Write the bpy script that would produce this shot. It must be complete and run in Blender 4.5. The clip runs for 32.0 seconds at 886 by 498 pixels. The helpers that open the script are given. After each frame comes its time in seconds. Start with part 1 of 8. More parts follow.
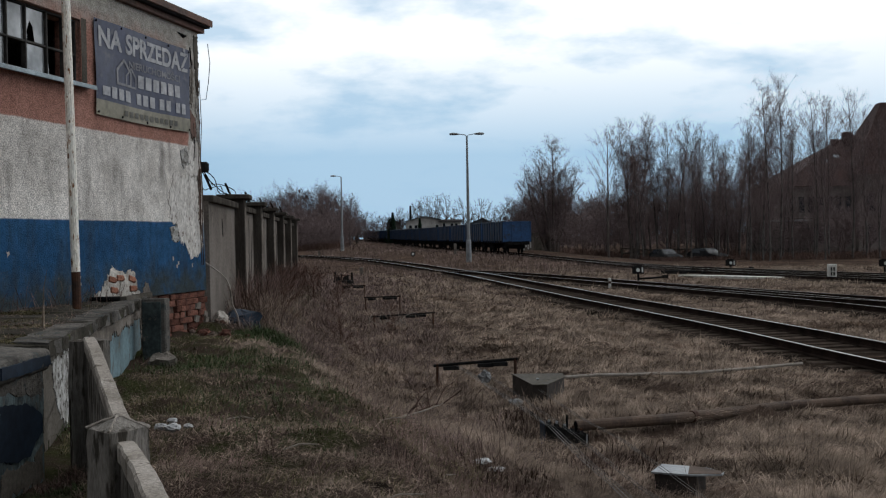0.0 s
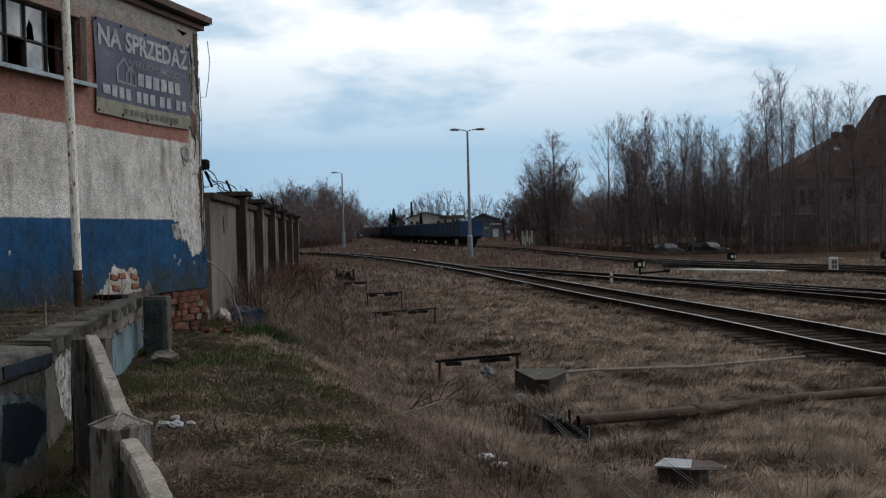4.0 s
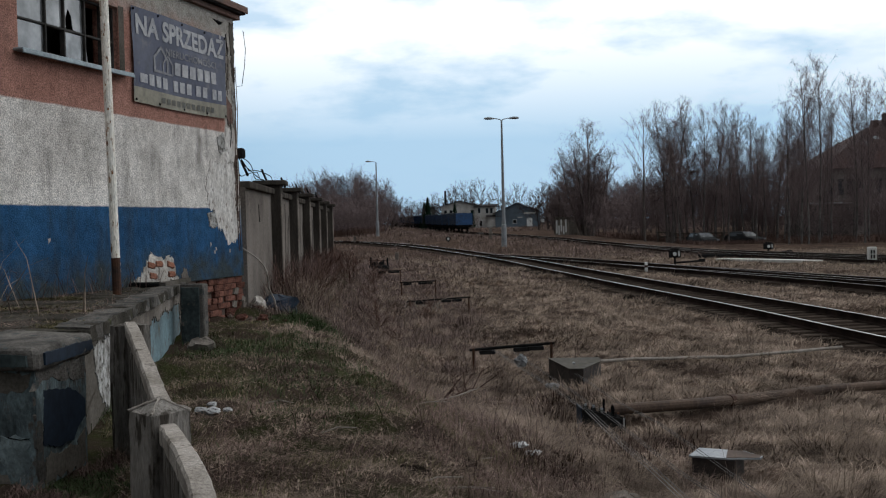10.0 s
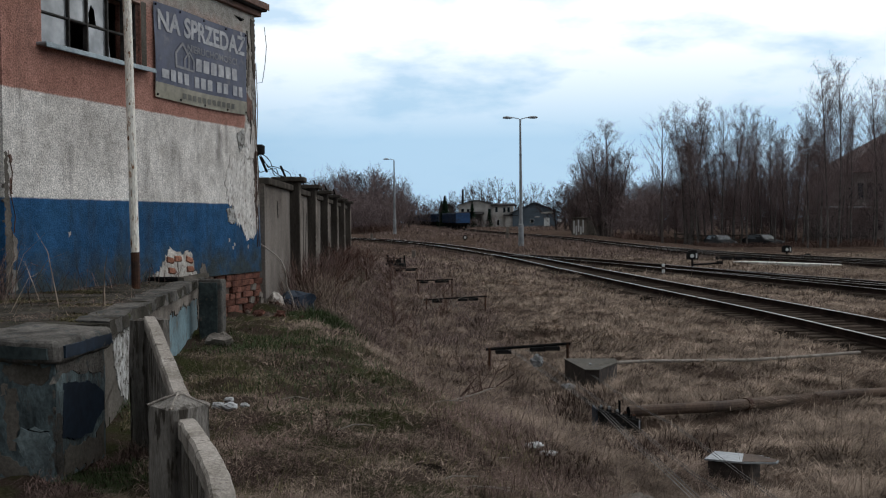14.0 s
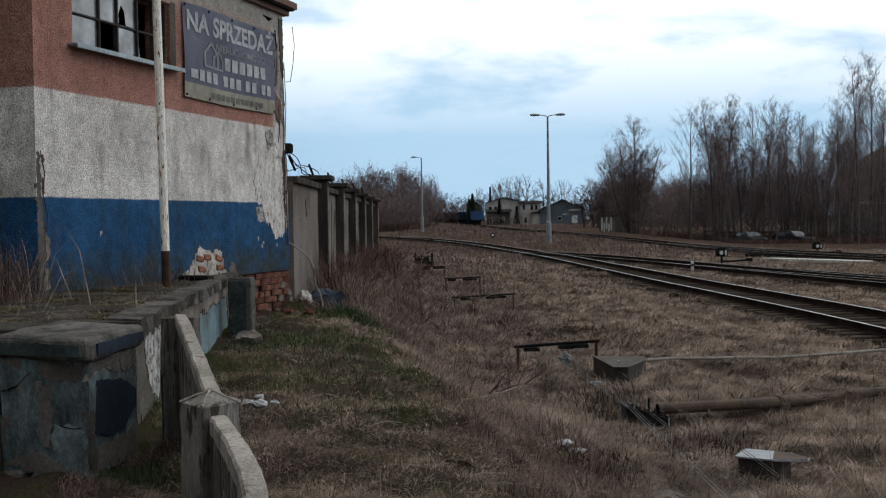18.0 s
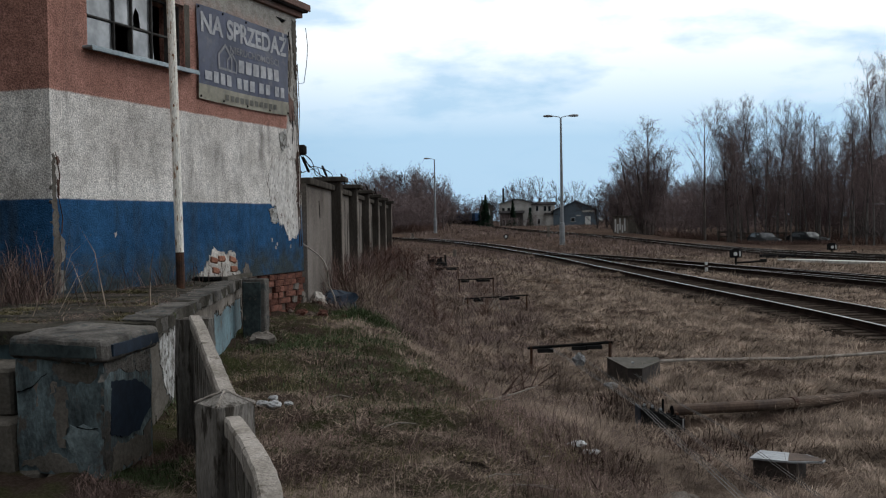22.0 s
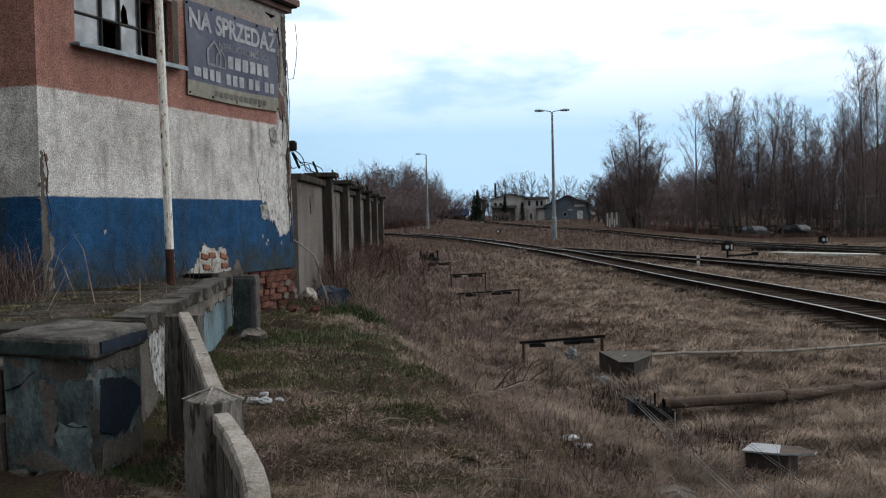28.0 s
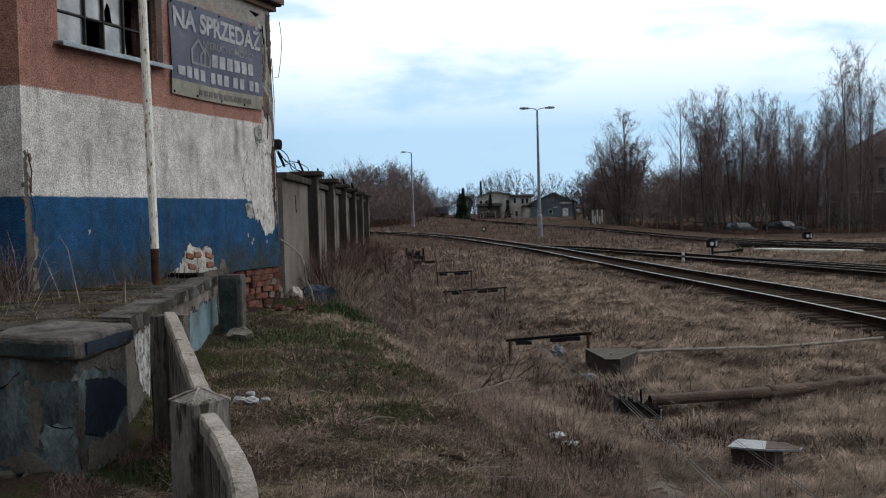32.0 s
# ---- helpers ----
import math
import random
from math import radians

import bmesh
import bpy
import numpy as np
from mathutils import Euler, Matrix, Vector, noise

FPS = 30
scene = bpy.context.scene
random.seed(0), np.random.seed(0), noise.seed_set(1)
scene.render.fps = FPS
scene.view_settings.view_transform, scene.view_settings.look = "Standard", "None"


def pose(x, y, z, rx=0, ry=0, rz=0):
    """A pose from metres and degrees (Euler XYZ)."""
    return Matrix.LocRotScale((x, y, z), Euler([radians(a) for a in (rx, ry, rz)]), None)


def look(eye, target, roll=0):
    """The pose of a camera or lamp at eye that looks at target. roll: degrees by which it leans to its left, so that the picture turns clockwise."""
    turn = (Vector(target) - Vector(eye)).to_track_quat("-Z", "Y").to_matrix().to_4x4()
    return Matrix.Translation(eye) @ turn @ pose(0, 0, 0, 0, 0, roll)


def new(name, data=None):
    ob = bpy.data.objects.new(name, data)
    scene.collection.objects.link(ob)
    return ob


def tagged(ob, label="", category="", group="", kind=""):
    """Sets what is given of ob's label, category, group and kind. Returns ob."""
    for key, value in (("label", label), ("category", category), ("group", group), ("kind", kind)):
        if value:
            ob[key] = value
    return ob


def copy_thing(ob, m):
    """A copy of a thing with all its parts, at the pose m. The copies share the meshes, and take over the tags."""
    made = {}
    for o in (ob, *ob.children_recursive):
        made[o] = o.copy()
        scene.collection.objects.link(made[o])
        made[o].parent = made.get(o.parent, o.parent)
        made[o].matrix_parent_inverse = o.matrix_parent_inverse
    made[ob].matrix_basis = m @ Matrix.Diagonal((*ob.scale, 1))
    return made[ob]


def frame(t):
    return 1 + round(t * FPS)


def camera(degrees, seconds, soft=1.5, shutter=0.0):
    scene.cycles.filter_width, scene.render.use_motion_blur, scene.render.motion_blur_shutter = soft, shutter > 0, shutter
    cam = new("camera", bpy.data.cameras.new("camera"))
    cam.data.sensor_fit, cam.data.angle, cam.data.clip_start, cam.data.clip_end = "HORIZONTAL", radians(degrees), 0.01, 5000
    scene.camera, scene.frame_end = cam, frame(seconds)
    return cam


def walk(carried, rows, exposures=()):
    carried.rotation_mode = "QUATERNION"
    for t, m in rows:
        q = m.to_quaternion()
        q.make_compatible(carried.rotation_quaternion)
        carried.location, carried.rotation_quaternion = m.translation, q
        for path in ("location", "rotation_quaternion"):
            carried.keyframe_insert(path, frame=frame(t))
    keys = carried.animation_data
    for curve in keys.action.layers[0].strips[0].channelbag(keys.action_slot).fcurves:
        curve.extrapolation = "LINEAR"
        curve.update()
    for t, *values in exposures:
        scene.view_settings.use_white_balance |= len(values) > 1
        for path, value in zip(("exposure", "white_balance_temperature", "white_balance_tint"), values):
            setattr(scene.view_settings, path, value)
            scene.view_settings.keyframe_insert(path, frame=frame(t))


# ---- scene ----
# Camera: a hand-held shot from beside the loading dock; rail tops are z = 0.
cam = camera(43.87, 32.0, soft=1.2)
PATH = [
    (0, 0.007, 0.010, 2.004, -1.392, -0.564, -1.047),
    (0.5, 0.004, 0.008, 2.004, -1.692, -0.541, -0.879),
    (1, 0.007, 0.011, 2.005, -2.001, -0.588, -0.992),
    (1.5, 0.011, 0.015, 2.002, -2.199, -0.633, -1.262),
    (2, 0.012, 0.019, 2.001, -2.156, -0.693, -1.307),
    (2.5, 0.010, 0.014, 2.002, -1.911, -0.733, -1.371),
    (3, 0.006, 0.009, 2.002, -1.579, -0.761, -1.490),
    (3.5, 0.007, 0.009, 2.002, -1.278, -0.789, -1.430),
    (5.5, 0.015, 0.018, 1.999, -1.520, -0.735, -1.623),
    (6, 0.019, 0.022, 1.998, -1.261, -0.925, -1.707),
    (6.5, 0.018, 0.025, 1.998, -0.875, -1.136, -1.658),
    (7, 0.016, 0.022, 1.997, -0.546, -1.322, -1.715),
    (7.5, 0.012, 0.014, 1.998, -0.335, -1.363, -1.558),
    (8, 0.006, 0.010, 2.000, -0.217, -1.307, -1.456),
    (8.5, 0.003, 0.004, 2.001, -0.144, -1.258, -1.446),
    (9, 0.000, 0.000, 2.000, 0.000, -1.219, -1.398),
    (9.5, 0.000, 0.002, 2.001, 0.251, -1.240, -1.445),
    (10, 0.000, 0.000, 1.999, 0.453, -1.310, -1.370),
    (10.5, 0.000, 0.004, 1.998, 0.566, -1.403, -1.263),
    (11, -0.003, -0.002, 1.999, 0.598, -1.462, -0.964),
    (11.5, -0.004, -0.006, 2.002, 0.664, -1.486, -0.869),
    (12, -0.006, -0.009, 2.000, 0.901, -1.416, -0.920),
    (12.5, -0.005, -0.008, 2.002, 1.132, -1.392, -0.939),
    (13, -0.007, -0.006, 2.003, 1.269, -1.390, -0.845),
    (13.5, -0.009, -0.008, 2.003, 1.307, -1.401, -0.790),
    (14, -0.012, -0.011, 2.005, 1.320, -1.379, -0.563),
    (14.5, -0.017, -0.009, 2.005, 1.401, -1.275, -0.687),
    (16.5, -0.017, -0.020, 2.003, 2.574, -1.349, -0.444),
    (17, -0.017, -0.020, 2.002, 2.746, -1.476, -0.849),
    (17.5, -0.017, -0.020, 2.001, 2.784, -1.515, -0.765),
    (18, -0.017, -0.021, 2.003, 2.758, -1.474, -0.806),
    (18.5, -0.016, -0.024, 2.003, 2.758, -1.399, -0.763),
    (19, -0.015, -0.027, 2.000, 2.823, -1.347, -1.008),
    (19.5, -0.016, -0.029, 2.000, 2.907, -1.309, -1.012),
    (20, -0.015, -0.027, 2.002, 3.055, -1.331, -1.127),
    (20.5, -0.015, -0.028, 2.002, 3.163, -1.379, -0.983),
    (21, -0.018, -0.028, 2.001, 3.240, -1.430, -0.911),
    (21.5, -0.019, -0.026, 2.001, 3.335, -1.415, -0.614),
    (22, -0.020, -0.023, 2.001, 3.442, -1.392, -0.875),
    (22.5, -0.018, -0.019, 2.001, 3.541, -1.406, -1.073),
    (23, -0.017, -0.023, 2.000, 3.715, -1.450, -1.245),
    (23.5, -0.020, -0.022, 2.001, 3.904, -1.466, -1.284),
    (24, -0.015, -0.015, 2.000, 4.045, -1.510, -1.328),
    (24.5, -0.008, -0.006, 1.999, 4.182, -1.617, -1.474),
    (25, -0.009, -0.003, 1.999, 4.412, -1.774, -1.433),
    (25.5, -0.007, 0.003, 1.998, 4.589, -1.891, -1.431),
    (27.5, 0.000, 0.002, 1.996, 3.292, -1.684, -1.415),
    (28, -0.005, -0.002, 1.996, 3.054, -1.640, -1.269),
    (28.5, -0.004, 0.002, 1.996, 2.873, -1.612, -1.319),
    (29, -0.007, -0.003, 1.998, 2.714, -1.615, -1.154),
    (29.5, -0.007, -0.002, 1.997, 2.654, -1.670, -1.338),
    (30, -0.011, -0.006, 1.998, 2.645, -1.741, -1.001),
    (30.5, -0.013, -0.012, 1.998, 2.587, -1.764, -0.938),
    (31, -0.012, -0.008, 1.997, 2.472, -1.749, -1.033),
    (31.5, -0.010, -0.004, 1.997, 2.370, -1.706, -1.147),
    (32, -0.008, -0.001, 1.999, 2.314, -1.765, -1.517),
]


def eye_pose(x, y, z, yaw, pitch, roll):
    return pose(x, y, z, 0, 0, yaw) @ pose(0, 0, 0, 90 + pitch) @ pose(0, 0, 0, 0, 0, roll)


walk(cam, [(t, eye_pose(*p)) for t, *p in PATH], [(0.0, -0.52), (3.0, -0.59), (7.0, -0.55), (9.0, -0.46), (13.0, -0.38), (19.0, -0.36), (25.0, -0.28), (28.0, -0.16), (30.0, -0.2), (32.0, -0.23)])

# ---- light: a bright broken overcast, sun veiled ahead to the right ----
SUN_EL, SUN_AZ = 33.0, 42.0
world = bpy.data.worlds.new("sky")
scene.world = world
world.use_nodes = True
wn, wl = world.node_tree.nodes, world.node_tree.links
wn.clear()
w_out = wn.new("ShaderNodeOutputWorld")
w_bg = wn.new("ShaderNodeBackground")
w_sky = wn.new("ShaderNodeTexSky")
w_sky.sky_type = "NISHITA"
w_sky.sun_disc = False
w_sky.sun_elevation, w_sky.sun_rotation = radians(SUN_EL), radians(SUN_AZ)
w_sky.dust_density = 1.5
w_gain = wn.new("ShaderNodeVectorMath")
w_gain.operation = "SCALE"
w_gain.inputs["Scale"].default_value = 0.05
w_co = wn.new("ShaderNodeTexCoord")
w_sep = wn.new("ShaderNodeSeparateXYZ")
wl.new(w_co.outputs["Generated"], w_sep.inputs[0])
w_h = wn.new("ShaderNodeMath")          # flat cloud deck: x/z, y/z
w_h.operation = "MAXIMUM"
w_h.inputs[1].default_value = 0.03
wl.new(w_sep.outputs["Z"], w_h.inputs[0])
w_add = wn.new("ShaderNodeMath")
w_add.operation = "ADD"
w_add.inputs[1].default_value = 0.22
wl.new(w_h.outputs[0], w_add.inputs[0])
w_comb = wn.new("ShaderNodeCombineXYZ")
for axis in ("X", "Y"):
    d = wn.new("ShaderNodeMath")
    d.operation = "DIVIDE"
    wl.new(w_sep.outputs[axis], d.inputs[0])
    wl.new(w_add.outputs[0], d.inputs[1])
    wl.new(d.outputs[0], w_comb.inputs[axis])
w_noise = wn.new("ShaderNodeTexNoise")
w_noise.inputs["Scale"].default_value = 1.9
w_noise.inputs["Detail"].default_value = 6.0
w_noise.inputs["Roughness"].default_value = 0.56
wl.new(w_comb.outputs[0], w_noise.inputs["Vector"])
w_ramp = wn.new("ShaderNodeValToRGB")
w_ramp.color_ramp.elements[0].position, w_ramp.color_ramp.elements[0].color = 0.36, (0.26, 0.26, 0.26, 1)
w_ramp.color_ramp.elements[1].position, w_ramp.color_ramp.elements[1].color = 0.51, (1, 1, 1, 1)
wl.new(w_noise.outputs["Fac"], w_ramp.inputs[0])
w_lift = wn.new("ShaderNodeMapRange")    # clearer blue low over the horizon
w_lift.inputs["From Min"].default_value, w_lift.inputs["From Max"].default_value = 0.075, 0.175
w_lift.inputs["To Min"].default_value, w_lift.inputs["To Max"].default_value = 0.06, 1.0
wl.new(w_sep.outputs["Z"], w_lift.inputs["Value"])
w_fac = wn.new("ShaderNodeMath")
w_fac.operation = "MULTIPLY"
wl.new(w_ramp.outputs["Color"], w_fac.inputs[0])
wl.new(w_lift.outputs[0], w_fac.inputs[1])
w_blue = wn.new("ShaderNodeMix")         # thin veil over the blue
w_blue.data_type = "RGBA"
w_blue.inputs["Factor"].default_value = 0.85
w_blue.inputs[7].default_value = (0.57, 0.92, 1.26, 1)
wl.new(w_sky.outputs[0], w_gain.inputs[0])
wl.new(w_gain.outputs[0], w_blue.inputs[6])
w_mix = wn.new("ShaderNodeMix")
w_mix.data_type = "RGBA"
w_mix.inputs[7].default_value = (1.55, 1.6, 1.64, 1)
wl.new(w_fac.outputs[0], w_mix.inputs["Factor"])
wl.new(w_blue.outputs[2], w_mix.inputs[6])
w_dot = wn.new("ShaderNodeVectorMath")   # the veil is brightest towards the sun
w_dot.operation = "DOT_PRODUCT"
w_dot.inputs[1].default_value = (math.sin(radians(SUN_AZ)) * math.cos(radians(SUN_EL)), math.cos(radians(SUN_AZ)) * math.cos(radians(SUN_EL)), math.sin(radians(SUN_EL)))
wl.new(w_co.outputs["Generated"], w_dot.inputs[0])
w_fwd = wn.new("ShaderNodeMapRange")
w_fwd.inputs["From Min"].default_value, w_fwd.inputs["From Max"].default_value = -0.4, 0.6
w_fwd.inputs["To Min"].default_value, w_fwd.inputs["To Max"].default_value = 0.18, 1.0
wl.new(w_dot.outputs["Value"], w_fwd.inputs["Value"])
w_tone = wn.new("ShaderNodeVectorMath")
w_tone.operation = "SCALE"
wl.new(w_mix.outputs[2], w_tone.inputs[0])
wl.new(w_fwd.outputs[0], w_tone.inputs["Scale"])
wl.new(w_tone.outputs[0], w_bg.inputs["Color"])
w_bg.inputs["Strength"].default_value = 1.0
wl.new(w_bg.outputs[0], w_out.inputs[0])
sun = new("sun", bpy.data.lights.new("sun", "SUN"))
sun.data.energy, sun.data.angle, sun.data.color = 0.5, radians(28), (1.0, 0.97, 0.92)
saz, sel = radians(SUN_AZ), radians(SUN_EL)
sun.matrix_world = look((60 * math.sin(saz), 60 * math.cos(saz), 60 * math.tan(sel)), (0, 0, 0))

# ---- materials ----


def mat(name, build):
    m = bpy.data.materials.new(name)
    m.use_nodes = True
    t = m.node_tree
    bsdf = t.nodes["Principled BSDF"]
    build(t, bsdf)
    return m


def node(t, kind, **sets):
    n = t.nodes.new(kind)
    for k, v in sets.items():
        n.inputs[k.replace("_", " ")].default_value = v
    return n


def coords(t, kind="Object", stretch=(1, 1, 1)):
    if kind == "World":
        co = t.nodes.new("ShaderNodeNewGeometry").outputs["Position"]
    else:
        co = t.nodes.new("ShaderNodeTexCoord").outputs[kind]
    mp = t.nodes.new("ShaderNodeMapping")
    mp.inputs["Scale"].default_value = stretch
    t.links.new(co, mp.inputs["Vector"])
    return mp.outputs[0]


def noise_of(t, co, scale, detail=4, rough=0.55):
    n = node(t, "ShaderNodeTexNoise", Scale=scale, Detail=detail, Roughness=rough)
    t.links.new(co, n.inputs["Vector"])
    return n.outputs["Fac"]


def ramp(t, fac, *stops):
    r = t.nodes.new("ShaderNodeValToRGB")
    el = r.color_ramp.elements
    while len(el) < len(stops):
        el.new(0.5)
    for e, (p, c) in zip(el, stops):
        e.position = p
        e.color = (*c, 1) if len(c) == 3 else c
    t.links.new(fac, r.inputs[0])
    return r.outputs["Color"]


def mix(t, fac, a, b, kind="MIX"):
    m = t.nodes.new("ShaderNodeMix")
    m.data_type, m.blend_type = "RGBA", kind
    for slot, v in ((0, fac), (6, a), (7, b)):
        if isinstance(v, (int, float)):
            m.inputs[slot].default_value = v
        elif isinstance(v, tuple):
            m.inputs[slot].default_value = (*v, 1)
        else:
            t.links.new(v, m.inputs[slot])
    return m.outputs[2]


def bump(t, bsdf, height, strength=0.4, distance=0.02):
    b = node(t, "ShaderNodeBump", Strength=strength, Distance=distance)
    t.links.new(height, b.inputs["Height"])
    t.links.new(b.outputs[0], bsdf.inputs["Normal"])


def worn(name, base, dark, fine=30.0, coarse=1.5, rough=0.85, relief=0.4, depth=0.01, stretch=(1, 1, 1), metal=0.0, third=None, vary=0.0, space="Object", third_at=0.56):
    """A weathered surface: colour swings between base and dark at two scales, third shows in patches."""
    def build(t, bsdf):
        co = coords(t, space, stretch)
        a, b = noise_of(t, co, coarse, 5), noise_of(t, co, fine, 3, 0.6)
        col = mix(t, ramp(t, a, (0.35, (0, 0, 0)), (0.65, (1, 1, 1))), dark, base)
        col = mix(t, 0.45, col, ramp(t, b, (0.3, (0.25, 0.25, 0.25)), (0.7, (1.35, 1.35, 1.35))), "MULTIPLY")
        if third:
            c = noise_of(t, co, coarse * 2.3, 6, 0.65)
            col = mix(t, ramp(t, c, (third_at, (0, 0, 0)), (third_at + 0.08, (1, 1, 1))), col, third)
        if vary:
            info = t.nodes.new("ShaderNodeObjectInfo")
            hsv = t.nodes.new("ShaderNodeHueSaturation")
            mr = node(t, "ShaderNodeMapRange", To_Min=1 - vary, To_Max=1 + vary)
            t.links.new(info.outputs["Random"], mr.inputs["Value"])
            t.links.new(mr.outputs[0], hsv.inputs["Value"])
            t.links.new(col, hsv.inputs["Color"])
            col = hsv.outputs[0]
        t.links.new(col, bsdf.inputs["Base Color"])
        bsdf.inputs["Roughness"].default_value = rough
        bsdf.inputs["Metallic"].default_value = metal
        bsdf.inputs["Specular IOR Level"].default_value = 0.5 if rough < 0.65 else 0.2 if rough < 0.9 else 0.0
        if relief:
            bump(t, bsdf, b, relief, depth)
    return mat(name, build)


M_CONC = worn("old_concrete", (0.27, 0.235, 0.205), (0.11, 0.095, 0.082), 60, 2.0, 0.9, 0.5, 0.006)
M_CONC_DARK = worn("dark_concrete", (0.17, 0.15, 0.13), (0.075, 0.067, 0.056), 45, 1.7, 0.9, 0.5, 0.008)
M_FENCE = worn("streaked_fence_concrete", (0.27, 0.245, 0.22), (0.10, 0.09, 0.08), 45, 3.5, 0.95, 0.9, 0.01, stretch=(2, 2, 0.5), third=(0.06, 0.052, 0.044), third_at=0.5)
M_CONC_CAP = worn("pale_concrete", (0.41, 0.365, 0.325), (0.25, 0.22, 0.19), 70, 4.0, 0.9, 0.9, 0.008, third=(0.14, 0.12, 0.10))
M_CASE = worn("dark_brown_sheet", (0.055, 0.043, 0.037), (0.028, 0.022, 0.02), 30, 4.0, 0.7, 0.3, 0.003)
M_BRICK = worn("red_brick", (0.20, 0.092, 0.068), (0.085, 0.043, 0.036), 45, 9.0, 0.95, 0.9, 0.012, vary=0.4, third=(0.26, 0.21, 0.175), third_at=0.62)
M_BRICK_PALE = worn("weathered_orange_brick", (0.33, 0.15, 0.10), (0.18, 0.085, 0.062), 45, 9.0, 0.95, 0.9, 0.012, vary=0.2)
M_MORTAR = worn("old_mortar", (0.20, 0.15, 0.125), (0.09, 0.065, 0.055), 50, 4.0, 0.95, 0.6, 0.008)
M_RUST = worn("rusty_iron", (0.10, 0.045, 0.025), (0.04, 0.025, 0.02), 60, 6.0, 0.85, 0.4, 0.002)
M_RUST_PIPE = worn("rusted_pipe", (0.125, 0.083, 0.06), (0.055, 0.037, 0.029), 40, 3.0, 0.8, 0.3, 0.003)
M_NAVY = worn("dark_blue_paint", (0.018, 0.031, 0.052), (0.011, 0.018, 0.03), 20, 3, 0.7, 0.3, 0.003)
M_LID = worn("weathered_olive_sheet", (0.085, 0.073, 0.056), (0.05, 0.043, 0.034), 20, 3.0, 0.8, 0.3, 0.003)
M_BLACK = worn("blackened_steel", (0.028, 0.027, 0.027), (0.012, 0.012, 0.012), 40, 4.0, 0.9, 0.2, 0.002)
M_STEEL = worn("worn_rail_head", (0.60, 0.585, 0.57), (0.32, 0.30, 0.29), 20, 0.6, 0.3, 0.05, 0.001, metal=0.9)
M_STEEL_DULL = worn("rusty_rail_head", (0.24, 0.215, 0.20), (0.10, 0.088, 0.078), 20, 0.6, 0.42, 0.05, 0.001, metal=0.9)
M_RAIL = worn("rail_web", (0.035, 0.024, 0.02), (0.016, 0.012, 0.010), 40, 2.0, 0.92, 0.2, 0.003)
M_SLEEPER = worn("creosoted_sleeper", (0.085, 0.066, 0.054), (0.028, 0.022, 0.018), 30, 2.0, 0.9, 0.5, 0.006, vary=0.3)
M_GALV = worn("galvanised_steel", (0.36, 0.37, 0.38), (0.22, 0.23, 0.24), 30, 2.0, 0.5, 0.1, 0.001, metal=0.3)
M_PALE = worn("pale_paint", (0.72, 0.7, 0.65), (0.5, 0.48, 0.44), 30, 3.0, 0.7, 0.2, 0.002)
M_BARK = worn("grey_bark", (0.17, 0.145, 0.13), (0.085, 0.07, 0.065), 12, 1.0, 0.95, 0.5, 0.02)
M_BIRCH = worn("birch_bark", (0.22, 0.20, 0.188), (0.07, 0.062, 0.058), 6, 1.3, 0.9, 0.4, 0.01)
M_TWIG = worn("bare_twigs", (0.265, 0.205, 0.20), (0.165, 0.127, 0.125), 3, 0.5, 0.95, 0)
M_WILLOW = worn("brown_twigs", (0.13, 0.105, 0.096), (0.08, 0.064, 0.058), 3, 0.5, 0.95, 0)
M_FARTWIG = worn("far_twigs", (0.105, 0.083, 0.08), (0.065, 0.052, 0.05), 3, 0.5, 0.95, 0)
M_DEADLEAF = worn("dead_leaves", (0.075, 0.048, 0.042), (0.04, 0.027, 0.024), 6, 1.0, 0.95, 0)
M_SPRUCE = worn("spruce_needles", (0.025, 0.045, 0.028), (0.012, 0.022, 0.015), 3, 0.5, 0.9, 0)
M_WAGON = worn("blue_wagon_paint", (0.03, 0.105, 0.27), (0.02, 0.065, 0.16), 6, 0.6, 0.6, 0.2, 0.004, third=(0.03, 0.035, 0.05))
M_WAGON_DARK = worn("dark_blue_wagon_paint", (0.022, 0.05, 0.11), (0.016, 0.028, 0.055), 6, 0.6, 0.65, 0.2, 0.004, third=(0.045, 0.03, 0.02))
# Dusty glass; its pale half-metal base also paints in reflected sky.
M_GLASS_SKY = worn("dusty_sky_glass", (0.40, 0.41, 0.42), (0.12, 0.125, 0.13), 5, 1.6, 0.14, 0.02, 0.001, metal=0.45)
M_DARK = worn("dark_interior", (0.012, 0.012, 0.013), (0.006, 0.006, 0.007), 10, 1.0, 0.9, 0)
M_FRAME_DARK = worn("old_window_paint", (0.07, 0.065, 0.06), (0.03, 0.028, 0.026), 40, 5, 0.8, 0.3, 0.002)
M_SILL = worn("zinc_sill", (0.34, 0.40, 0.43), (0.22, 0.26, 0.28), 30, 4, 0.5, 0.1, 0.001, metal=0.2)
M_PLASTIC = worn("pale_litter", (0.52, 0.52, 0.52), (0.28, 0.28, 0.28), 20, 6, 0.4, 0.3, 0.004)
M_ROOF = worn("tar_roof", (0.06, 0.055, 0.055), (0.035, 0.033, 0.033), 12, 1.0, 0.9, 0.3, 0.01)
M_TILE = worn("red_roof_tiles", (0.085, 0.048, 0.043), (0.05, 0.031, 0.029), 3, 0.4, 0.85, 0.3, 0.02)
M_EAVE = worn("weathered_fascia", (0.20, 0.11, 0.085), (0.10, 0.07, 0.06), 20, 2, 0.8, 0.3, 0.004)

# ---- mesh helpers ----


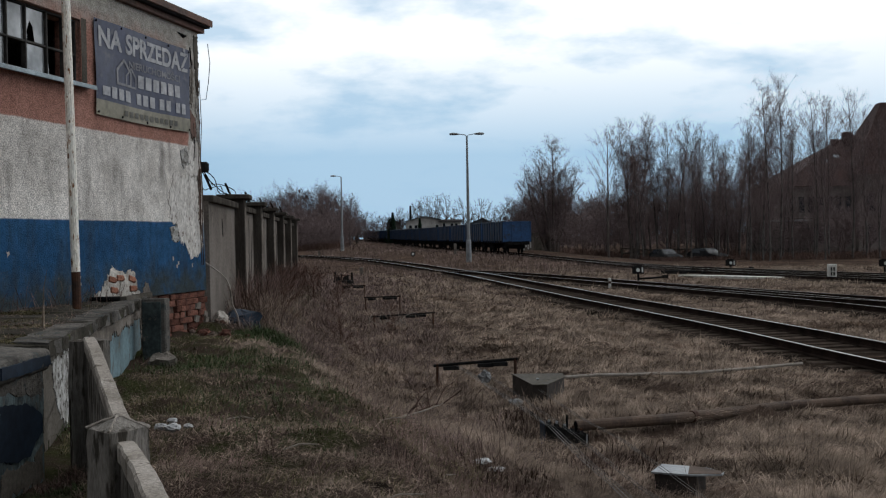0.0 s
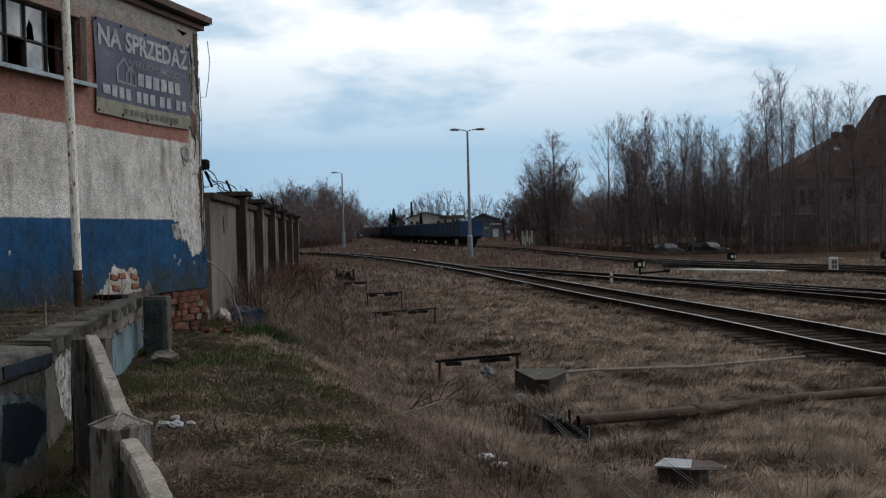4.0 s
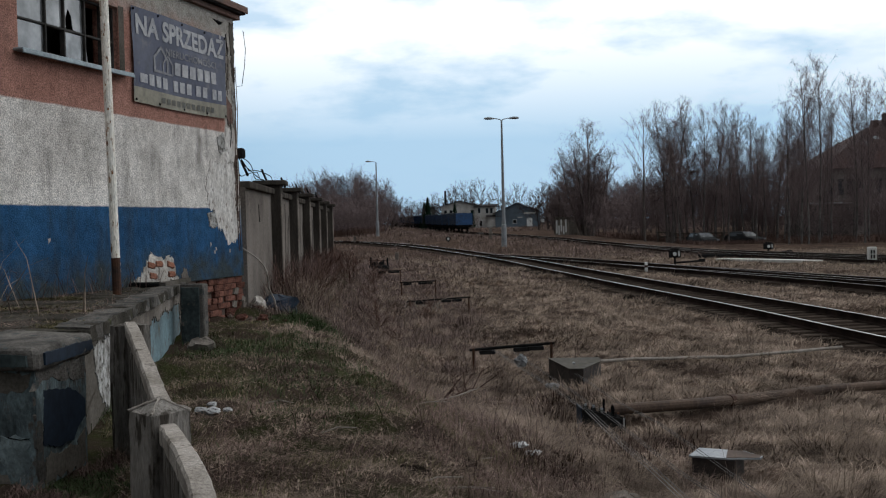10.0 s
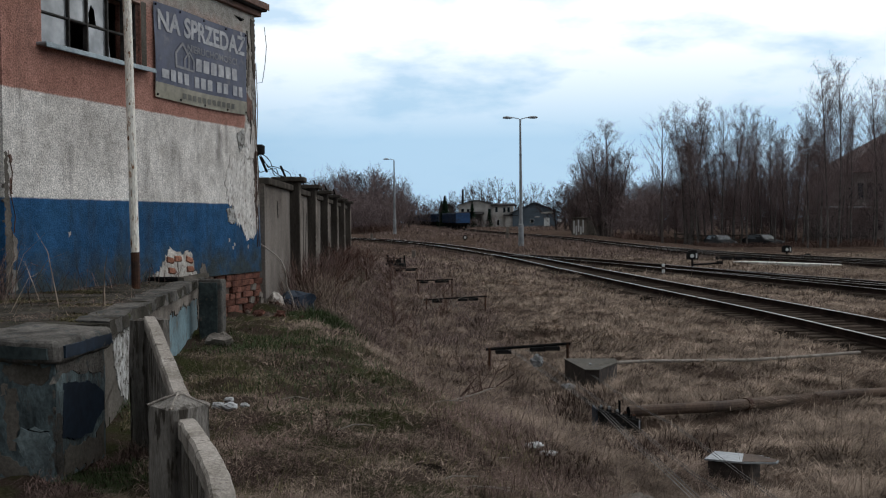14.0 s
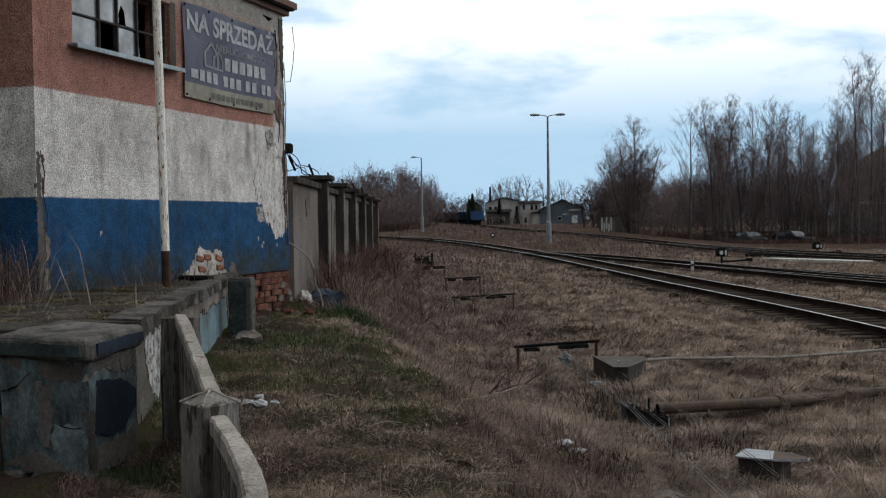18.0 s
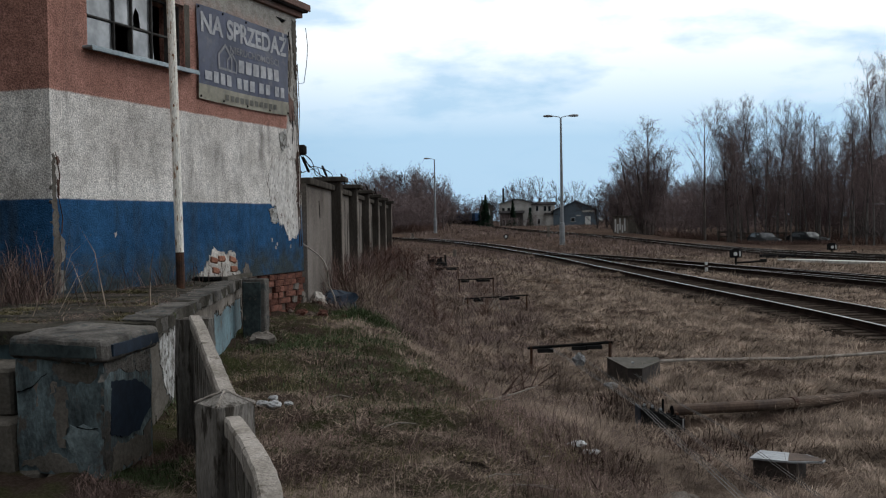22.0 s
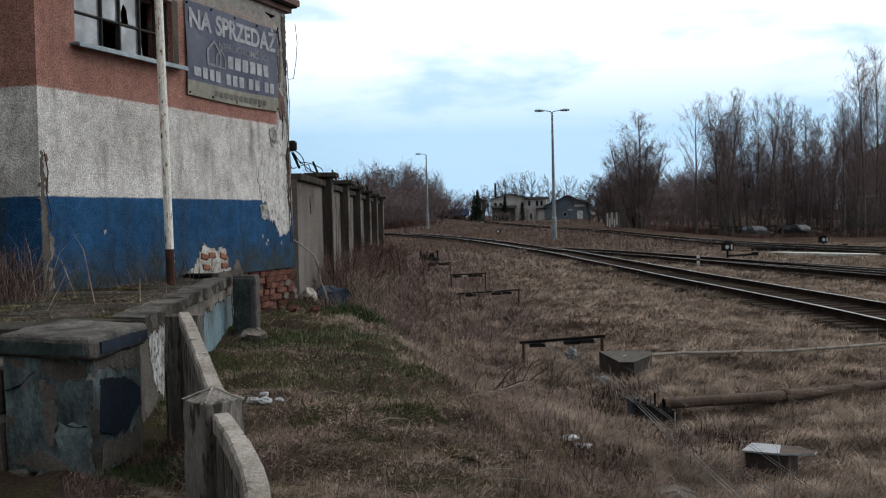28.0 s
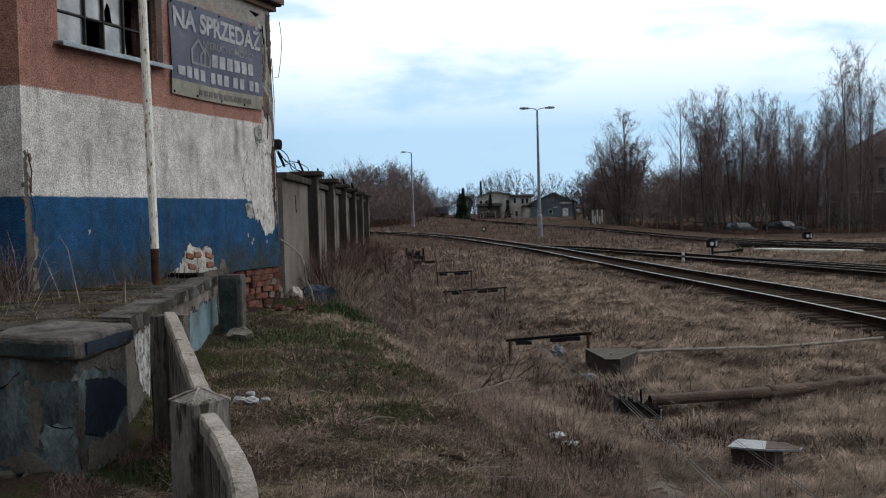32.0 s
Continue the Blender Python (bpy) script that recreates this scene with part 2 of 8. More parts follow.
def part(name, bm, material, parent=None, label=""):
    me = bpy.data.meshes.new(name)
    bm.to_mesh(me)
    bm.free()
    return hang(name, me, material, parent, label)


def hang(name, me, material, parent=None, label=""):
    if material and not me.materials:
        me.materials.append(material)
    ob = new(name, me)
    if parent:
        ob.parent = parent
    if label:
        ob["label"] = label
    return ob


def raw(name, verts, faces):
    me = bpy.data.meshes.new(name)
    me.from_pydata([tuple(v) for v in verts], [], faces)
    me.update()
    return me


def box(bm, x0, x1, y0, y1, z0, z1, bevel=0.0, m=None):
    """An upright box, with its edges broken by bevel."""
    r = bmesh.ops.create_cube(bm, size=1)
    v = r["verts"]
    bmesh.ops.scale(bm, vec=(x1 - x0, y1 - y0, z1 - z0), verts=v)
    bmesh.ops.translate(bm, vec=((x0 + x1) / 2, (y0 + y1) / 2, (z0 + z1) / 2), verts=v)
    if bevel:
        e = list({e for q in v for e in q.link_edges})
        out = bmesh.ops.bevel(bm, geom=e, offset=bevel, segments=1, affect="EDGES")
        v = list({q for f in out["faces"] for q in f.verts} | {q for q in v if q.is_valid})
    if m is not None:
        bmesh.ops.transform(bm, matrix=m, verts=v)
    return v


def boxed(x0, x1, y0, y1, z0, z1, bevel=0.0, m=None):
    bm = bmesh.new()
    box(bm, x0, x1, y0, y1, z0, z1, bevel, m)
    return bm


def tube(bm, points, radii, sides=8, caps=True):
    """A round bar along points; radii one number or one for each point."""
    if isinstance(radii, (int, float)):
        radii = [radii] * len(points)
    pts = [Vector(p) for p in points]
    rings, ref = [], None
    for i, p in enumerate(pts):
        d = (pts[min(i + 1, len(pts) - 1)] - pts[max(i - 1, 0)]).normalized()
        if ref is None:
            ref = d.orthogonal().normalized()
        ref = (ref - d * ref.dot(d)).normalized()
        side = d.cross(ref)
        rings.append([bm.verts.new(p + radii[i] * (math.cos(a) * ref + math.sin(a) * side)) for a in (2 * math.pi * k / sides for k in range(sides))])
    for a, b in zip(rings, rings[1:]):
        for k in range(sides):
            bm.faces.new((a[k], a[(k + 1) % sides], b[(k + 1) % sides], b[k]))
    if caps and sides > 2:
        bm.faces.new(rings[0][::-1])
        bm.faces.new(rings[-1])
    return bm


def prism(bm, outline, z0, z1):
    """An upright slab on a plan outline (counter-clockwise)."""
    lo = [bm.verts.new((x, y, z0)) for x, y in outline]
    hi = [bm.verts.new((x, y, z1)) for x, y in outline]
    n = len(lo)
    for k in range(n):
        bm.faces.new((lo[k], lo[(k + 1) % n], hi[(k + 1) % n], hi[k]))
    bm.faces.new(lo[::-1])
    bm.faces.new(hi)
    return bm


def thing(name, m, label, category, group=""):
    ob = new(name)
    ob.matrix_basis = m
    ob.empty_display_size = 0.2
    return tagged(ob, label, category, group)


def roughen(bm, amount, scale=4.0, seed=0.0):
    for v in bm.verts:
        n = noise.noise_vector(v.co * scale + Vector((seed, seed * 0.7, 0)))
        v.co += n * amount


def smooth(me):
    me.polygons.foreach_set("use_smooth", [True] * len(me.polygons))
    return me


# ---- ground ----


def lerp_table(v, table):
    if v <= table[0][0]:
        return table[0][1]
    for (a, p), (b, q) in zip(table, table[1:]):
        if v <= b:
            return p + (q - p) * (v - a) / (b - a)
    return table[-1][1]


BANK = [(0, 1.3), (3, 0.9), (5, 0.65), (7, 0.4), (9, 0.1), (11, -0.5), (13, -1.1), (16, -1.6), (20, -2.0), (30, -2.6), (45, -3.4), (60, -5)]
SHELF = [(0, 0.5), (4, 0.6), (7, 0.68), (10, 0.74), (14, 0.84), (20, 0.9), (36, 0.7), (48, 0.1), (60, -0.1)]
TRACK_A = [(8.75, 6), (8.55, 10), (7.77, 17.5), (7.27, 23.5), (6.55, 30), (5.84, 36), (4.68, 47), (2.2, 68), (-3.6, 96), (-12.5, 122), (-27, 150), (-60, 192), (-110, 240)]
TRACK_B = [(2.2, 68), (4.2, 64), (6.0, 58.5), (7.8, 51.5), (10.25, 41), (12.05, 33.4), (12.95, 28), (14.0, 21), (15.2, 12)]
TRACK_C = [(7.8, 51.5), (9.3, 45.8), (11.5, 38.2), (13.3, 32.6), (15.5, 27), (19, 20), (24, 12)]
TRACK_D = [(-57, 800), (-27.6, 500), (-12.2, 345), (-0.3, 220), (10.4, 112), (11.7, 98), (13.1, 84), (14.7, 70), (16.6, 57), (19.7, 46), (23.6, 36), (29, 25)]
TRACK_E = [(13.1, 84), (15.2, 72), (18.6, 58), (23.4, 45), (30, 32), (40, 18)]
D_RISE = [(0, 0.0), (70, 0.0), (112, 0.33), (186, 0.5), (221, 0.65), (345, 1.4), (500, 2.2), (800, 2.6)]


A_LEFT = [(0, 6.4), (10, 6.2), (17.5, 5.5), (30, 4.4), (36, 3.7), (47, 2.5), (60, 1)]


def bank_step(x, y):
    e = (x - lerp_table(y, BANK)) / 1.1
    s = min(max((e + 1) / 2, 0), 1)
    return 1 - s * s * (3 - 2 * s)


def ground_z(x, y):
    right = min(max((x - 16 - max(0, 100 - y) * 0.05) / 7, 0), 1) if y < 125 else max(0, 1 - (y - 125) / 40) * min(max((x - 16) / 7, 0), 1)
    far = lerp_table(y, D_RISE) * (1 - right) - 0.23 - 0.3 * right * min(max((y - 60) / 25, 0), 1)
    if y < 60:
        far += (0.13 + 0.13 * min(max((y - 17) / 7, 0), 1)) * min(max((lerp_table(y, A_LEFT) - x) / 2, 0), 1)
    low = far - 0.04 * math.exp(-((x - lerp_table(y, BANK) - 1.9) / 0.9) ** 2) * (1 if y < 45 else 0)
    low += 0.04 * min(max((20 - y) / 3, 0), 1) + 0.07 * min(max((10.5 - y) / 1.5, 0), 1)
    high = lerp_table(y, SHELF)
    z = low + (high - low) * bank_step(x, y) if y < 60 else low
    mound = 0.5 * math.exp(-((x - lerp_table(y, [(70, 6), (100, 3.5), (140, -4), (200, -12)])) / 4.5) ** 2) * min(max((y - 72) / 25, 0), 1) * (1 if y < 260 else 0)
    z += mound
    near = 1 / (1 + (y / 60) ** 2)
    z += near * (0.06 * noise.noise((x * 0.7, y * 0.7, 3)) + 0.05 * noise.noise((x * 1.7, y * 1.7, 5)))
    if 9 < y < 13 and 0 < x < 3:
        z -= 0.11 * math.exp(-((x - 1.5) / 0.38) ** 2 - ((y - 10.9) / 0.55) ** 2)
    if 2 < y < 60 and -5 < x < 22:
        calm = 0.25 + 0.75 * min(max((lerp_table(y, A_LEFT) - x) / 0.8, 0), 1)
        d = noise.voronoi((x * 2.1 + 0.35 * noise.noise((x * 2, y * 2, 1)), y * 1.7 + 0.35 * noise.noise((x * 2, y * 2, 9)), 0))[0][0]
        z += near * calm * (0.14 * max(0.0, 1 - (d / 0.7) ** 2) - 0.075) * (0.75 + 0.8 * noise.noise((x * 0.5, y * 0.5, 21)))
    return z


def axis_steps(lo, hi, fine_lo, fine_hi, step, grow=1.12):
    v, s = [fine_lo], step
    while v[-1] < fine_hi:
        v.append(v[-1] + step)
    while v[-1] < hi:
        s *= grow
        v.append(v[-1] + s)
    s = step
    while v[0] > lo:
        s *= grow
        v.insert(0, v[0] - s)
    return v


def m_ground(t, bsdf):
    co = coords(t, "World")
    big, mid, fine = noise_of(t, co, 0.35, 5), noise_of(t, co, 2.2, 5), noise_of(t, co, 45, 4, 0.7)
    sep = t.nodes.new("ShaderNodeSeparateXYZ")
    t.links.new(co, sep.inputs[0])
    straw = mix(t, ramp(t, mid, (0.35, (0, 0, 0)), (0.65, (1, 1, 1))), (0.05, 0.034, 0.026), (0.16, 0.11, 0.083))
    earth = mix(t, fine, (0.034, 0.024, 0.019), (0.08, 0.056, 0.045))
    green = mix(t, fine, (0.03, 0.036, 0.015), (0.065, 0.065, 0.03))
    col = mix(t, ramp(t, big, (0.38, (0, 0, 0)), (0.6, (1, 1, 1))), straw, earth)
    lawn = mix(t, ramp(t, mid, (0.45, (0, 0, 0)), (0.6, (1, 1, 1))), earth, green)
    edge = node(t, "ShaderNodeMapRange", From_Min=0.25, From_Max=0.6)
    t.links.new(sep.outputs["Z"], edge.inputs["Value"])
    near = node(t, "ShaderNodeMapRange", From_Min=70, From_Max=50)
    t.links.new(sep.outputs["Y"], near.inputs["Value"])
    both = t.nodes.new("ShaderNodeMath")
    both.operation = "MULTIPLY"
    t.links.new(edge.outputs[0], both.inputs[0])
    t.links.new(near.outputs[0], both.inputs[1])
    col = mix(t, both.outputs[0], col, lawn)
    col = mix(t, 0.5, col, ramp(t, fine, (0.3, (0.4, 0.4, 0.4)), (0.7, (1.4, 1.4, 1.4))), "MULTIPLY")
    t.links.new(col, bsdf.inputs["Base Color"])
    bsdf.inputs["Roughness"].default_value = 1.0
    bsdf.inputs["Specular IOR Level"].default_value = 0.0
    bump(t, bsdf, fine, 0.8, 0.04)


M_GROUND = mat("dead_grass_ground", m_ground)
gx = axis_steps(-1800, 1800, -4, 11, 0.09, 1.07)
gy = axis_steps(-300, 3000, 2.5, 20, 0.09, 1.03)
gv = [(x, y, ground_z(x, y)) for y in gy for x in gx]
nx = len(gx)
gf = [(j * nx + i, j * nx + i + 1, (j + 1) * nx + i + 1, (j + 1) * nx + i) for j in range(len(gy) - 1) for i in range(nx - 1)]
ground = hang("ground", smooth(raw("ground", gv, gf)), M_GROUND)
tagged(ground, "dead winter grass sloping from a bank to a railway yard", "ground", kind="structure")

# ---- railway tracks ----


def spline(points, step):
    """Points about step metres apart along a smooth line through plan points."""
    p = [Vector(q) for q in points]
    p = [2 * p[0] - p[1]] + p + [2 * p[-1] - p[-2]]
    out = []
    for a, b, c, d in zip(p, p[1:], p[2:], p[3:]):
        n = max(1, round((c - b).length / step))
        for k in range(n):
            u = k / n
            out.append(0.5 * (2 * b + (c - a) * u + (2 * a - 5 * b + 4 * c - d) * u * u + (3 * b - a - 3 * c + d) * u ** 3))
    out.append(p[-2])
    return out


def rail_level(x, y):
    return lerp_table(y, D_RISE)


def sweep(line, outline, closed=True):
    """A profile of (across, up) swept along plan points at rail level."""
    verts, faces, n = [], [], len(outline)
    for i, p in enumerate(line):
        d = (line[min(i + 1, len(line) - 1)] - line[max(i - 1, 0)]).normalized()
        r = Vector((d.y, -d.x))
        z = rail_level(p.x, p.y)
        verts += [(p.x + r.x * u, p.y + r.y * u, z + v) for u, v in outline]
    for i in range(len(line) - 1):
        for k in range(n if closed else n - 1):
            a, b = i * n + k, i * n + (k + 1) % n
            faces.append((a, b, b + n, a + n))
    if closed:
        faces += [tuple(range(n))[::-1], tuple(range(len(verts) - n, len(verts)))]
    return verts, faces


M_BALLAST = worn("dirty_ballast", (0.034, 0.025, 0.02), (0.013, 0.010, 0.008), 28, 1.2, 0.95, 0.9, 0.03, space="World")
sleeper_mesh = raw("sleeper", *(lambda b: ([v.co[:] for v in b.verts], [tuple(v.index for v in f.verts) for f in b.faces]))((lambda b: (box(b, -1.25, 1.25, -0.125, 0.125, -0.14, 0, 0.012), b.verts.index_update(), b)[2])(bmesh.new())))
sleeper_mesh.materials.append(M_SLEEPER)


def build_track(points, label, singles, head=M_STEEL_DULL):
    """One track: ballast, two rails with bright heads, sleepers."""
    line = spline(points, 1.5)
    track = thing("railway_track", Matrix(), label, "railway track", "tracks of the yard")
    v, f = sweep(line, [(-1.75, -0.30), (-1.25, -0.168), (1.25, -0.168), (1.75, -0.30)], False)
    hang("ballast", raw("ballast", v, f), M_BALLAST, track, "dark dirty ballast between the rails")
    for side in (-0.7525, 0.7525):
        v, f = sweep(line, [(side + a, b) for a, b in ((-0.065, -0.15), (0.065, -0.15), (0.02, -0.125), (0.02, -0.045), (0.036, -0.035), (0.036, -0.008), (0.03, -0.003), (-0.03, -0.003), (-0.036, -0.008), (-0.036, -0.035), (-0.02, -0.045), (-0.02, -0.125))])
        rail = hang("rail", raw("rail", v, f), M_RAIL, track)
        v, f = sweep(line, [(side + a, b) for a, b in ((-0.026, -0.004), (0.026, -0.004), (0.022, 0), (-0.022, 0))])
        hang("rail_head", raw("rail_head", v, f), head, rail, "bright worn running surface")
    ties = spline(points, 0.62)
    rest_v, rest_f = [], []
    rng = random.Random(len(points))
    near = sorted(range(len(ties) - 1), key=lambda i: ties[i].length)[:singles]
    near = set(near)
    base = [v.co.copy() for v in sleeper_mesh.vertices]
    polys = [tuple(p.vertices) for p in sleeper_mesh.polygons]
    for i in range(len(ties) - 1):
        d = (ties[i + 1] - ties[i]).normalized()
        p = ties[i]
        if p.y > 200:
            continue
        m = pose(p.x, p.y, rail_level(p.x, p.y) - 0.152 - rng.random() * 0.012, rng.uniform(-1, 1), 0, math.degrees(math.atan2(-d.x, d.y)) + rng.uniform(-1.5, 1.5))
        if i in near:
            s = hang("sleeper", sleeper_mesh, None, track)
            s.matrix_basis = m
        else:
            k = len(rest_v)
            rest_v += [(m @ q)[:] for q in base]
            rest_f += [tuple(q + k for q in poly) for poly in polys]
    if rest_v:
        tagged(hang("sleeper_row", raw("sleeper_row", rest_v, rest_f), M_SLEEPER, track), kind="stuff")
    return track


build_track(TRACK_A, "main railway track curving away on dark sleepers", 90, M_STEEL)
build_track(TRACK_B, "railway siding joining the main track", 50)
build_track(TRACK_C, "diverging siding with rusty rails", 40)
build_track(TRACK_D, "far siding where the wagons leave", 40)
build_track(TRACK_E, "outer siding beside the birch trees", 30)

# ---- the painted building ----
HOUSE = pose(-4.2, 9.95, 0, 0, 0, 75.5)     # local x along the yard wall, local y into the house
W_START, W_LEN, W_TOP = -0.07, 5.2, 4.86


def m_plaster(t, bsdf):
    co = coords(t, "Object")
    sep = t.nodes.new("ShaderNodeSeparateXYZ")
    t.links.new(co, sep.inputs[0])
    wob = noise_of(t, co, 3.0, 5, 0.65)
    fine = noise_of(t, co, 55, 3, 0.65)
    mottle = noise_of(t, co, 11, 5, 0.7)
    coarse = noise_of(t, co, 1.1, 6, 0.6)
    blotch = noise_of(t, co, 3.6, 6, 0.7)

    def band(out, level, soft, jitter):
        a = t.nodes.new("ShaderNodeMath")
        a.operation = "MULTIPLY_ADD"
        t.links.new(wob, a.inputs[0])
        a.inputs[1].default_value = jitter
        t.links.new(out, a.inputs[2])
        r = node(t, "ShaderNodeMapRange", From_Min=level + jitter / 2 - soft, From_Max=level + jitter / 2 + soft)
        t.links.new(a.outputs[0], r.inputs["Value"])
        return r.outputs[0]

    streak = noise_of(t, coords(t, "Object", (2.2, 2.2, 0.42)), 1.6, 6, 0.65)
    white = mix(t, ramp(t, coarse, (0.35, (0, 0, 0)), (0.66, (1, 1, 1))), (0.55, 0.52, 0.485), (0.83, 0.79, 0.75))
    white = mix(t, ramp(t, streak, (0.53, (0, 0, 0)), (0.72, (0.7, 0.7, 0.7))), white, (0.17, 0.15, 0.135))
    red = mix(t, coarse, (0.31, 0.155, 0.122), (0.47, 0.245, 0.195))
    red = mix(t, ramp(t, streak, (0.55, (0, 0, 0)), (0.75, (0.5, 0.5, 0.5))), red, (0.13, 0.10, 0.085))
    grey = mix(t, coarse, (0.30, 0.28, 0.255), (0.52, 0.49, 0.45))
    blue = mix(t, ramp(t, coarse, (0.35, (0, 0, 0)), (0.65, (1, 1, 1))), (0.016, 0.062, 0.145), (0.03, 0.112, 0.24))
    blue = mix(t, ramp(t, streak, (0.48, (0, 0, 0)), (0.72, (0.8, 0.8, 0.8))), blue, (0.035, 0.05, 0.065))
    scab = noise_of(t, co, 7, 6, 0.7)
    blue = mix(t, ramp(t, scab, (0.68, (0, 0, 0)), (0.70, (0.8, 0.8, 0.8))), blue, (0.16, 0.17, 0.17))
    low = node(t, "ShaderNodeMapRange", From_Min=2.1, From_Max=1.45)
    t.links.new(sep.outputs["Z"], low.inputs["Value"])
    moss = t.nodes.new("ShaderNodeMath")
    moss.operation = "MULTIPLY"
    t.links.new(low.outputs[0], moss.inputs[0])
    t.links.new(wob, moss.inputs[1])
    blue = mix(t, ramp(t, moss.outputs[0], (0.24, (0, 0, 0)), (0.48, (0.85, 0.85, 0.85))), blue, (0.048, 0.056, 0.05))
    col = mix(t, band(sep.outputs["Z"], 2.275, 0.008, 0.03), blue, white)
    col = mix(t, band(sep.outputs["Z"], 3.285, 0.01, 0.04), col, red)
    col = mix(t, band(sep.outputs["Z"], 4.52, 0.15, 0.5), col, grey)
    ends = band(sep.outputs["X"], 4.86, 0.02, 0.25)
    hi = band(sep.outputs["Z"], 2.2, 0.3, 0.6)
    both = t.nodes.new("ShaderNodeMath")
    both.operation = "MULTIPLY"
    t.links.new(ends, both.inputs[0])
    t.links.new(hi, both.inputs[1])
    col = mix(t, both.outputs[0], col, grey)
    for cx, cz, rx, rz, deep in ((4.12, 2.98, 0.11, 0.42, 0.6), (4.32, 3.12, 0.06, 0.25, 0.5), (2.95, 2.78, 0.22, 0.24, 0.4), (3.35, 2.55, 0.3, 0.2, 0.3), (1.2, 2.9, 0.3, 0.35, 0.25)):
        mp = t.nodes.new("ShaderNodeMapping")
        mp.vector_type = "TEXTURE"
        mp.inputs["Location"].default_value, mp.inputs["Scale"].default_value = (cx, 0, cz), (rx, 9, rz)
        t.links.new(co, mp.inputs["Vector"])
        far = t.nodes.new("ShaderNodeVectorMath")
        far.operation = "LENGTH"
        t.links.new(mp.outputs[0], far.inputs[0])
        edge = t.nodes.new("ShaderNodeMath")
        edge.operation = "MULTIPLY_ADD"
        edge.inputs[1].default_value = 1.6
        t.links.new(blotch, edge.inputs[0])
        t.links.new(far.outputs["Value"], edge.inputs[2])
        near = node(t, "ShaderNodeMapRange", From_Min=1.9, From_Max=0.8, To_Max=deep)
        t.links.new(edge.outputs[0], near.inputs["Value"])
        col = mix(t, near.outputs[0], col, (0.12, 0.10, 0.088))
    grain = node(t, "ShaderNodeMapRange", To_Min=0.3, To_Max=0.6)
    t.links.new(band(sep.outputs["Z"], 2.275, 0.008, 0.03), grain.inputs["Value"])
    col = mix(t, grain.outputs[0], col, ramp(t, fine, (0.38, (0.34, 0.33, 0.32)), (0.58, (1.36, 1.34, 1.32))), "MULTIPLY")
    col = mix(t, 0.6, col, ramp(t, mottle, (0.34, (0.55, 0.54, 0.53)), (0.6, (1.15, 1.15, 1.15))), "MULTIPLY")
    col = mix(t, 0.4, col, ramp(t, blotch, (0.38, (0.62, 0.59, 0.56)), (0.6, (1.12, 1.12, 1.12))), "MULTIPLY")
    t.links.new(col, bsdf.inputs["Base Color"])
    bsdf.inputs["Specular IOR Level"].default_value = 0.1
    bsdf.inputs["Roughness"].default_value = 0.92
    bump(t, bsdf, fine, 0.75, 0.015)


M_PLASTER = mat("banded_roughcast", m_plaster)
house = thing("signal_house", HOUSE, "derelict flat-roofed house with peeling red, white and blue roughcast", "building")
bm = bmesh.new()
WX0, WX1, WZ0, WZ1 = 0.52, 2.30, 3.76, 4.47
for x0, x1, z0, z1 in ((W_START, W_LEN, 1.36, WZ0), (W_START, WX0, WZ0, WZ1), (WX1, W_LEN, WZ0, WZ1), (W_START, W_LEN, WZ1, W_TOP)):
    box(bm, x0, x1, 0, 0.32, z0, z1)
bmesh.ops.remove_doubles(bm, verts=bm.verts, dist=0.0005)
for v in bm.verts:
    if v.co.x > 5 and v.co.z < 1.5:
        v.co.x += 0.13
part("yard_wall", bm, M_PLASTER, house)
part("plinth", boxed(W_START, W_LEN + 0.1, 0.05, 0.32, 0.3, 1.36), M_MORTAR, house, "brick plinth with lost plaster")
part("side_wall", boxed(W_START + 0.003, 0.32, 0.32, 4.6, 0.3, W_TOP), M_PLASTER, house)
part("end_wall", boxed(W_LEN - 0.32, W_LEN - 0.003, 0.32, 4.6, 0.3, W_TOP), M_PLASTER, house)
part("back_wall", boxed(W_START, W_LEN, 4.6, 4.9, 0.3, W_TOP), M_PLASTER, house)
part("inner_floor", boxed(0.33, W_LEN - 0.33, 0.33, 4.59, 1.2, 1.4), M_CONC_DARK, house)
roof = part("roof", boxed(-0.2, W_LEN + 0.14, -0.13, 5.1, W_TOP + 0.05, W_TOP + 0.15, 0.01), M_ROOF, house, "flat tarred roof slab")
part("fascia", boxed(-0.22, W_LEN + 0.16, -0.155, -0.133, W_TOP + 0.07, W_TOP + 0.16, 0.005), M_EAVE, roof)
part("eave_beam", boxed(-0.12, W_LEN + 0.1, -0.06, 0.3, W_TOP - 0.02, W_TOP + 0.05, 0.005), M_EAVE, house)

# ---- dock ----
M_DOCK = worn("peeling_blue_dock", (0.17, 0.25, 0.275), (0.09, 0.125, 0.135), 25, 1.6, 0.85, 0.5, 0.006, third=(0.10, 0.09, 0.078))
M_PIER = worn("dirty_teal_paint", (0.155, 0.20, 0.21), (0.05, 0.062, 0.066), 48, 6.0, 0.88, 0.9, 0.012, stretch=(1, 1, 0.55), third=(0.085, 0.075, 0.065), third_at=0.56)
M_PIER_PALE = worn("pale_teal_paint", (0.22, 0.27, 0.275), (0.11, 0.135, 0.14), 40, 5.0, 0.88, 0.7, 0.008, third=(0.08, 0.08, 0.075), third_at=0.6)
M_DECK = worn("mossy_deck", (0.085, 0.076, 0.065), (0.028, 0.026, 0.021), 40, 3.0, 0.95, 0.8, 0.015, third=(0.05, 0.055, 0.028), third_at=0.6)
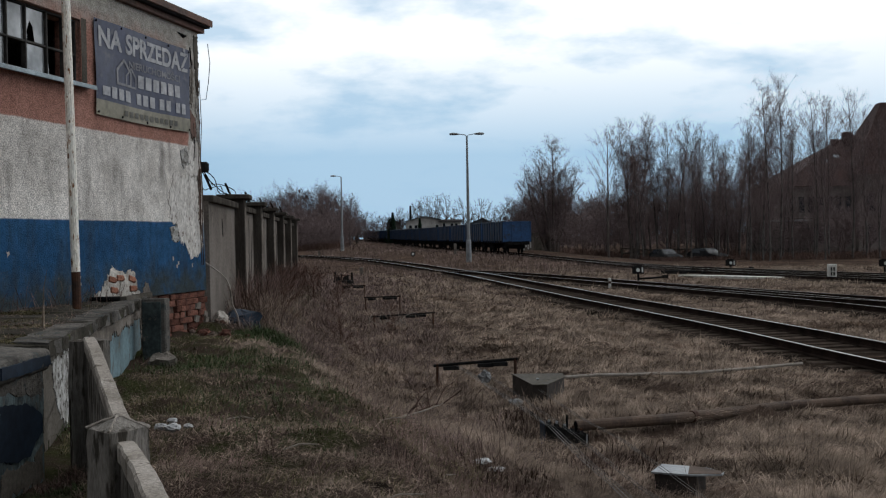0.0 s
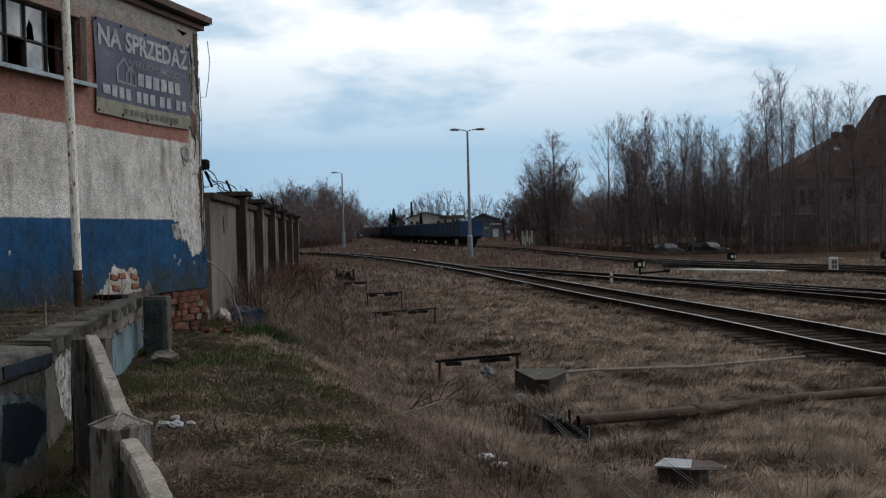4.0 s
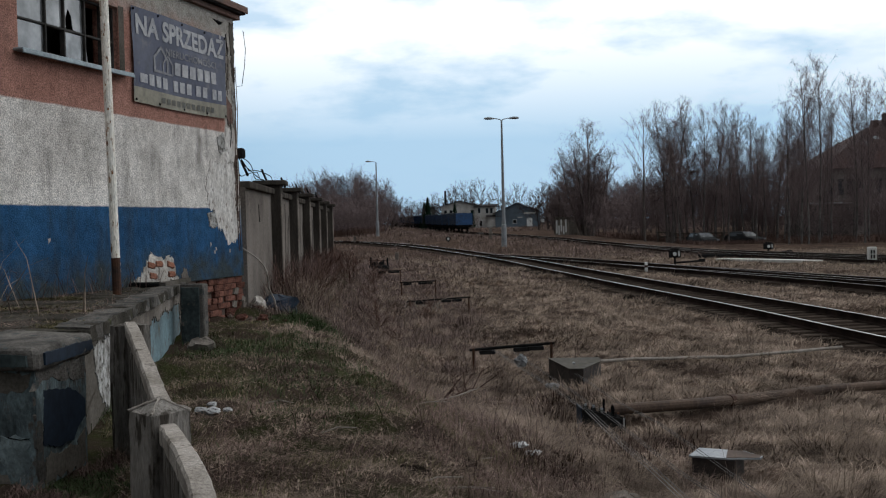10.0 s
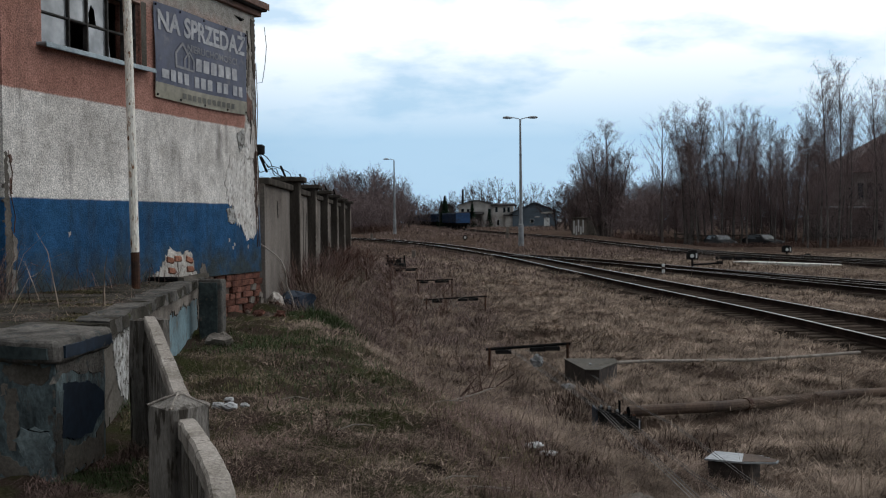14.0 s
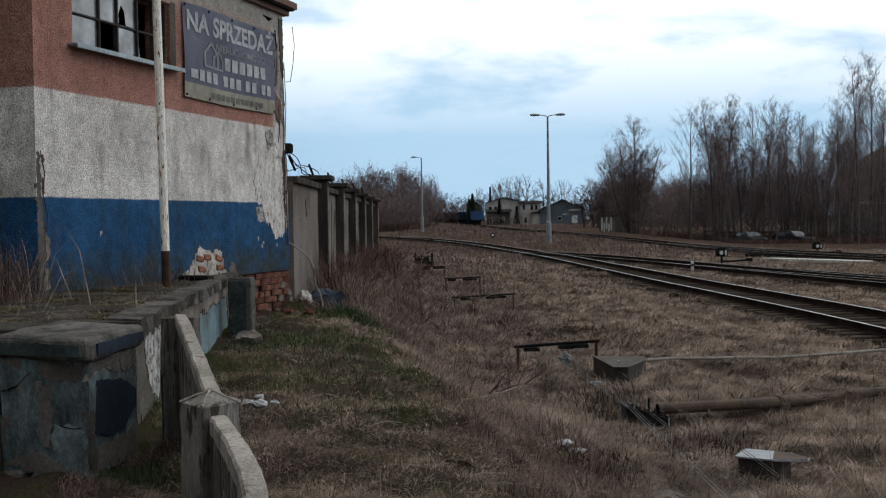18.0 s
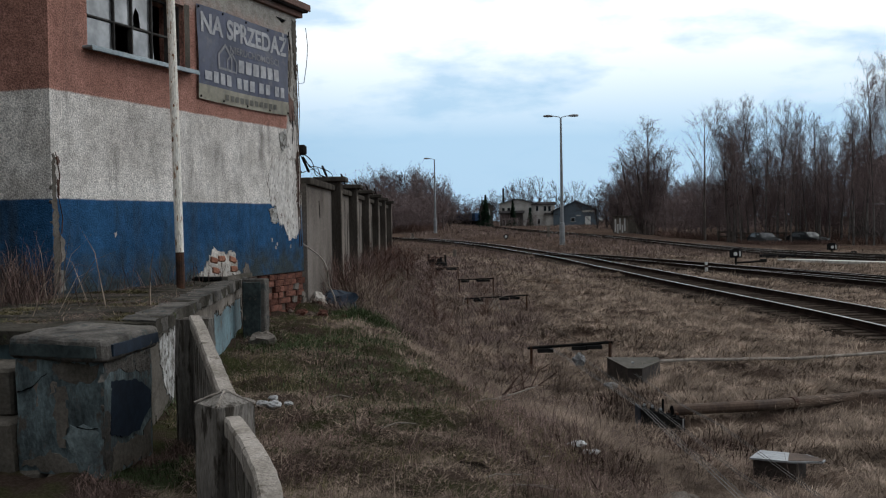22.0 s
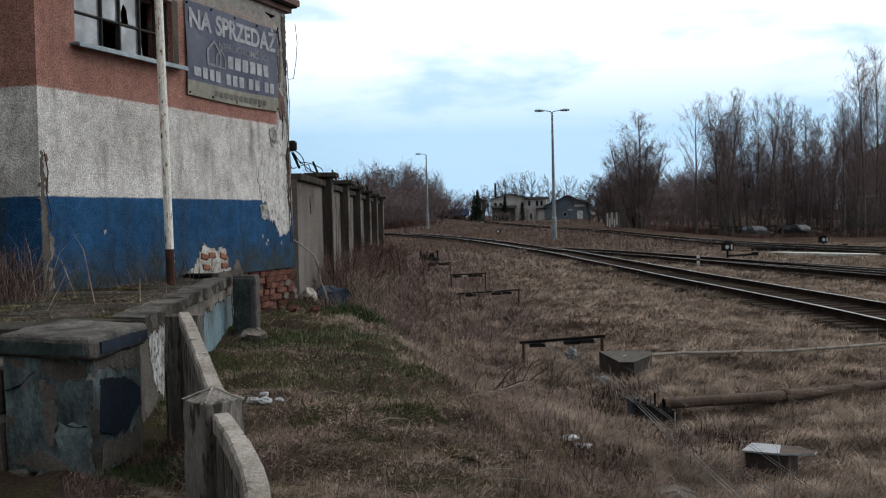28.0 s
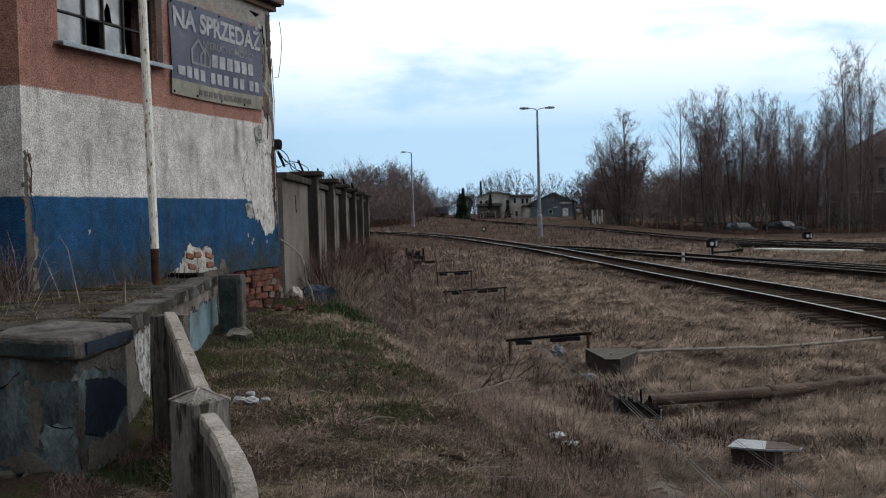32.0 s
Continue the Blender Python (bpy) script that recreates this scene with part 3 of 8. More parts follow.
M_SLABPAINT = worn("dark_teal_paint", (0.075, 0.093, 0.093), (0.036, 0.045, 0.046), 25, 3, 0.9, 0.4, 0.004, third=(0.12, 0.108, 0.095))
M_COPING = worn("worn_grey_coping", (0.17, 0.155, 0.14), (0.07, 0.065, 0.06), 50, 4.0, 0.9, 0.9, 0.012, third=(0.07, 0.075, 0.075))
dock = thing("loading_dock", Matrix(), "crumbling concrete loading dock with peeling pale blue sides", "loading dock")
DOCK = [(-10, 6.3), (-2.95, 6.5), (-2.38, 7.03), (-3.24, 13.3), (-4.17, 9.97), (-10, 11.5)]
bm = prism(bmesh.new(), [(x, y) for x, y in DOCK], 0.3, 1.30)
part("dock_body", bm, M_DOCK, dock)
slab = [(-10, 6.22), (-2.92, 6.43), (-2.33, 7.0), (-3.2, 13.32), (-4.19, 9.95), (-10, 11.5)]
bm = prism(bmesh.new(), slab, 1.295, 1.38)
bmesh.ops.subdivide_edges(bm, edges=[e for e in bm.edges if e.calc_length() > 0.5], cuts=40)
for v in bm.verts:
    if v.co.x > -5:
        v.co += noise.noise_vector(v.co * 3.5) * (0.03 if v.co.z < 1.34 else 0.022)
        v.co += noise.noise_vector(v.co * 14) * 0.012
        v.co.z = min(v.co.z, 1.385)
part("dock_slab", bm, M_DECK, dock, "mossy cracked concrete deck")
bm = bmesh.new()
prism(bm, [(-2.34, 7.02), (-3.19, 13.2), (-3.36, 13.1), (-2.62, 7.15)], 1.3, 1.392)
bmesh.ops.subdivide_edges(bm, edges=[e for e in bm.edges if e.calc_length() > 1], cuts=60)
bmesh.ops.subdivide_edges(bm, edges=[e for e in bm.edges if e.calc_length() > 0.12], cuts=2)
for v in bm.verts:
    n = noise.noise_vector(v.co * 5)
    v.co += Vector((n.x * 0.05, n.y * 0.04, n.z * 0.012 - 0.02 * max(0.0, noise.noise(v.co * 2.3))))
roughen(bm, 0.008, 22, 4.0)
part("deck_edge", bm, M_COPING, dock, "crumbling paler edge of the deck")
pier = thing("dock_pier", Matrix(), "stout masonry pier with flaking blue-grey paint and thick coping", "pier")
Q = [(-2.755, 5.90), (-2.19, 5.70), (-2.146, 6.35), (-2.80, 6.62)]
bm = prism(bmesh.new(), Q, 0.655, 1.283)
bmesh.ops.subdivide_edges(bm, edges=bm.edges, cuts=7, use_grid_fill=True)
roughen(bm, 0.012, 5, 1.0)
part("pier_body", bm, M_PIER, pier)
QC = [(-2.82, 5.90), (-2.15, 5.63), (-2.13, 6.53), (-2.80, 6.85)]


def worn_slab(corners, z0, z1, r, seed):
    """A thick stone slab with rounded, knocked edges."""
    cs = [Vector((x, y, 0)) for x, y in corners]
    mid = sum(cs, Vector()) / 4
    ring = []
    for k in range(4):
        a, b = cs[k], cs[(k + 1) % 4]
        for i in range(14):
            u = (i + 0.5) / 14
            p = a.lerp(b, u)
            cut = max(0, 0.07 - min(u, 1 - u) * 1.0)
            ring.append(p + (mid - p).normalized() * cut * 0.5)
    bm = bmesh.new()
    rows = []
    for inset, z in ((0.7 * r, z0), (0.15 * r, z0 + 0.4 * r), (0, z0 + r), (0, z1 - r), (0.25 * r, z1 - 0.4 * r), (0.9 * r, z1)):
        rows.append([bm.verts.new(p + (mid - p).normalized() * inset + Vector((0, 0, z))) for p in ring])
    for f in (0.75, 0.5, 0.25):
        rows.append([bm.verts.new(mid + (p - mid) * f + Vector((0, 0, z1 + 0.006))) for p in ring])
    n = len(ring)
    for a, b in zip(rows, rows[1:]):
        for k in range(n):
            bm.faces.new((a[k], a[(k + 1) % n], b[(k + 1) % n], b[k]))
    bm.faces.new(rows[-1])
    bm.faces.new(rows[0][::-1])
    roughen(bm, 0.012, 5, seed)
    roughen(bm, 0.006, 17, seed)
    return bm


bm = worn_slab(QC, 1.283, 1.405, 0.03, 4.0)
part("coping", bm, M_COPING, pier, "thick worn coping stone")
lean_slab = thing("leaning_slab", pose(-2.835, 12.0, 0.70, 0, 0, -6), "upright grey concrete slab with a dark blue painted face", "slab")
bm = boxed(-0.135, 0.135, -0.06, 0.08, 0, 0.71, 0.012)
bmesh.ops.subdivide_edges(bm, edges=[e for e in bm.edges if e.calc_length() > 0.1], cuts=6)
roughen(bm, 0.008, 9, 2.0)
part("block", bm, M_COPING, lean_slab)
bm = boxed(-0.12, 0.085, -0.074, -0.055, 0.03, 0.675, 0.006)
bmesh.ops.subdivide_edges(bm, edges=[e for e in bm.edges if e.calc_length() > 0.1], cuts=6)
roughen(bm, 0.006, 12, 3.0)
part("painted_face", bm, M_SLABPAINT, lean_slab, "dark blue-green painted face")

# ---- thin pole on the dock ----
M_RUSTSPOT = worn("orange_rust", (0.34, 0.19, 0.095), (0.20, 0.10, 0.05), 60, 20, 0.9, 0.3, 0.002)
M_POLE = worn("rust_streaked_white_paint", (0.95, 0.91, 0.83), (0.90, 0.83, 0.72), 14, 2.6, 0.6, 0.2, 0.002, stretch=(6, 6, 1.4), third=(0.36, 0.20, 0.10), third_at=0.565)
pole = thing("flag_pole", pose(-3.32, 10.85, 1.38), "slender white pole with a rusty foot on the dock", "pole")
part("shaft", tube(bmesh.new(), [(-0.005, 0, 0.36), (-0.02, 0, 1.4), (-0.07, 0, 4.4)], 0.042, 12), M_POLE, pole)
part("foot", tube(bmesh.new(), [(0, 0, -0.02), (-0.005, 0, 0.36)], 0.043, 12), M_RUST, pole, "rust-brown bare foot")

pole_rng = random.Random(8)
for k in range(16):
    z, hgt = 0.45 + 0.235 * k + pole_rng.uniform(-0.08, 0.08), pole_rng.uniform(0.02, 0.1)
    a0 = radians(-75) + pole_rng.uniform(-1.1, 0.8)
    wid = pole_rng.uniform(0.2, 0.6)
    bm = bmesh.new()
    grid = []
    for j in range(5):
        zz = z + hgt * j / 4
        ax = -0.005 - 0.016 * (zz - 0.36)
        half = wid * (0.35, 0.9, 1.0, 0.75, 0.2)[j] * pole_rng.uniform(0.7, 1.1) / 2
        grid.append([bm.verts.new((ax + 0.0432 * math.cos(a0 + half * u), 0.0432 * math.sin(a0 + half * u), zz)) for u in (-1, -0.4, 0.3, 1)])
    for lo, hi in zip(grid, grid[1:]):
        for i in range(3):
            bm.faces.new((lo[i], lo[i + 1], hi[i + 1], hi[i]))
    part("rust_patch", bm, M_RUSTSPOT, pole, "rust where the paint has flaked")

# ---- concrete garden fence ----
F0, F1 = Vector((-1.95, 6.60, 0)), Vector((-1.19, 4.40, 0))
fdir = (F1 - F0).normalized()
FTURN = math.degrees(math.atan2(fdir.y, fdir.x))
fence = thing("concrete_fence", Matrix(), "weathered precast concrete fence with slotted panels", "fence")


def fence_post(at, top, peak, turn=44.5):
    """A square post under a low pyramid that is peak metres high."""
    bm = bmesh.new()
    w = 0.088
    ring = ((-1, -1), (1, -1), (1, 1), (-1, 1))
    levels = [[bm.verts.new((a * w, b * w, z)) for a, b in ring] for z in (0.2, top - peak)]
    tip = bm.verts.new((0, 0, top))
    for k in range(4):
        bm.faces.new((levels[0][k], levels[0][(k + 1) % 4], levels[1][(k + 1) % 4], levels[1][k]))
        bm.faces.new((levels[1][k], levels[1][(k + 1) % 4], tip))
    bm.faces.new(levels[0][::-1])
    bmesh.ops.subdivide_edges(bm, edges=[e for e in bm.edges if e.calc_length() > 0.5], cuts=16)
    bmesh.ops.subdivide_edges(bm, edges=[e for e in bm.edges if e.calc_length() > 0.11], cuts=5)
    roughen(bm, 0.006, 7, at.x)
    roughen(bm, 0.005, 27, at.x)
    m = pose(at.x, at.y, 0, 0, 0, turn)
    bmesh.ops.transform(bm, matrix=m, verts=bm.verts)
    post = part("post", bm, M_FENCE, fence, "square post with a low pyramid cap")
    for a, b in ring if peak > 0.03 else ():    # worn pale arrises of the cap
        line = [m @ Vector((a * w * u, b * w * u, top - peak * u + 0.002)) for u in (1.02, 0.8, 0.6, 0.4, 0.2, 0.0)]
        bm = tube(bmesh.new(), line, [0.006, 0.008, 0.004, 0.006, 0.004, 0.009], 6)
        roughen(bm, 0.006, 30, a + 2 * b)
        part("arris", bm, M_CONC_CAP, post, "pale worn edge of the cap")
    return post


def fence_panel(a, b, crest):
    """A slotted panel from a to b; crest gives the height of its top rail by the distance from a."""
    d = b - a
    n = d.length
    m = pose(a.x, a.y, 0, 0, 0, math.degrees(math.atan2(d.y, d.x)))
    panel = part("panel", boxed(0.06, n - 0.06, -0.025, 0.025, 0.45, 0.62, 0.006, m), M_FENCE, fence)
    steps = 30
    bm = bmesh.new()
    rows = []
    for i in range(steps + 1):
        s = 0.05 + (n - 0.1) * i / steps
        z = lerp_table(s, crest)
        rows.append([bm.verts.new((s, y, z + dz)) for y, dz in ((-0.033, -0.075), (-0.036, -0.012), (-0.028, 0.0), (0.028, 0.0), (0.036, -0.012), (0.033, -0.075))])
    for p, q in zip(rows, rows[1:]):
        for k in range(6):
            bm.faces.new((p[k], p[(k + 1) % 6], q[(k + 1) % 6], q[k]))
    bm.faces.new(rows[0][::-1])
    bm.faces.new(rows[-1])
    bmesh.ops.recalc_face_normals(bm, faces=bm.faces)
    roughen(bm, 0.004, 9, a.x)
    roughen(bm, 0.003, 40, a.x)
    bmesh.ops.transform(bm, matrix=m, verts=bm.verts)
    part("coping", bm, M_CONC_CAP, panel, "pale worn top rail")
    x = 0.06
    while x < n - 0.1:
        part("baluster", boxed(x, min(x + 0.085, n - 0.06), -0.024, 0.024, 0.615, lerp_table(x, crest) - 0.07, 0.006, m), M_FENCE, panel)
        x += 0.118
    return panel


F2 = F1 + fdir * 1.95
fence_post(F0, 1.455, 0.02)
fence_post(F1, 1.325, 0.05)
fence_post(F2, 1.20, 0.05)
FP = F1 + Vector((0.022, 0.008, 0))
fence_panel(F0 + fdir * 0.02, FP, [(0, 1.462), (0.6, 1.432), (1.3, 1.372), (2.3, 1.29)])
fence_panel(FP, F2 + Vector((0.01, 0, 0)), [(0, 1.225), (0.26, 1.251), (0.89, 1.281), (1.1, 1.289), (1.25, 1.286), (1.37, 1.27), (1.47, 1.24), (1.6, 1.19), (1.95, 1.06)])

# ---- yard wall of concrete posts and panels ----
WA, WB = Vector((-2.93, 15.3, 0)), Vector((-3.97, 35, 0))
wdir = (WB - WA).normalized()
WTURN = math.degrees(math.atan2(wdir.y, wdir.x))
WPOSTS = (3.4, 6.6, 9.8, 13.0, 16.1, 19.2)
M_WALLCONC = worn("streaked_wall_concrete", (0.225, 0.196, 0.175), (0.145, 0.125, 0.11), 40, 1.3, 0.95, 0.6, 0.01, stretch=(1.0, 1.0, 0.8), third=(0.085, 0.072, 0.063), third_at=0.63)
M_WALLPOST = worn("dark_wall_concrete", (0.10, 0.088, 0.076), (0.045, 0.039, 0.034), 40, 2.0, 0.95, 0.5, 0.006, stretch=(2, 2, 0.4))
bwall = thing("boundary_wall", Matrix(), "tall grimy concrete wall of panels between dark posts", "wall")
for k in range(6):
    p = WA + wdir * WPOSTS[k]
    q = WA + wdir * (WPOSTS[k - 1] + 0.18 if k else 0)
    n = (p - q).length - 0.18
    lift = -0.02 * k
    mp, mq = pose(p.x, p.y, lift, 0, 0, WTURN), pose(q.x, q.y, lift, 0, 0, WTURN)
    post = part("post", boxed(-0.18, 0.18, -0.24, 0.14, 0.3, 2.72, 0.012, mp), M_WALLPOST, bwall)
    part("cap", boxed(-0.27, 0.27, -0.33, 0.22, 2.72, 2.80, 0.012, mp), M_WALLPOST, post)
    bm = boxed(0, n, -0.08, 0.08, 0.3, 2.58, 0.005)
    bmesh.ops.transform(bm, matrix=mq, verts=bm.verts)
    pan = part("panel", bm, M_WALLCONC, bwall)
    part("coping", boxed(0, n, -0.15, 0.14, 2.56, 2.66, 0.012, mq), M_WALLPOST, pan)

# ---- street lamps ----


def lamp(at, height, arms, label, turn):
    ob = thing("street_lamp", pose(*at, 0, 0, turn), label, "street lamp", "lamps of the yard")
    part("mast", tube(bmesh.new(), [(0, 0, 0), (0, 0, 1.8), (0, 0, 1.85), (0, 0, height)], [0.22, 0.2, 0.14, 0.07], 10), M_GALV, ob)
    for s in arms:
        part("arm", tube(bmesh.new(), [(0, 0, height - 0.1), (0.12 * s, 0, height + 0.05), (0.5 * s, 0, height + 0.12), (0.75 * s, 0, height + 0.13)], 0.035, 6), M_GALV, ob)
        x0 = 0.55 * s
        bm = tube(bmesh.new(), [(x0, 0, height + 0.12), (x0 + 0.15 * s, 0, height + 0.13), (x0 + 0.45 * s, 0, height + 0.15), (x0 + 0.72 * s, 0, height + 0.14), (x0 + 0.8 * s, 0, height + 0.12)], [0.05, 0.11, 0.16, 0.12, 0.03], 10)
        bmesh.ops.scale(bm, vec=(1, 1, 0.7), verts=bm.verts, space=Matrix.Translation((0, 0, -height - 0.13)))
        part("lamp_head", bm, M_GALV, ob, "flat grey lantern")
    return ob


lamp((4.05, 84.6, 0.0), 9.85, (1, -1), "tall tapering lamp mast with two lanterns by the track", 0)
lamp((-9.3, 139, 0.65), 9.3, (-1,), "tall lamp mast with a single lantern arm", 0)

# ---- trees ----


def grow(seed, height, trunk_r, spread, levels, upness, twig_n, crook=0.12, bare=0.25, droop=0.0, ratio=(0.42, 0.5, 0.5), taper=0.62, fine=0.65):
    """A bare tree: lists of bars (p0, p1, r0, r1, level)."""
    rng = random.Random(seed)
    bars = []

    def limb(p, d, length, r, level):
        n = (7, 4, 2, 1)[level]
        pts = [p]
        for i in range(n):
            jit = Vector((rng.gauss(0, 1), rng.gauss(0, 1), rng.gauss(0, 0.6))) * (0.035 if level == 0 else crook)
            pull = Vector((0, 0, upness if level < 2 else upness * 0.4 - droop))
            d = (d + jit + pull * 0.12).normalized()
            q = pts[-1] + d * length / n
            r0, r1 = r * (1 - 0.8 * i / n), r * (1 - 0.8 * (i + 1) / n)
            bars.append((pts[-1], q, r0, r1, level))
            pts.append(q)
        if level >= levels:
            return
        typical = height * ratio[0] * (1, 0.8, 0.8 * ratio[1])[level]
        count = twig_n[level] if level == 0 else max(2, round(twig_n[level] * min(1.3, length / typical)))
        for k in range(count):
            u = (bare if level == 0 else 0.12) + (1 - (bare if level == 0 else 0.12)) * ((k + rng.random()) / count if level == 0 else rng.random() ** 0.8)
            f = u * n
            i = min(int(f), n - 1)
            at = pts[i].lerp(pts[i + 1], f - i)
            ax = (pts[i + 1] - pts[i]).normalized()
            side = ax.orthogonal().normalized()
            side.rotate(Matrix.Rotation(rng.random() * 2 * math.pi, 3, ax))
            ang = spread * (1.0, fine, fine)[level] * (rng.uniform(0.7, 1.2) if level == 0 else rng.uniform(0.3, 1.6))
            nd = ax * math.cos(ang) + side * math.sin(ang)
            shrink = (1 - taper * u) if level == 0 else (1 - 0.4 * u)
            limb(at, nd, length * ratio[level] * shrink * rng.uniform(0.6, 1.3), max(r * (1 - 0.75 * u) * 0.5, 0.006), level + 1)

    limb(Vector((0, 0, -0.2)), Vector((rng.gauss(0, 0.03), rng.gauss(0, 0.03), 1)), height, trunk_r, 0)
    return bars


def bars_mesh(name, bars, thick=1.0, least=0.0):
    """Round bars for trunk and limbs, thin slivers for the finest twigs."""
    v, f = [], []
    for p, q, r0, r1, level in bars:
        d = (q - p).normalized()
        a = d.orthogonal().normalized()
        b = d.cross(a)
        n = (6, 4, 3, 2)[level]
        r0, r1 = max(r0 * thick, least), max(r1 * thick, least * 0.6)
        k = len(v)
        for c, r in ((p, r0), (q, r1)):
            for i in range(n):
                t = 2 * math.pi * i / n + k
                v.append((c + r * (a * math.cos(t) + b * math.sin(t)))[:])
        if n == 2:
            f.append((k, k + 1, k + 3, k + 2))
        else:
            f += [(k + i, k + (i + 1) % n, k + n + (i + 1) % n, k + n + i) for i in range(n)]
    return raw(name, v, f)


def tree_meshes(seed, height, r, spread, levels, up, twigs, least, **kw):
    bars = grow(seed, height, r, spread, levels, up, twigs, **kw)
    return bars_mesh("trunk", [b for b in bars if b[4] == 0]), bars_mesh("crown", [b for b in bars if b[4] > 0], 1.0, least)


def birch_bars(seed, height, reach, limbs=40, subs=10, twigs=7, rise=(1.3, 2.6), foot=(0, 0), lean=(0, 0), bare=0.18):
    """A bare birch: a slim leader, rising limbs in a pointed crown, fine twigs that hang a little."""
    rng = random.Random(seed)
    bars, pts = [], [Vector((*foot, -0.2))]
    d = Vector((rng.gauss(lean[0], 0.02), rng.gauss(lean[1], 0.02), 1)).normalized()
    n = 12
    r_at = lambda u: 0.13 * (1 - u) ** 0.8 + 0.010
    for i in range(n):
        d = (d + Vector((rng.gauss(0, 0.03), rng.gauss(0, 0.03), 0.05))).normalized()
        pts.append(pts[-1] + d * (height + 0.2) / n)
        bars.append((pts[-2], pts[-1], r_at(i / n), r_at((i + 1) / n), 0))
    for k in range(limbs):
        u = bare + (0.97 - bare) * (k + rng.random()) / limbs
        f = u * n
        i = min(int(f), n - 1)
        at = pts[i].lerp(pts[i + 1], f - i)
        shape = (0.55 + 0.45 * min(1.0, (u - bare) / 0.3)) * (1 - u) ** 0.7 + 0.10
        length = reach * height * shape * rng.uniform(0.6, 1.3)
        a = rng.uniform(0, 2 * math.pi)
        out = Vector((math.cos(a), math.sin(a), 0))
        up = rng.uniform(*rise)
        q, seg = at, 5
        r = 0.010 + 0.024 * (1 - u)
        limb = [q]
        for m in range(seg):
            v = (out + Vector((rng.gauss(0, 0.13), rng.gauss(0, 0.13), up * (0.95 - 0.04 * m)))).normalized()
            w = q + v * length / seg
            bars.append((q, w, r * (1 - m / seg * 0.7), r * (1 - (m + 1) / seg * 0.7), 1))
            q = w
            limb.append(q)
        for m in range(max(3, round(subs * min(1.3, length / (0.18 * height))))):
            g = rng.uniform(0.12, 1.0) * seg
            gi = min(int(g), seg - 1)
            b = limb[gi].lerp(limb[gi + 1], g - gi)
            b_a = a + rng.gauss(0, 1.3)
            side = Vector((math.cos(b_a), math.sin(b_a), rng.uniform(0.4, 2.0))).normalized()
            sl = length * rng.uniform(0.2, 0.46) + 0.2
            c = b + side * sl * 0.55
            e = c + (side + Vector((rng.gauss(0, 0.25), rng.gauss(0, 0.25), rng.uniform(-1.3, 0.5)))).normalized() * sl * 0.45
            bars.append((b, c, 0.009, 0.008, 2))
            bars.append((c, e, 0.008, 0.006, 3))
            for h in range(twigs):
                o = b.lerp(c, rng.random()) if h < 3 else c.lerp(e, rng.random())
                t_d = Vector((rng.gauss(0, 0.4), rng.gauss(0, 0.4), rng.uniform(-1.3, 1.0))).normalized()
                bars.append((o, o + t_d * rng.uniform(0.25, 0.85), 0.006, 0.004, 3))
    return bars


def split_tree(bars, least):
    return bars_mesh("trunk", [b for b in bars if b[4] == 0]), bars_mesh("crown", [b for b in bars if b[4] > 0], 1.0, least)


def stems(seed, height, spread, count, reach):
    """Several birch stems from one stool, the outer ones shorter and leaning out."""
    rng = random.Random(seed)
    bars = birch_bars(seed, height, reach)
    for k in range(count):
        a = 2 * math.pi * (k + 0.5 * rng.random()) / count
        o = rng.uniform(0.5, 1.0) * spread
        bars += birch_bars(seed + 7 * k + 1, height * rng.uniform(0.6, 0.84), reach, 30, 9, 7, foot=(0.5 * math.cos(a), 0.5 * math.sin(a)), lean=(o * math.cos(a), o * math.sin(a)), bare=0.1)
    return bars


BIRCH = [split_tree(birch_bars(s, 16, 0.35, 42, 9, 8, bare=0.2), 0.0062) for s in (1, 2, 3, 4)]


def leafy_meshes(seed, height):
    """A slim tree that keeps clusters of dead leaves on its limbs."""
    bars = birch_bars(seed, height, 0.36, 34, 8, 4)
    rng = random.Random(seed)
    ends = [b[1] for b in bars if b[4] == 3 and 0.3 * height < b[1].z < 0.86 * height]
    v, f = [], []
    for c in rng.sample(ends, 34):
        for k in range(34):
            o = c + Vector((rng.gauss(0, 0.22), rng.gauss(0, 0.22), rng.gauss(0, 0.2)))
            a, b = Vector((rng.gauss(0, 1), rng.gauss(0, 1), rng.gauss(0, 1))).normalized() * 0.06, Vector((rng.gauss(0, 1), rng.gauss(0, 1), rng.gauss(0, 1))).normalized() * 0.05
            n = len(v)
            v += [(o - a)[:], (o + b)[:], (o + a)[:], (o - b)[:]]
            f.append((n, n + 1, n + 2, n + 3))
    trunk, crown = split_tree(bars, 0.007)
    return trunk, crown, raw("leaf_cluster", v, f)


LEAFY = leafy_meshes(71, 14)
STOOL = [split_tree(stems(9, 15, 0.24, 8, 0.36), 0.0068)]
ASH = [split_tree(birch_bars(61, 13, 0.46, 30, 6, 3, (1.6, 2.8), bare=0.2), 0.0075)]
ROUND = [tree_meshes(s, 10, 0.16, 0.8, 3, 1.6, (34, 15, 8), 0.011, bare=0.03, crook=0.12, ratio=(0.74, 0.36, 0.5), taper=0.6, fine=0.9) for s in (21, 22, 23)]
BUSH = [tree_meshes(s, 5, 0.05, 0.85, 3, 1.2, (30, 12, 7), 0.007, bare=0.0, crook=0.14, ratio=(0.82, 0.4, 0.5), taper=0.6, fine=0.9) for s in (31, 32, 33)]


FAR = [tree_meshes(s, 10, 0.2, 0.85, 3, 1.5, (26, 11, 5), 0.03, bare=0.03, crook=0.06, ratio=(0.72, 0.36, 0.5), taper=0.6, fine=0.9) for s in (51, 52, 53)]


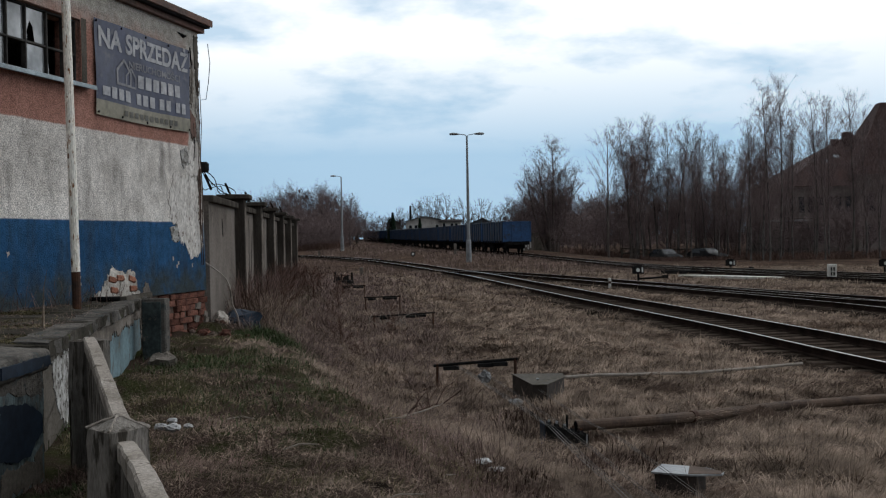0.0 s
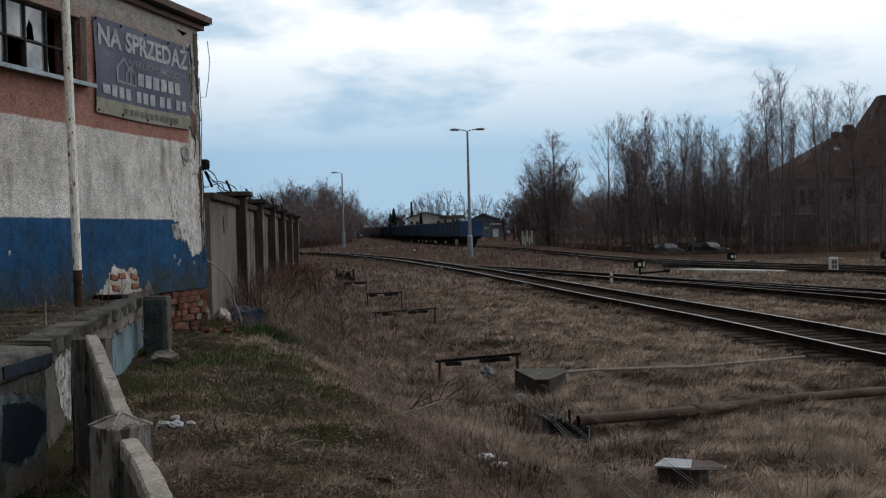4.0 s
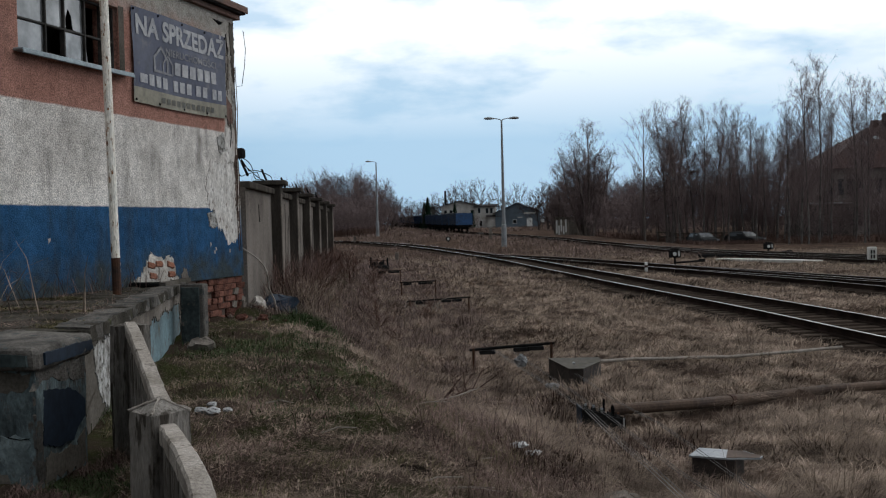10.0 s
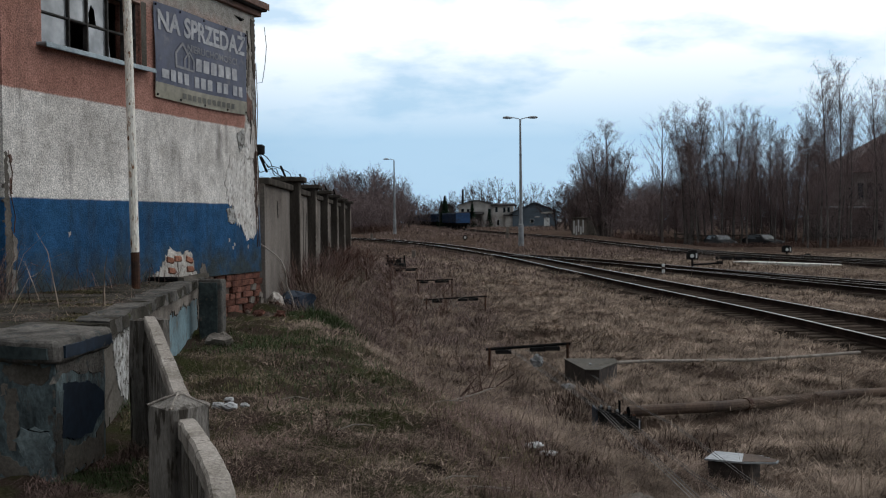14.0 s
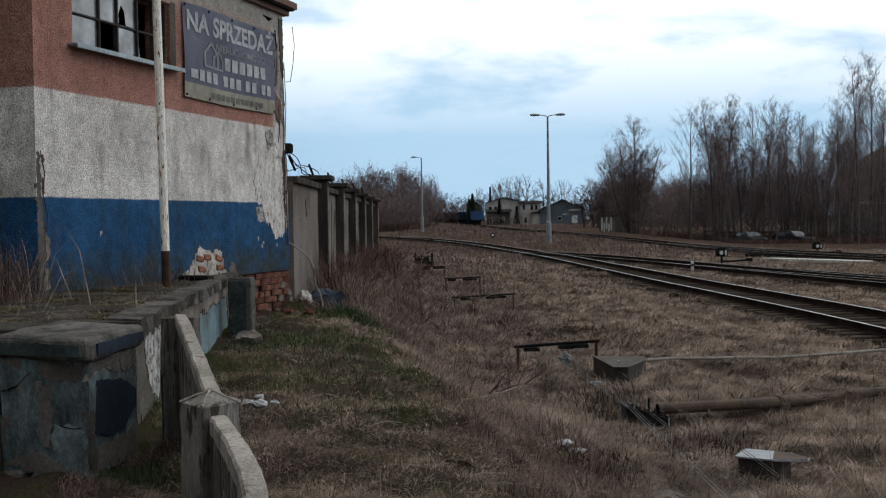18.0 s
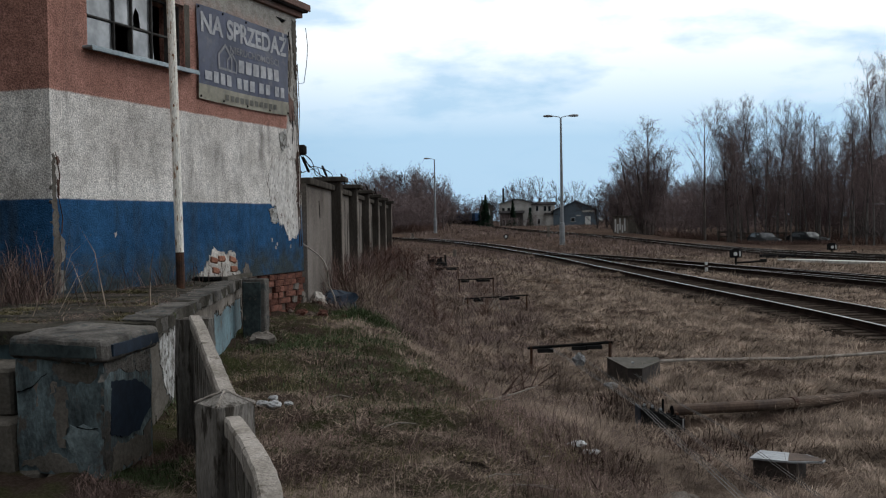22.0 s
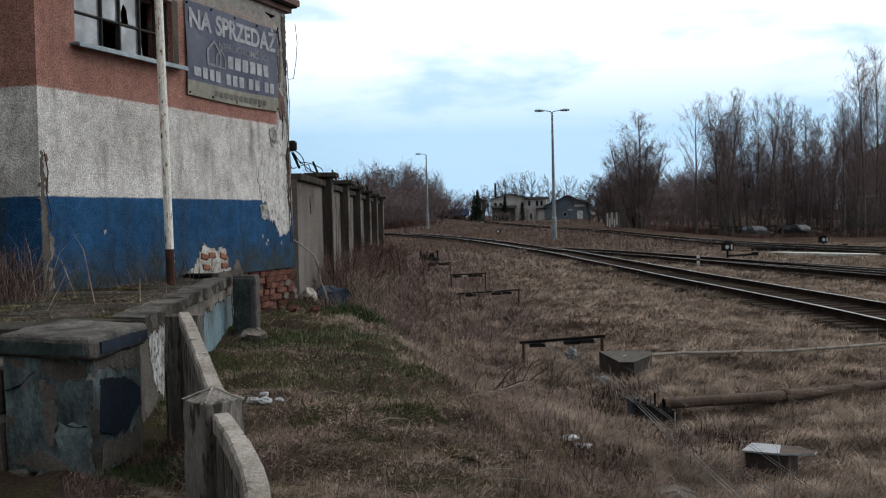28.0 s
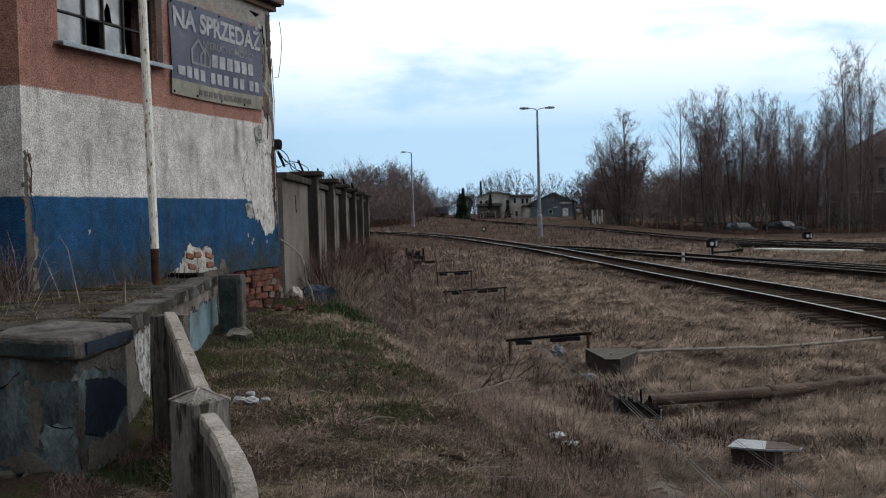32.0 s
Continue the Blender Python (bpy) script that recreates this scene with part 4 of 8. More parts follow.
def tree(kind, k, x, y, top, native, bark, twig, label, group, z=None, wide=1.0, into=None):
    trunk, crown = kind[k % len(kind)]
    tall = max(max(v.co.z for v in crown.vertices), max(v.co.z for v in trunk.vertices)) if crown.name not in TALL else TALL[crown.name]
    TALL[crown.name] = tall
    rng = random.Random(round(x * 31 + y * 17))
    z = ground_z(x, y) if z is None else z
    s = (top - z) / tall
    if into:
        m = pose(x, y, z, 0, 0, rng.uniform(0, 360)) @ Matrix.Diagonal((s * wide * rng.uniform(0.85, 1.1), s * wide * rng.uniform(0.85, 1.1), s, 1))
        hang("trunk", trunk, bark, into).matrix_basis = m
        hang("crown", crown, twig, into).matrix_basis = m
        return into
    ob = thing("tree", pose(x, y, z, 0, 0, rng.uniform(0, 360)), label, "tree", group)
    ob.scale = (s * wide * rng.uniform(0.85, 1.1), s * wide * rng.uniform(0.85, 1.1), s)
    hang("trunk", trunk, bark, ob)
    hang("crown", crown, twig, ob)
    return ob


TALL = {}
far_wood = tagged(thing("far_wood", Matrix(), "distant leafless woods closing the skyline", "wood"), kind="stuff")
back_wood = tagged(thing("background_wood", Matrix(), "leafless dark wood behind the railway yard", "wood"), kind="stuff")
rng = random.Random(5)
# tall birches, then the lower row, along the far side of the yard (x, y, top)
for x, y, h in ((31.1, 98, 15.7), (33.0, 99, 16.5), (31.1, 96, 13.7), (34.5, 100, 12.9), (37.4, 102, 14.9), (38.2, 101, 14.4), (39.6, 99, 14.8), (43.0, 104, 13.8), (43.9, 103, 13.1), (29.7, 97, 12.4), (44.7, 100, 14.3), (47.1, 103, 13.6), (36, 96, 11), (41.3, 97, 11.5), (34.0, 108, 10.8), (35.6, 106, 11.9), (37.2, 109, 11.2), (39.0, 107, 12.2)):
    tree(BIRCH, rng.randrange(4), x, y, h * 1.04, 16, M_BIRCH, M_TWIG, "tall bare birch with pale trunk and fine twigs", "birches beside the yard", wide=0.85)
for x, y, h in ((21.9, 112, 13.6), (22.2, 110, 12.2), (24.9, 113, 14.1), (25.0, 109, 12.7), (26.8, 112, 13.5), (27.2, 110, 11.9), (29.3, 114, 13.3), (29.2, 110, 11.6), (30.9, 113, 12.1), (30.8, 108, 10.8), (32.5, 110, 11.2), (32.0, 106, 11.4), (22.0, 106, 11.0), (24.7, 115, 12.4), (28.8, 104, 9.7), (26.4, 105, 10.6), (33.2, 112, 10.6), (34.6, 113, 9.8), (31.6, 115, 10.2), (27.9, 116, 10.8), (23.4, 115, 10.4), (35.8, 112, 10.4), (29.9, 117, 9.9)):
    tree(BIRCH, rng.randrange(4), x, y, h * 1.06, 16, M_BIRCH, M_TWIG, "bare birch with drooping fine twigs", "birches beside the yard", wide=0.9)
tree(ASH, 0, 18.45, 105, 13.1, 15, M_BARK, M_TWIG, "bare young ash with upright branches", "trees beside the yard")
for x, y, h, turn in ((22.3, 111.5, 13.4, 20), (23.6, 112.5, 12.6, 140), (21.6, 110, 10.5, 250)):
    z = ground_z(x, y)
    ob = thing("tree", pose(x, y, z, 0, 0, turn), "slim bare tree with clusters of dead brown leaves", "tree", "birches beside the yard")
    k = (h - z) / 14.2
    ob.scale = (k * 1.1, k * 1.1, k)
    hang("trunk", LEAFY[0], M_BARK, ob)
    hang("crown", LEAFY[1], M_TWIG, ob)
    hang("leaf_cluster", LEAFY[2], M_DEADLEAF, ob, "dark brown dead leaves")
tree(STOOL, 0, 16.8, 136, 15.1, 15, M_BARK, M_TWIG, "broad many-stemmed bare birch beside the siding", "trees beside the siding", wide=1.35)
tree(STOOL, 0, 14.7, 152, 10.5, 15, M_BARK, M_TWIG, "many-stemmed bare birch beside the siding", "trees beside the siding")
for x, y, h in ((18.2, 139, 9.6), (19.4, 138, 7.6), (20.6, 140, 6.6), (21.7, 140, 6.2), (23.1, 142, 6.8), (18.9, 146, 7.0)):
    tree(ROUND, rng.randrange(3), x, y, h, 16, M_BARK, M_TWIG, "bare grey tree in a clump beside the siding", "trees beside the siding", wide=0.8)
for k in range(20):
    x = 21.0 + k * 0.95 + rng.uniform(-0.8, 0.8)
    tree(BIRCH if k % 3 else ROUND, k, x, 116 + rng.uniform(-4, 5), rng.uniform(7.5, 11.5), 16, M_BARK, M_TWIG, "slender bare tree in the crowded birch stand", "birches beside the yard", wide=1.0 if k % 3 else 0.7)
for k in range(13):
    x = 18.5 + k * 1.3 + rng.uniform(-1, 1)
    tree(BUSH, k, x, 122 + rng.uniform(-5, 12), rng.uniform(3.0, 7.0), 5, M_BARK, M_TWIG, "leafless brown thicket shrub", "thicket behind the yard", wide=1.5)
for k in range(26):
    x = 34 + k * 0.75 + rng.uniform(-0.6, 0.6)
    tree(BUSH, k, x, 112 + rng.uniform(-7, 7), rng.uniform(2.5, 6.0), 5, M_BARK, M_TWIG, "leafless thicket before the large house", "thicket behind the yard", wide=1.3)
for k in range(48):
    x = 16 + k * 1.15 + rng.uniform(-1, 1)
    tree(ROUND, k, x, 150 + rng.uniform(-6, 14), rng.uniform(7.5, 10.5), 10, M_BARK, M_TWIG, "leafless dark tree of the wood behind the yard", "", into=back_wood, wide=1.1)
for k in range(34):
    x = 17 + k * 0.95 + rng.uniform(-0.8, 0.8)
    tree(FAR, k, x, 205 + rng.uniform(-14, 22), rng.uniform(6.5, 9.5), 10, M_FARTWIG, M_FARTWIG, "dark leafless tree of the far thicket", "", into=far_wood, wide=1.35)
# wood on the left beyond the track
for x, y, h in ((-30.6, 200, 12.2), (-27.7, 205, 13.0), (-25.2, 210, 13.8), (-21.4, 205, 13.9), (-19.2, 215, 14.6), (-15.5, 210, 13.4), (-13.0, 205, 11.7), (-12.0, 200, 10.9), (-12.4, 206, 9.8), (-34.2, 200, 12.2), (-37.3, 200, 11.8), (-23.3, 200, 12.3), (-17.3, 203, 12.4), (-13.9, 214, 11.6), (-29, 214, 11.8), (-32.5, 212, 11.4)):
    tree(ROUND, rng.randrange(3), x, y, h, 10, M_BARK, M_WILLOW, "leafless broad tree at the wood's edge", "wood beyond the track", wide=0.95)
for k in range(26):
    x = -42 + k * 1.06 + rng.uniform(-0.8, 0.8)
    tree(FAR, k, x, 232 + rng.uniform(-10, 12), lerp_table(x, [(-40, 11), (-22, 13.6), (-10, 9.5)]) + rng.uniform(-1, 0.6), 10, M_BARK, M_WILLOW, "leafless broad tree inside the wood", "wood beyond the track")
for k in range(60):
    x = -38 + k * 0.42 + rng.uniform(-0.8, 0.8)
    tree(BUSH, k, x, 190 + rng.uniform(-10, 12), rng.uniform(4.5, 8.5), 5, M_BARK, M_WILLOW, "leafless brown shrub at the wood's edge", "shrubs beyond the track", wide=1.4)
for k in range(26):
    x = -34 + k * 0.9 + rng.uniform(-1, 1)
    tree(BUSH if k % 2 else FAR, k, x, 285 + rng.uniform(-10, 25), rng.uniform(6.5, 9.0), 5, M_BARK, M_WILLOW, "leafless tree closing the view along the line", "wood beyond the track", wide=1.2)
# trees behind the far houses
for k, (x, y, h) in enumerate(((-5.1, 330, 11.9), (0.0, 335, 14.2), (4.3, 330, 15.1), (8.8, 340, 16.3), (14.4, 330, 14.6), (19.8, 335, 14.2), (24.4, 340, 11.7), (-7.7, 330, 10.2), (2, 345, 13.5), (6.5, 345, 14.5))):
    tree(FAR, k, x, y, h, 10, M_FARTWIG, M_FARTWIG, "bare tree behind the far houses", "trees behind the houses", wide=0.8)
for k in range(52):
    x = -42 + k * 2.1 + rng.uniform(-1, 1)
    tree(FAR, k, x, 400 + rng.uniform(-12, 20), rng.uniform(9, 12.5) if x < 2 else rng.uniform(7, 10.5), 10, M_FARTWIG, M_FARTWIG, "distant leafless tree on the skyline", "", into=far_wood, wide=1.6)

# ---- train of open wagons ----

def build_wagon():
    """An open coal wagon, 14 m over the couplings; local y is along the train, the rear end faces -y."""
    w = thing("open_wagon", Matrix(), "blue high-sided open coal wagon, dirty and rust-stained", "wagon", "wagons of the departing train")
    L, W = 6.4, 1.45
    part("floor", boxed(-W, W, -L, L, 1.1, 1.3, 0.02), M_BLACK, w)
    # sides take a darker blue than the end walls
    for sx in (-1, 1):
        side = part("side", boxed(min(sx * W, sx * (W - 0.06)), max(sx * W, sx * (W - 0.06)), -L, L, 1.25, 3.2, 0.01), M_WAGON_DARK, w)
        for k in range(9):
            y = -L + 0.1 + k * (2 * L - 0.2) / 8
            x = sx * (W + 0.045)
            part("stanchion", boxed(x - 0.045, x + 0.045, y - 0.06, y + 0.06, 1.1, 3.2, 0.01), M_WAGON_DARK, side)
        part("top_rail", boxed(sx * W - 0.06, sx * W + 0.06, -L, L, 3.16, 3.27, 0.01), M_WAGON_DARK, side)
    for sy in (-1, 1):
        y = sy * L
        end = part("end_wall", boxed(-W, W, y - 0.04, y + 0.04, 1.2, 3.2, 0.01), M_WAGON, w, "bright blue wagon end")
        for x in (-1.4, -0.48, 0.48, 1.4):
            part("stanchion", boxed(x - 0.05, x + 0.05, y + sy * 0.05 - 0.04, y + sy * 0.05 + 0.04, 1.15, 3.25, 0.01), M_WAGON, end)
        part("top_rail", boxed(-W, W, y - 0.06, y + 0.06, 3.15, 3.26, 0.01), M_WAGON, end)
        part("head_stock", boxed(-1.3, 1.3, y + sy * 0.05 - 0.08, y + sy * 0.05 + 0.08, 0.85, 1.15, 0.02), M_BLACK, w)
        for x in (-0.87, 0.87):
            part("buffer", tube(bmesh.new(), [(x, y, 1.03), (x, y + sy * 0.5, 1.03), (x, y + sy * 0.5, 1.03), (x, y + sy * 0.56, 1.03)], [0.09, 0.09, 0.22, 0.22], 10), M_BLACK, w)
        bogie = part("bogie", boxed(-0.95, 0.95, sy * 4.3 - 1.4, sy * 4.3 + 1.4, 0.45, 0.85, 0.05), M_BLACK, w)
        for dy in (-0.9, 0.9):
            for x in (-0.75, 0.75):
                part("wheel", tube(bmesh.new(), [(x - 0.07, sy * 4.3 + dy, 0.46), (x + 0.07, sy * 4.3 + dy, 0.46)], 0.46, 14), M_BLACK, bogie)
    part("sill_beam", boxed(-1.2, 1.2, -L, L, 0.95, 1.12, 0.02), M_BLACK, w)
    return w


# ---- far houses ----
M_WALLP = worn("stained_pale_render", (0.60, 0.57, 0.54), (0.36, 0.335, 0.31), 6, 0.5, 0.9, 0.2, 0.01)
M_VILLA_DIRT = worn("sooty_render", (0.10, 0.09, 0.082), (0.05, 0.046, 0.043), 6, 0.5, 0.9, 0.2, 0.01)
M_SHED = worn("slate_blue_cladding", (0.13, 0.165, 0.20), (0.095, 0.12, 0.145), 5, 0.5, 0.8, 0.2, 0.01)
M_BIGHOUSE = worn("sooty_house_render", (0.24, 0.212, 0.195), (0.12, 0.105, 0.097), 3, 0.35, 0.9, 0.2, 0.01)
M_WHITE = worn("white_paint", (0.78, 0.78, 0.76), (0.6, 0.6, 0.58), 20, 3, 0.6, 0.1, 0.001)
M_GLASS = worn("dark_window_glass", (0.02, 0.022, 0.025), (0.012, 0.013, 0.015), 3, 0.6, 0.12, 0)
M_CAR = worn("dark_car_paint", (0.018, 0.018, 0.02), (0.01, 0.01, 0.011), 30, 2, 0.66, 0)
M_CAR2 = worn("grey_car_paint", (0.03, 0.032, 0.035), (0.018, 0.019, 0.02), 30, 2, 0.66, 0)
M_TYRE = worn("black_rubber", (0.02, 0.02, 0.02), (0.012, 0.012, 0.012), 20, 3, 0.8, 0)
M_FENCEWOOD = worn("grey_wooden_rail", (0.12, 0.105, 0.09), (0.06, 0.052, 0.045), 12, 2, 0.95, 0.3, 0.01)


def gable_house(name, at, turn, size, eave, ridge, wall, roof_mat, label, along="x", over=0.4):
    """A plain gabled house: walls and a pitched roof with thickness; local x across the front, y back."""
    w, d = size
    h = thing(name, pose(*at, 0, 0, turn), label, "house")
    bm = bmesh.new()
    prism(bm, [(0, 0), (w, 0), (w, d), (0, d)], -1.5, eave)
    if along == "y":
        g = [((0, eave), (w, eave), (w / 2, ridge))]
        for y in (0, d):
            a = [bm.verts.new((p, y, q)) for p, q in g[0]]
            bm.faces.new(a if y == 0 else a[::-1])
    else:
        for x in (0, w):
            a = [bm.verts.new((x, p, q)) for p, q in ((0, eave), (d, eave), (d / 2, ridge))]
            bm.faces.new(a)
    part("wall", bm, wall, h)
    bm = bmesh.new()
    th = 0.18
    if along == "y":
        s = (ridge - eave) / (w / 2)
        prof = [(-over, eave - s * over), (w / 2, ridge), (w + over, eave - s * over)]
        ring = [(p, q + 0.02) for p, q in prof] + [(p, q + th) for p, q in prof[::-1]]
        lo = [bm.verts.new((p, -over, q)) for p, q in ring]
        hi = [bm.verts.new((p, d + over, q)) for p, q in ring]
    else:
        s = (ridge - eave) / (d / 2)
        prof = [(-over, eave - s * over), (d / 2, ridge), (d + over, eave - s * over)]
        ring = [(p, q + 0.02) for p, q in prof] + [(p, q + th) for p, q in prof[::-1]]
        lo = [bm.verts.new((-over, p, q)) for p, q in ring]
        hi = [bm.verts.new((w + over, p, q)) for p, q in ring]
    n = len(ring)
    for k in range(n):
        bm.faces.new((lo[k], lo[(k + 1) % n], hi[(k + 1) % n], hi[k]))
    for r in (lo, hi):
        bm.faces.new((r[0], r[1], r[4], r[5]))
        bm.faces.new((r[1], r[2], r[3], r[4]))
    bmesh.ops.recalc_face_normals(bm, faces=bm.faces)
    part("roof", bm, roof_mat, h)
    return h


def house_window(h, x, z, w, tall, y=0.0, dark=True, frame_mat=None):
    win = part("window", boxed(x, x + w, y - 0.06, y + 0.02, z, z + tall, 0.01), frame_mat or M_WHITE, h)
    part("pane", boxed(x + 0.08, x + w - 0.08, y - 0.075, y - 0.062, z + 0.08, z + tall - 0.08), M_GLASS if dark else M_GLASS_SKY, win)
    return win


# ---- far houses beyond the sidings ----
villa = gable_house("villa", (-2.4, 281, 0), -4, (9.4, 9), 6.4, 7.6, M_WALLP, M_ROOF, "neglected pale rendered house with a low dark roof", "y")
for x, z in ((0.6, 4.2), (2.0, 4.2), (0.6, 1.2), (2.0, 1.2), (7.4, 4.2)):
    house_window(villa, x, z, 0.9, 1.3)
wing = gable_house("house_wing", (6.2, 279.5, 0), -4, (5.2, 7), 6.1, 6.6, M_WALLP, M_ROOF, "two-storey pale house wing with dark windows", "x")
for x, z in ((2.6, 4.3), (3.7, 4.3), (1.0, 1.1), (0.6, 4.4)):
    house_window(wing, x, z, 0.8, 1.5)
porch = gable_house("annexe", (-2.2, 277, 0), -4, (5.6, 4), 4.0, 4.5, M_VILLA_DIRT, M_ROOF, "low stained annexe before the pale house", "x")
for x in (0.7, 2.2, 3.8):
    house_window(porch, x, 1.0, 0.7, 1.6)
lean = gable_house("lean_to", (9.3, 278.5, 0), -4, (3.0, 4), 3.6, 4.0, M_WALLP, M_ROOF, "small lean-to between the houses", "x")
shed = gable_house("gabled_shed", (11.2, 278, 0), -4, (11.2, 14), 4.4, 6.8, M_SHED, M_ROOF, "slate-blue gabled shed with a white door", "y", 0.6)
part("door", boxed(7.9, 9.3, -0.09, 0.01, 0.9, 3.0, 0.02), M_WHITE, shed, "white panel door")
for x in (1.6, 4.4):
    house_window(shed, x, 1.6, 1.0, 1.1)
part("sign_board", boxed(7.2, 10.2, -0.1, 0.0, 4.0, 4.45, 0.02), M_PALE, shed, "pale sign board over the door")
part("vent_bar", boxed(5.6, 6.8, -0.08, 0.0, 3.1, 3.3, 0.01), M_PALE, shed)
part("ledge", boxed(4.0, 6.9, -0.5, 0.0, 0.2, 0.4, 0.02), M_PALE, shed)
disc = tagged(part("round_sign", tube(bmesh.new(), [(0, -0.03, 0), (0, 0.03, 0)], 0.45, 16), M_WHITE), "round white sign beside the blue shed", "sign")
disc.matrix_basis = pose(22.9, 276, 2.2)
hutb = thing("concrete_hut", pose(13.7, 145.5, 0, 0, 0, -8), "small concrete trackside hut with pale graffiti", "hut")
part("hut_body", boxed(0, 3.2, 0, 2.4, -0.5, 2.35, 0.03), M_CONC, hutb)
part("hut_roof", boxed(-0.15, 3.35, -0.15, 2.55, 2.35, 2.5, 0.02), M_CONC_DARK, hutb)
# Flat dark panel stands for the shaded opening; the wall stays closed.
part("hut_door", boxed(1.9, 2.9, -0.05, 0.0, -0.1, 2.0, 0.01), M_CONC_DARK, hutb, "flat dark panel for the shaded doorway")
for k, (x, z, h) in enumerate(((0.15, 0.4, 1.7), (0.45, 0.2, 1.2), (0.75, 0.6, 1.6), (1.05, 0.3, 1.0), (1.35, 0.5, 1.7))):
    part("graffito", boxed(x, x + 0.2, -0.02, -0.003, z, z + h, 0.01), M_WHITE, hutb, "pale painted scrawl")
brick_house = gable_house("tower_house", (-6.9, 272, 0), 5, (3.0, 3), 5.8, 6.6, M_VILLA_DIRT, M_ROOF, "narrow dark brick tower house by the line", "y", 0.3)
house_window(brick_house, 0.6, 3.6, 0.5, 1.4)
house_window(brick_house, 1.7, 3.6, 0.5, 1.4)
stack = tagged(part("chimney_stack", tube(bmesh.new(), [(0, 0, 0), (0, 0, 11.0)], [0.34, 0.28], 10), M_BLACK), "slim dark factory chimney behind the houses", "chimney")
stack.matrix_basis = pose(-1.4, 300, 0)


def spruce_meshes(seed):
    rng = random.Random(seed)
    v, f = [], []
    for i in range(900):
        u = rng.random() ** 0.8
        z = 0.4 + 8.6 * u
        r = (1 - u) * 2.1 * rng.uniform(0.35, 1.0) + 0.05
        a = rng.uniform(0, 2 * math.pi)
        c = Vector((math.cos(a) * r, math.sin(a) * r, z - 0.25 * r))
        out = Vector((math.cos(a), math.sin(a), -0.45))
        side = Vector((-math.sin(a), math.cos(a), rng.uniform(-0.4, 0.4)))
        s = 0.28 + 0.4 * (1 - u)
        k = len(v)
        v += [(c - out * s)[:], (c + side * s * 0.35)[:], (c + out * s)[:], (c - side * s * 0.35 + Vector((0, 0, -0.1)))[:]]
        f += [(k, k + 1, k + 2), (k, k + 2, k + 3)]
    t = tube(bmesh.new(), [(0, 0, -0.3), (0, 0, 8.8)], [0.16, 0.02], 6)
    me = bpy.data.meshes.new("trunk")
    t.to_mesh(me)
    return me, raw("crown", v, f)


SPRUCE = [spruce_meshes(1), spruce_meshes(2)]
for k, (x, y, h) in enumerate(((-5.6, 268, 8.6), (1.0, 272, 7.2), (5.2, 270, 5.2), (-6.8, 282, 7.6))):
    tree(SPRUCE, k, x, y, h, 9, M_BARK, M_SPRUCE, "dark green spruce before the far houses", "spruces by the houses", z=0.4)

rng = random.Random(77)
for k in range(20):
    x = 23.0 + k * 0.8 + rng.uniform(-0.6, 0.6)
    tree(BUSH if k % 2 else FAR, k, x, 288 + rng.uniform(-8, 20), rng.uniform(4.0, 7.0), 5, M_FARTWIG, M_FARTWIG, "leafless shrub beside the far shed", "shrubs by the houses", wide=1.4)
for k, x in enumerate((-4.2, -2.6, -1.2, 0.6, 2.2, 3.6, 4.6, 6.4)):
    tree(BUSH, k, x, 266 + rng.uniform(-2, 3), rng.uniform(2.6, 4.2), 5, M_FARTWIG, M_FARTWIG, "dark leafless hedge shrub before the pale house", "shrubs by the houses", wide=1.3)

# ---- the large house behind the birches ----
big = thing("station_house", pose(43, 128, -0.4), "large sooty rendered house with steep dark red tiled roofs", "house")
bm = prism(bmesh.new(), [(0, 0), (24, 0), (24, 12), (0, 12)], -0.5, 7.9)
part("wall", bm, M_BIGHOUSE, big)


def hip(a, r):
    bm = bmesh.new()
    a = [bm.verts.new(p) for p in a]
    r = [bm.verts.new(p) for p in r]
    for k in range(4):
        bm.faces.new((a[k], a[(k + 1) % 4], r[(k + 1) % 4], r[k]))
    bm.faces.new(r)
    bm.faces.new(a[::-1])
    return bm


main_roof = part("roof", hip(((-0.5, -0.6, 7.7), (24.5, -0.6, 7.7), (24.5, 12.6, 7.7), (-0.5, 12.6, 7.7)), ((10.2, 5.9, 14.2), (24.4, 5.9, 14.2), (24.4, 6.1, 14.2), (10.2, 6.1, 14.2))), M_TILE, big)
part("tower_roof", hip(((8.0, -1.3, 9.0), (20.2, -1.3, 9.0), (20.2, 8, 9.0), (8.0, 8, 9.0)), ((12.9, 2.6, 17.7), (15.2, 2.6, 17.7), (15.2, 4.0, 17.7), (12.9, 4.0, 17.7))), M_TILE, big, "steep truncated tiled tower roof")
part("bay", boxed(8.6, 19.6, -0.9, 0, -0.5, 9.0, 0.05), M_BIGHOUSE, big)
for x, w, z in ((7.8, 0.7, 13.6), (9.2, 1.1, 14.4)):
    part("chimney", boxed(x, x + w, 4.4, 5.4, 11, z, 0.03), M_TILE, main_roof)
for x, y, z in ((4.0, 1.5, 9.75), (6.2, 2.3, 10.6), (7.6, 2.9, 11.2)):
    sky_l = part("skylight", boxed(-0.35, 0.35, -0.03, 0.05, 0, 0.5, 0.01), M_GLASS_SKY, main_roof, "skylight reflecting the sky")
    sky_l.matrix_basis = pose(x, y, z, -45)
for row, z in ((0, 1.0), (1, 4.6)):
    for k in range(7):
        house_window(big, 0.8 + k * 1.1, z, 0.7, 1.9, 0, frame_mat=M_VILLA_DIRT)
    for k in range(4):
        house_window(big, 9.6 + k * 2.4, z, 1.1, 2.1, -0.9, frame_mat=M_VILLA_DIRT)
